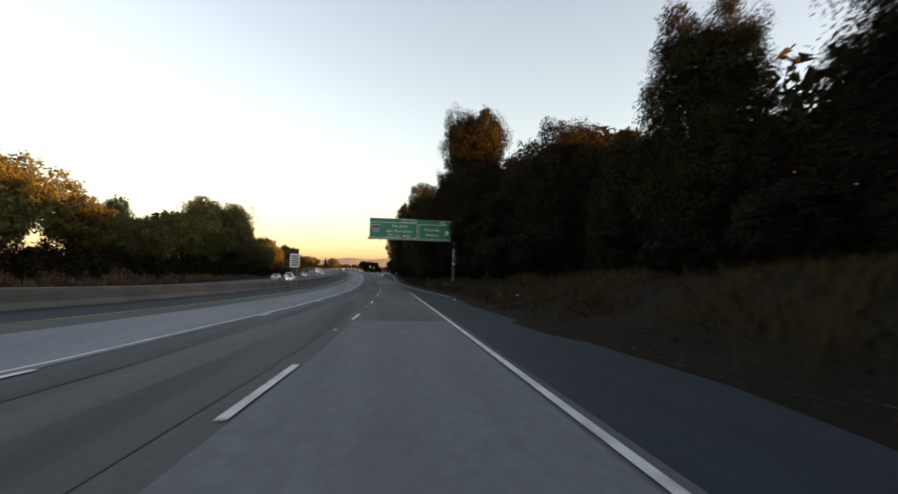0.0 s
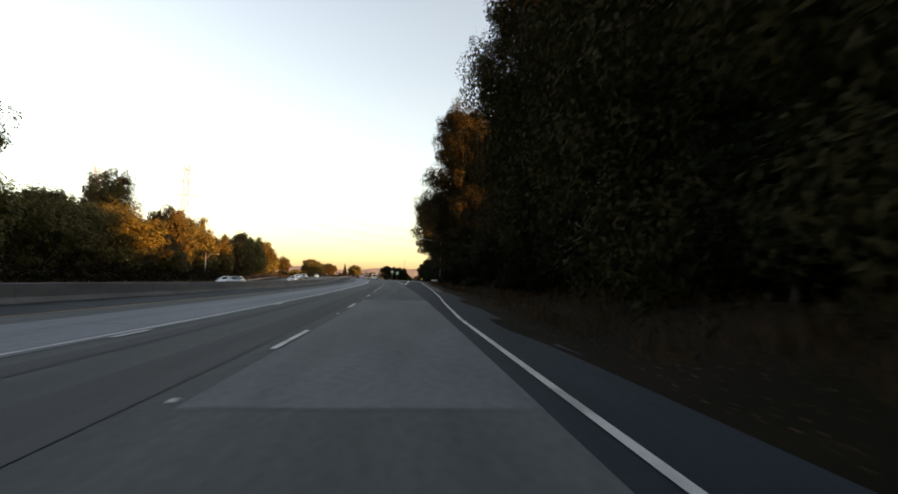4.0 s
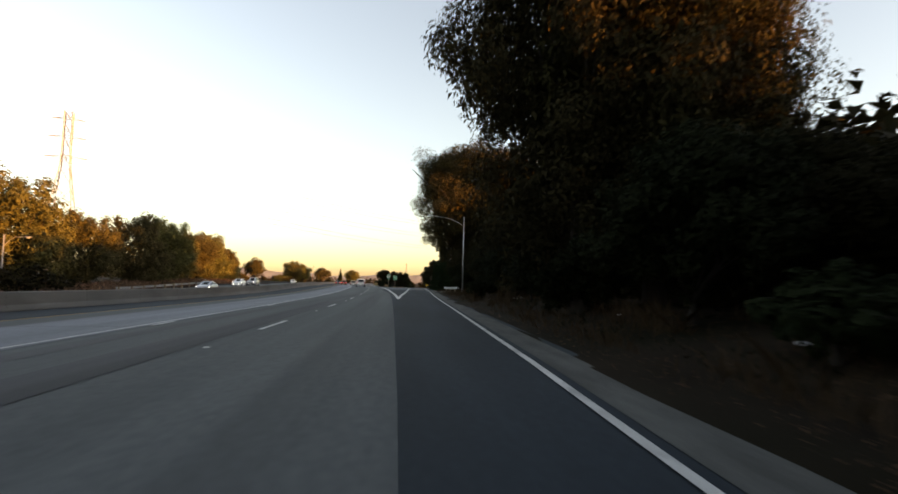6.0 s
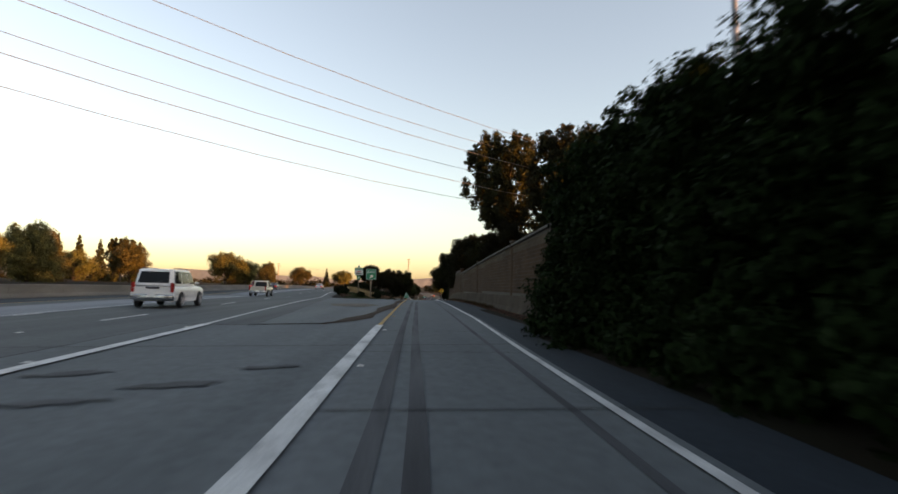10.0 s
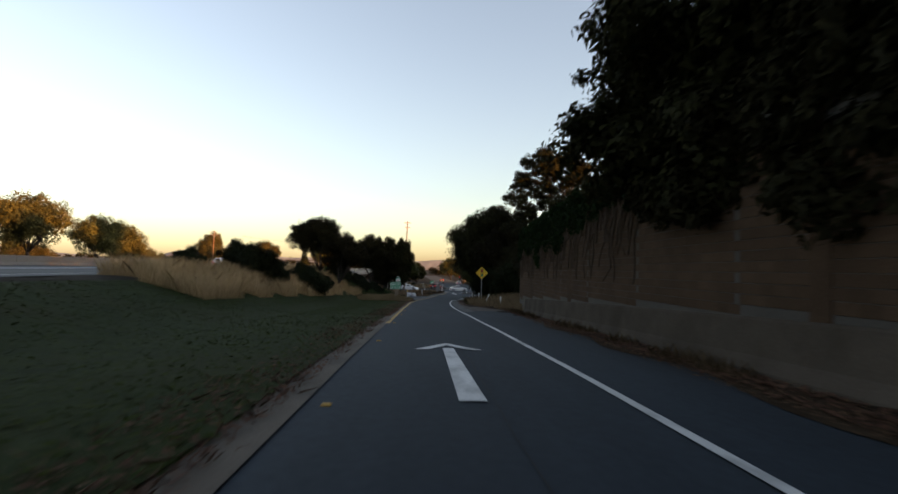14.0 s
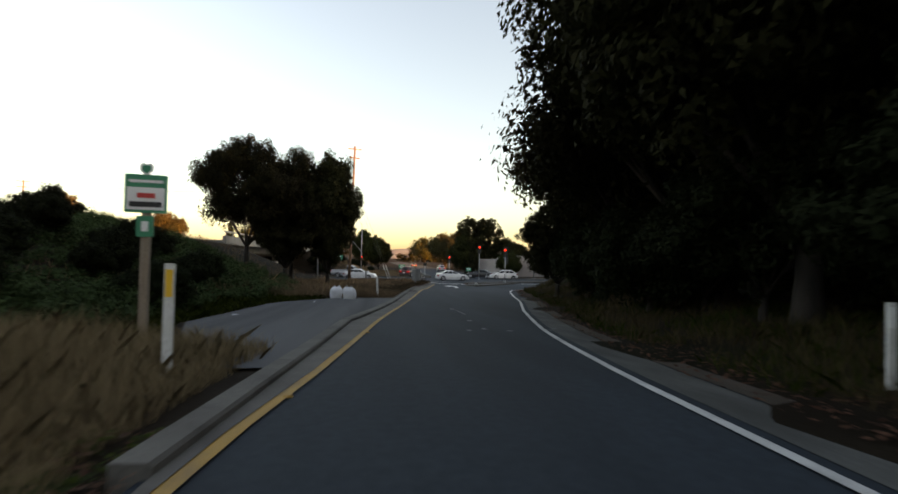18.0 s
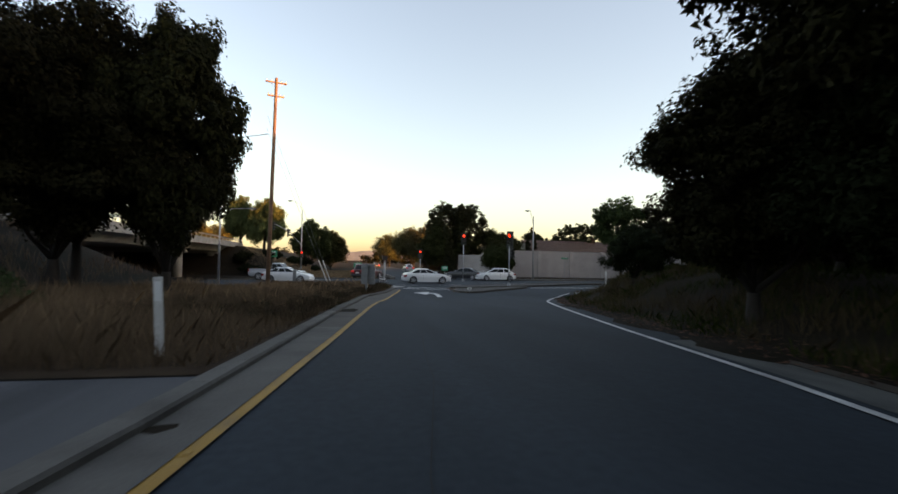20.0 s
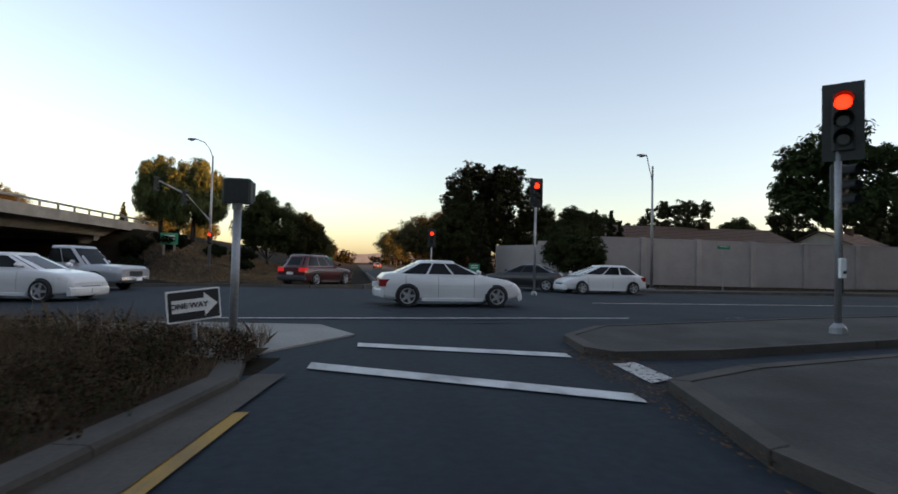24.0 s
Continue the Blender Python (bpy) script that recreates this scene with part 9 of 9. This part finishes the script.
for y in np.arange(452, 479.3, 0.42):
    for d in np.arange(0.42, 5.0, 0.45):
        x = float(kerb_l(y)) - d + rng.normal() * 0.12
        k = 0.55 + 0.5 * noise.noise((x * 0.7, y * 0.7, 9.0)) + 0.12 * min(d, 2.5)
        if k > 0.35:
            brush_cells.append((x, y + rng.normal() * 0.12, h1(x, y) + 0.10 + 0.14 * k, 0.34, 0.34, 0.32 * k))
woods("brush", "low russet and green brush crowding the kerb", brush_cells, 150000, 0.034, 63, M["leaf_rust"])
woods("brush", "green sprigs among the russet brush", brush_cells[::2], 30000, 0.03, 64, M["leaf_pear"])
woods("hillside_shrubs", "low green creeping shrubs over the embankment", cells, 90000, 0.10, 62, M["leaf_pear"])


# ---- small things lying about ----
def litter(x, y, s, kind, seed):
    """A crumpled scrap: a rough low lump of plastic, paper or stone."""
    rng = np.random.default_rng(seed)
    n, rings = 7, []
    for k, (w, z) in enumerate(((0.75, -0.02), (1.0, 0.12), (0.8, 0.36), (0.35, 0.5))):
        rings.append([(math.cos(j * 2 * math.pi / n) * w * s * (0.75 + 0.5 * rng.random()), math.sin(j * 2 * math.pi / n) * w * s * (0.6 + 0.5 * rng.random()), z * s * (0.8 + 0.4 * rng.random())) for j in range(n)])
    name, mat, lab, cat = {"bag": ("plastic_scrap", "bag", "crumpled scrap of white plastic on the verge", "litter"), "stone": ("stone", "concrete", "pale broken stone on the verge", "stone"),
                           "brown": ("cardboard_scrap", "dirt", "brown cardboard scrap on the verge", "litter")}[kind]
    tagged(part(name, Geo().loft(rings), M[mat], at=pose(x, y, h1(x, y) + 0.015, 0, 0, 40 * seed)), lab, cat, "scraps along the road")


for i, (x, y, s, k) in enumerate(((1.8, 43.3, 0.13, "bag"), (4.55, 38.9, 0.24, "bag"), (5.0, 38.0, 0.14, "stone"), (4.3, 33.4, 0.16, "bag"), (3.9, 22.5, 0.15, "stone"), (10.4, 202.8, 0.28, "stone"), (10.9, 203.4, 0.20, "bag"), (9.4, 208.0, 0.13, "bag"),
                                  (8.8, 215.6, 0.12, "bag"), (8.3, 147.6, 0.16, "brown"), (8.9, 151.5, 0.13, "bag"), (8.7, 247.0, 0.30, "stone"), (9.0, 247.8, 0.22, "stone"), (9.6, 249.7, 0.16, "brown"), (8.2, 254.0, 0.22, "stone"), (8.9, 245.2, 0.24, "stone"),
                                  (16.6, 392.2, 0.14, "bag"), (11.1, 338.6, 0.09, "bag"), (4.8, 432.8, 0.15, "bag"), (6.7, 449.0, 0.13, "bag"), (6.5, 440.9, 0.14, "bag"), (2.9, 448.3, 0.13, "bag"), (9.6, 174.6, 0.15, "bag"), (9.9, 183.6, 0.12, "bag"),
                                  (27.6, 470.9, 0.16, "bag"), (28.1, 471.9, 0.20, "brown"), (28.6, 471.2, 0.14, "stone"), (12.2, 300.0, 0.10, "brown"), (11.0, 352.4, 0.10, "brown"), (14.6, 478.0, 0.10, "bag"))):
    litter(x, y, s, k, i + 1)


def crack(pts, w, label="thin tar-sealed crack in the asphalt"):
    g = Geo()
    L, Rr = [], []
    for i, (x, y) in enumerate(pts):
        L.append((x - w * (0.6 + 0.4 * math.sin(i * 2.1)), y))
        Rr.append((x + w * (0.6 + 0.4 * math.cos(i * 1.7)), y))
    vs = [(x, y, h1(x, y) + 0.016) for p in zip(L, Rr) for x, y in p]
    g.add(vs, [(2 * i, 2 * i + 1, 2 * i + 3, 2 * i + 2) for i in range(len(pts) - 1)])
    tagged(part("tar_seam", g, M["seal"]), label, "crack", kind="structure")


rr = random.Random(9)
for fn, d, y0, y1 in ((yellow_l, 2.35, 336, 372), (yellow_l, 2.0, 424, 452), (yellow_l, 0.9, 380, 416)):
    q, pts = 0.0, []
    for y in np.arange(y0, y1, 1.6):
        q = max(-0.35, min(0.35, q + rr.uniform(-0.09, 0.09)))
        pts.append((float(fn(y)) + d + q, float(y)))
    crack(pts, 0.010)
for y in np.arange(266, 329, 5.2):
    a, b = float(yellow_l(y)) + 0.1, float(white_r(y)) + 1.0
    flat("slab_joint", [(a, y), (b, y + 0.25), (b, y + 0.29), (a, y + 0.04)], 0.011, M["seal"], "dark joint across the concrete slabs", "joint")
for y in np.arange(-74, 270, 18.3):
    a, b = float(lane_line(y)) - 7.5, float(lane_line(y)) - 3.8
    flat("slab_joint", [(a, y), (b, y), (b, y + 0.05), (a, y + 0.05)], 0.016, M["seal"], "dark joint across the carpool lane", "joint")
for y in (19.96, 146.16):
    a, b = float(lane_line(y)) + 0.1, float(white_r(y)) - 0.1
    flat("slab_joint", [(a, y), (b, y), (b, y + 0.07), (a, y + 0.07)], 0.012, M["seal"], "dark joint at the end of a repair slab", "joint")
# faded paint dabs and survey marks on the ramp
for x, y, w, l in ((8.0, 341.5, 0.05, 0.5), (8.25, 341.0, 0.35, 0.05), (12.0, 428.2, 0.07, 0.30), (12.5, 428.6, 0.07, 0.35), (13.1, 428.1, 0.08, 0.25), (14.3, 428.4, 0.10, 0.2), (14.6, 428.9, 0.09, 0.2), (12.9, 437.5, 0.10, 0.45), (12.95, 434.5, 0.03, 2.6), (12.6, 431.5, 0.09, 0.3)):
    flat("paint_dab", [(x - w, y), (x + w, y), (x + w * 0.9, y + l), (x - w * 0.8, y + l)], 0.02, M["slab"], "faded white paint dab on the ramp")
flat("dark_patch", [(float(yellow_l(302)) - 4.2, 300), (float(yellow_l(302)) - 2.2, 299.2), (float(yellow_l(305)) - 1.3, 303), (float(yellow_l(306)) - 2.8, 306), (float(yellow_l(304)) - 5.0, 304)], 0.012, M["dirt"], "patch of blown dirt on the gore", "dirt")


def dirt_band(pts, w, label):
    g = Geo()
    vs = []
    for i, (x, y) in enumerate(pts):
        k = w * (0.6 + 0.4 * math.sin(i * 1.9 + 0.5))
        vs += [(x - k, y - k * 0.4, h1(x - k, y - k * 0.4) + 0.010), (x, y, h1(x, y) + 0.035), (x + k, y + k * 0.4, h1(x + k, y + k * 0.4) + 0.010)]
    g.add(vs, [q for i in range(len(pts) - 1) for q in ((3 * i, 3 * i + 1, 3 * i + 4, 3 * i + 3), (3 * i + 1, 3 * i + 2, 3 * i + 5, 3 * i + 4))])
    tagged(part("dirt_drift", g, M["mulch"], smooth=True), label, "dirt", kind="structure")


dirt_band([(0.4, 283.0), (1.2, 283.4), (2.2, 283.8), (2.8, 285.3), (3.2, 287.5), (3.5, 290.5), (3.75, 294), (3.95, 298), (4.2, 303), (4.4, 308), (4.62, 313), (4.75, 318)], 0.55, "reddish-brown drift of dirt along the gore")
dirt_band([(4.62, 318), (4.66, 322), (4.72, 325), (4.82, 328), (4.95, 331), (5.1, 334)], 0.2, "brown dirt gathered along the kerb")
for x, y, rx, ry in ((2.5, 328.9, 0.8, 0.35), (0.4, 329.2, 0.9, 0.4), (3.2, 325.6, 0.35, 0.25), (-1.6, 327.5, 0.8, 0.4)):
    g = Geo()
    n = 12
    ring = [(x + rx * math.cos(j * 2 * math.pi / n) * (0.85 + 0.15 * math.sin(j * 2.7)), y + ry * math.sin(j * 2 * math.pi / n) * (0.85 + 0.15 * math.cos(j * 1.9))) for j in range(n)]
    g.add([(a, b, h1(a, b) + 0.004) for a, b in ring] + [(x, y, h1(x, y) + 0.09)], [(j, (j + 1) % n, n) for j in range(n)])
    tagged(part("dirt_mound", g, M["mulch"], smooth=True), "low mound of brown dirt on the concrete pad", "dirt", kind="structure")
rng = np.random.default_rng(77)
for cx, cy, n, hh, mat in ((2.5, 338.0, 260, 0.55, "dry_grass"), (4.0, 337.3, 160, 0.4, "dry_grass"), (0.9, 335.5, 160, 0.5, "dry_grass"), (-2.6, 334.0, 200, 0.5, "tan_grass")):
    x, y = cx + rng.normal(size=n) * 0.35, cy + rng.normal(size=n) * 0.45
    blades("dry_grass", "pale clump of tall dry grass on the slope", (x, y, hh * (0.5 + 0.7 * rng.random(n))), M[mat], 1, 0.008, 0.4, seed=int(cy * 10) % 97)
plant(BUSH[2], 1.5, 331.9, 0.5, group="shrubs on the embankment")
plant(BUSH[2], -3.8, 341.0, 0.9, group="shrubs on the embankment")


# ---- dark patches and a joint on the exit gore ----
for sx, sy, sw, sl in ((1.2, 271.5, 0.75, 0.16), (2.1, 272.6, 0.6, 0.22), (2.9, 274.2, 0.5, 0.14), (0.3, 273.4, 0.55, 0.2)):
    pr = np.random.default_rng(int(sx * 10 + sy))
    ring = [(sx + sw * (0.45 + 0.8 * pr.random()) * math.cos(a), sy + sl * (0.4 + 1.2 * pr.random()) * math.sin(a) + 0.2 * math.cos(a)) for a in np.linspace(0, 6.2832, 20)[:-1]]
    flat("road_stain", ring, 0.012, M["lane_dark"], "dark ragged stain on the pale concrete", "stain")
flat("slab_joint", [(-2.7, 276.3), (8.0, 278.3), (8.0, 278.36), (-2.7, 276.36)], 0.013, M["seal"], "dark joint across the concrete of the gore", "joint")
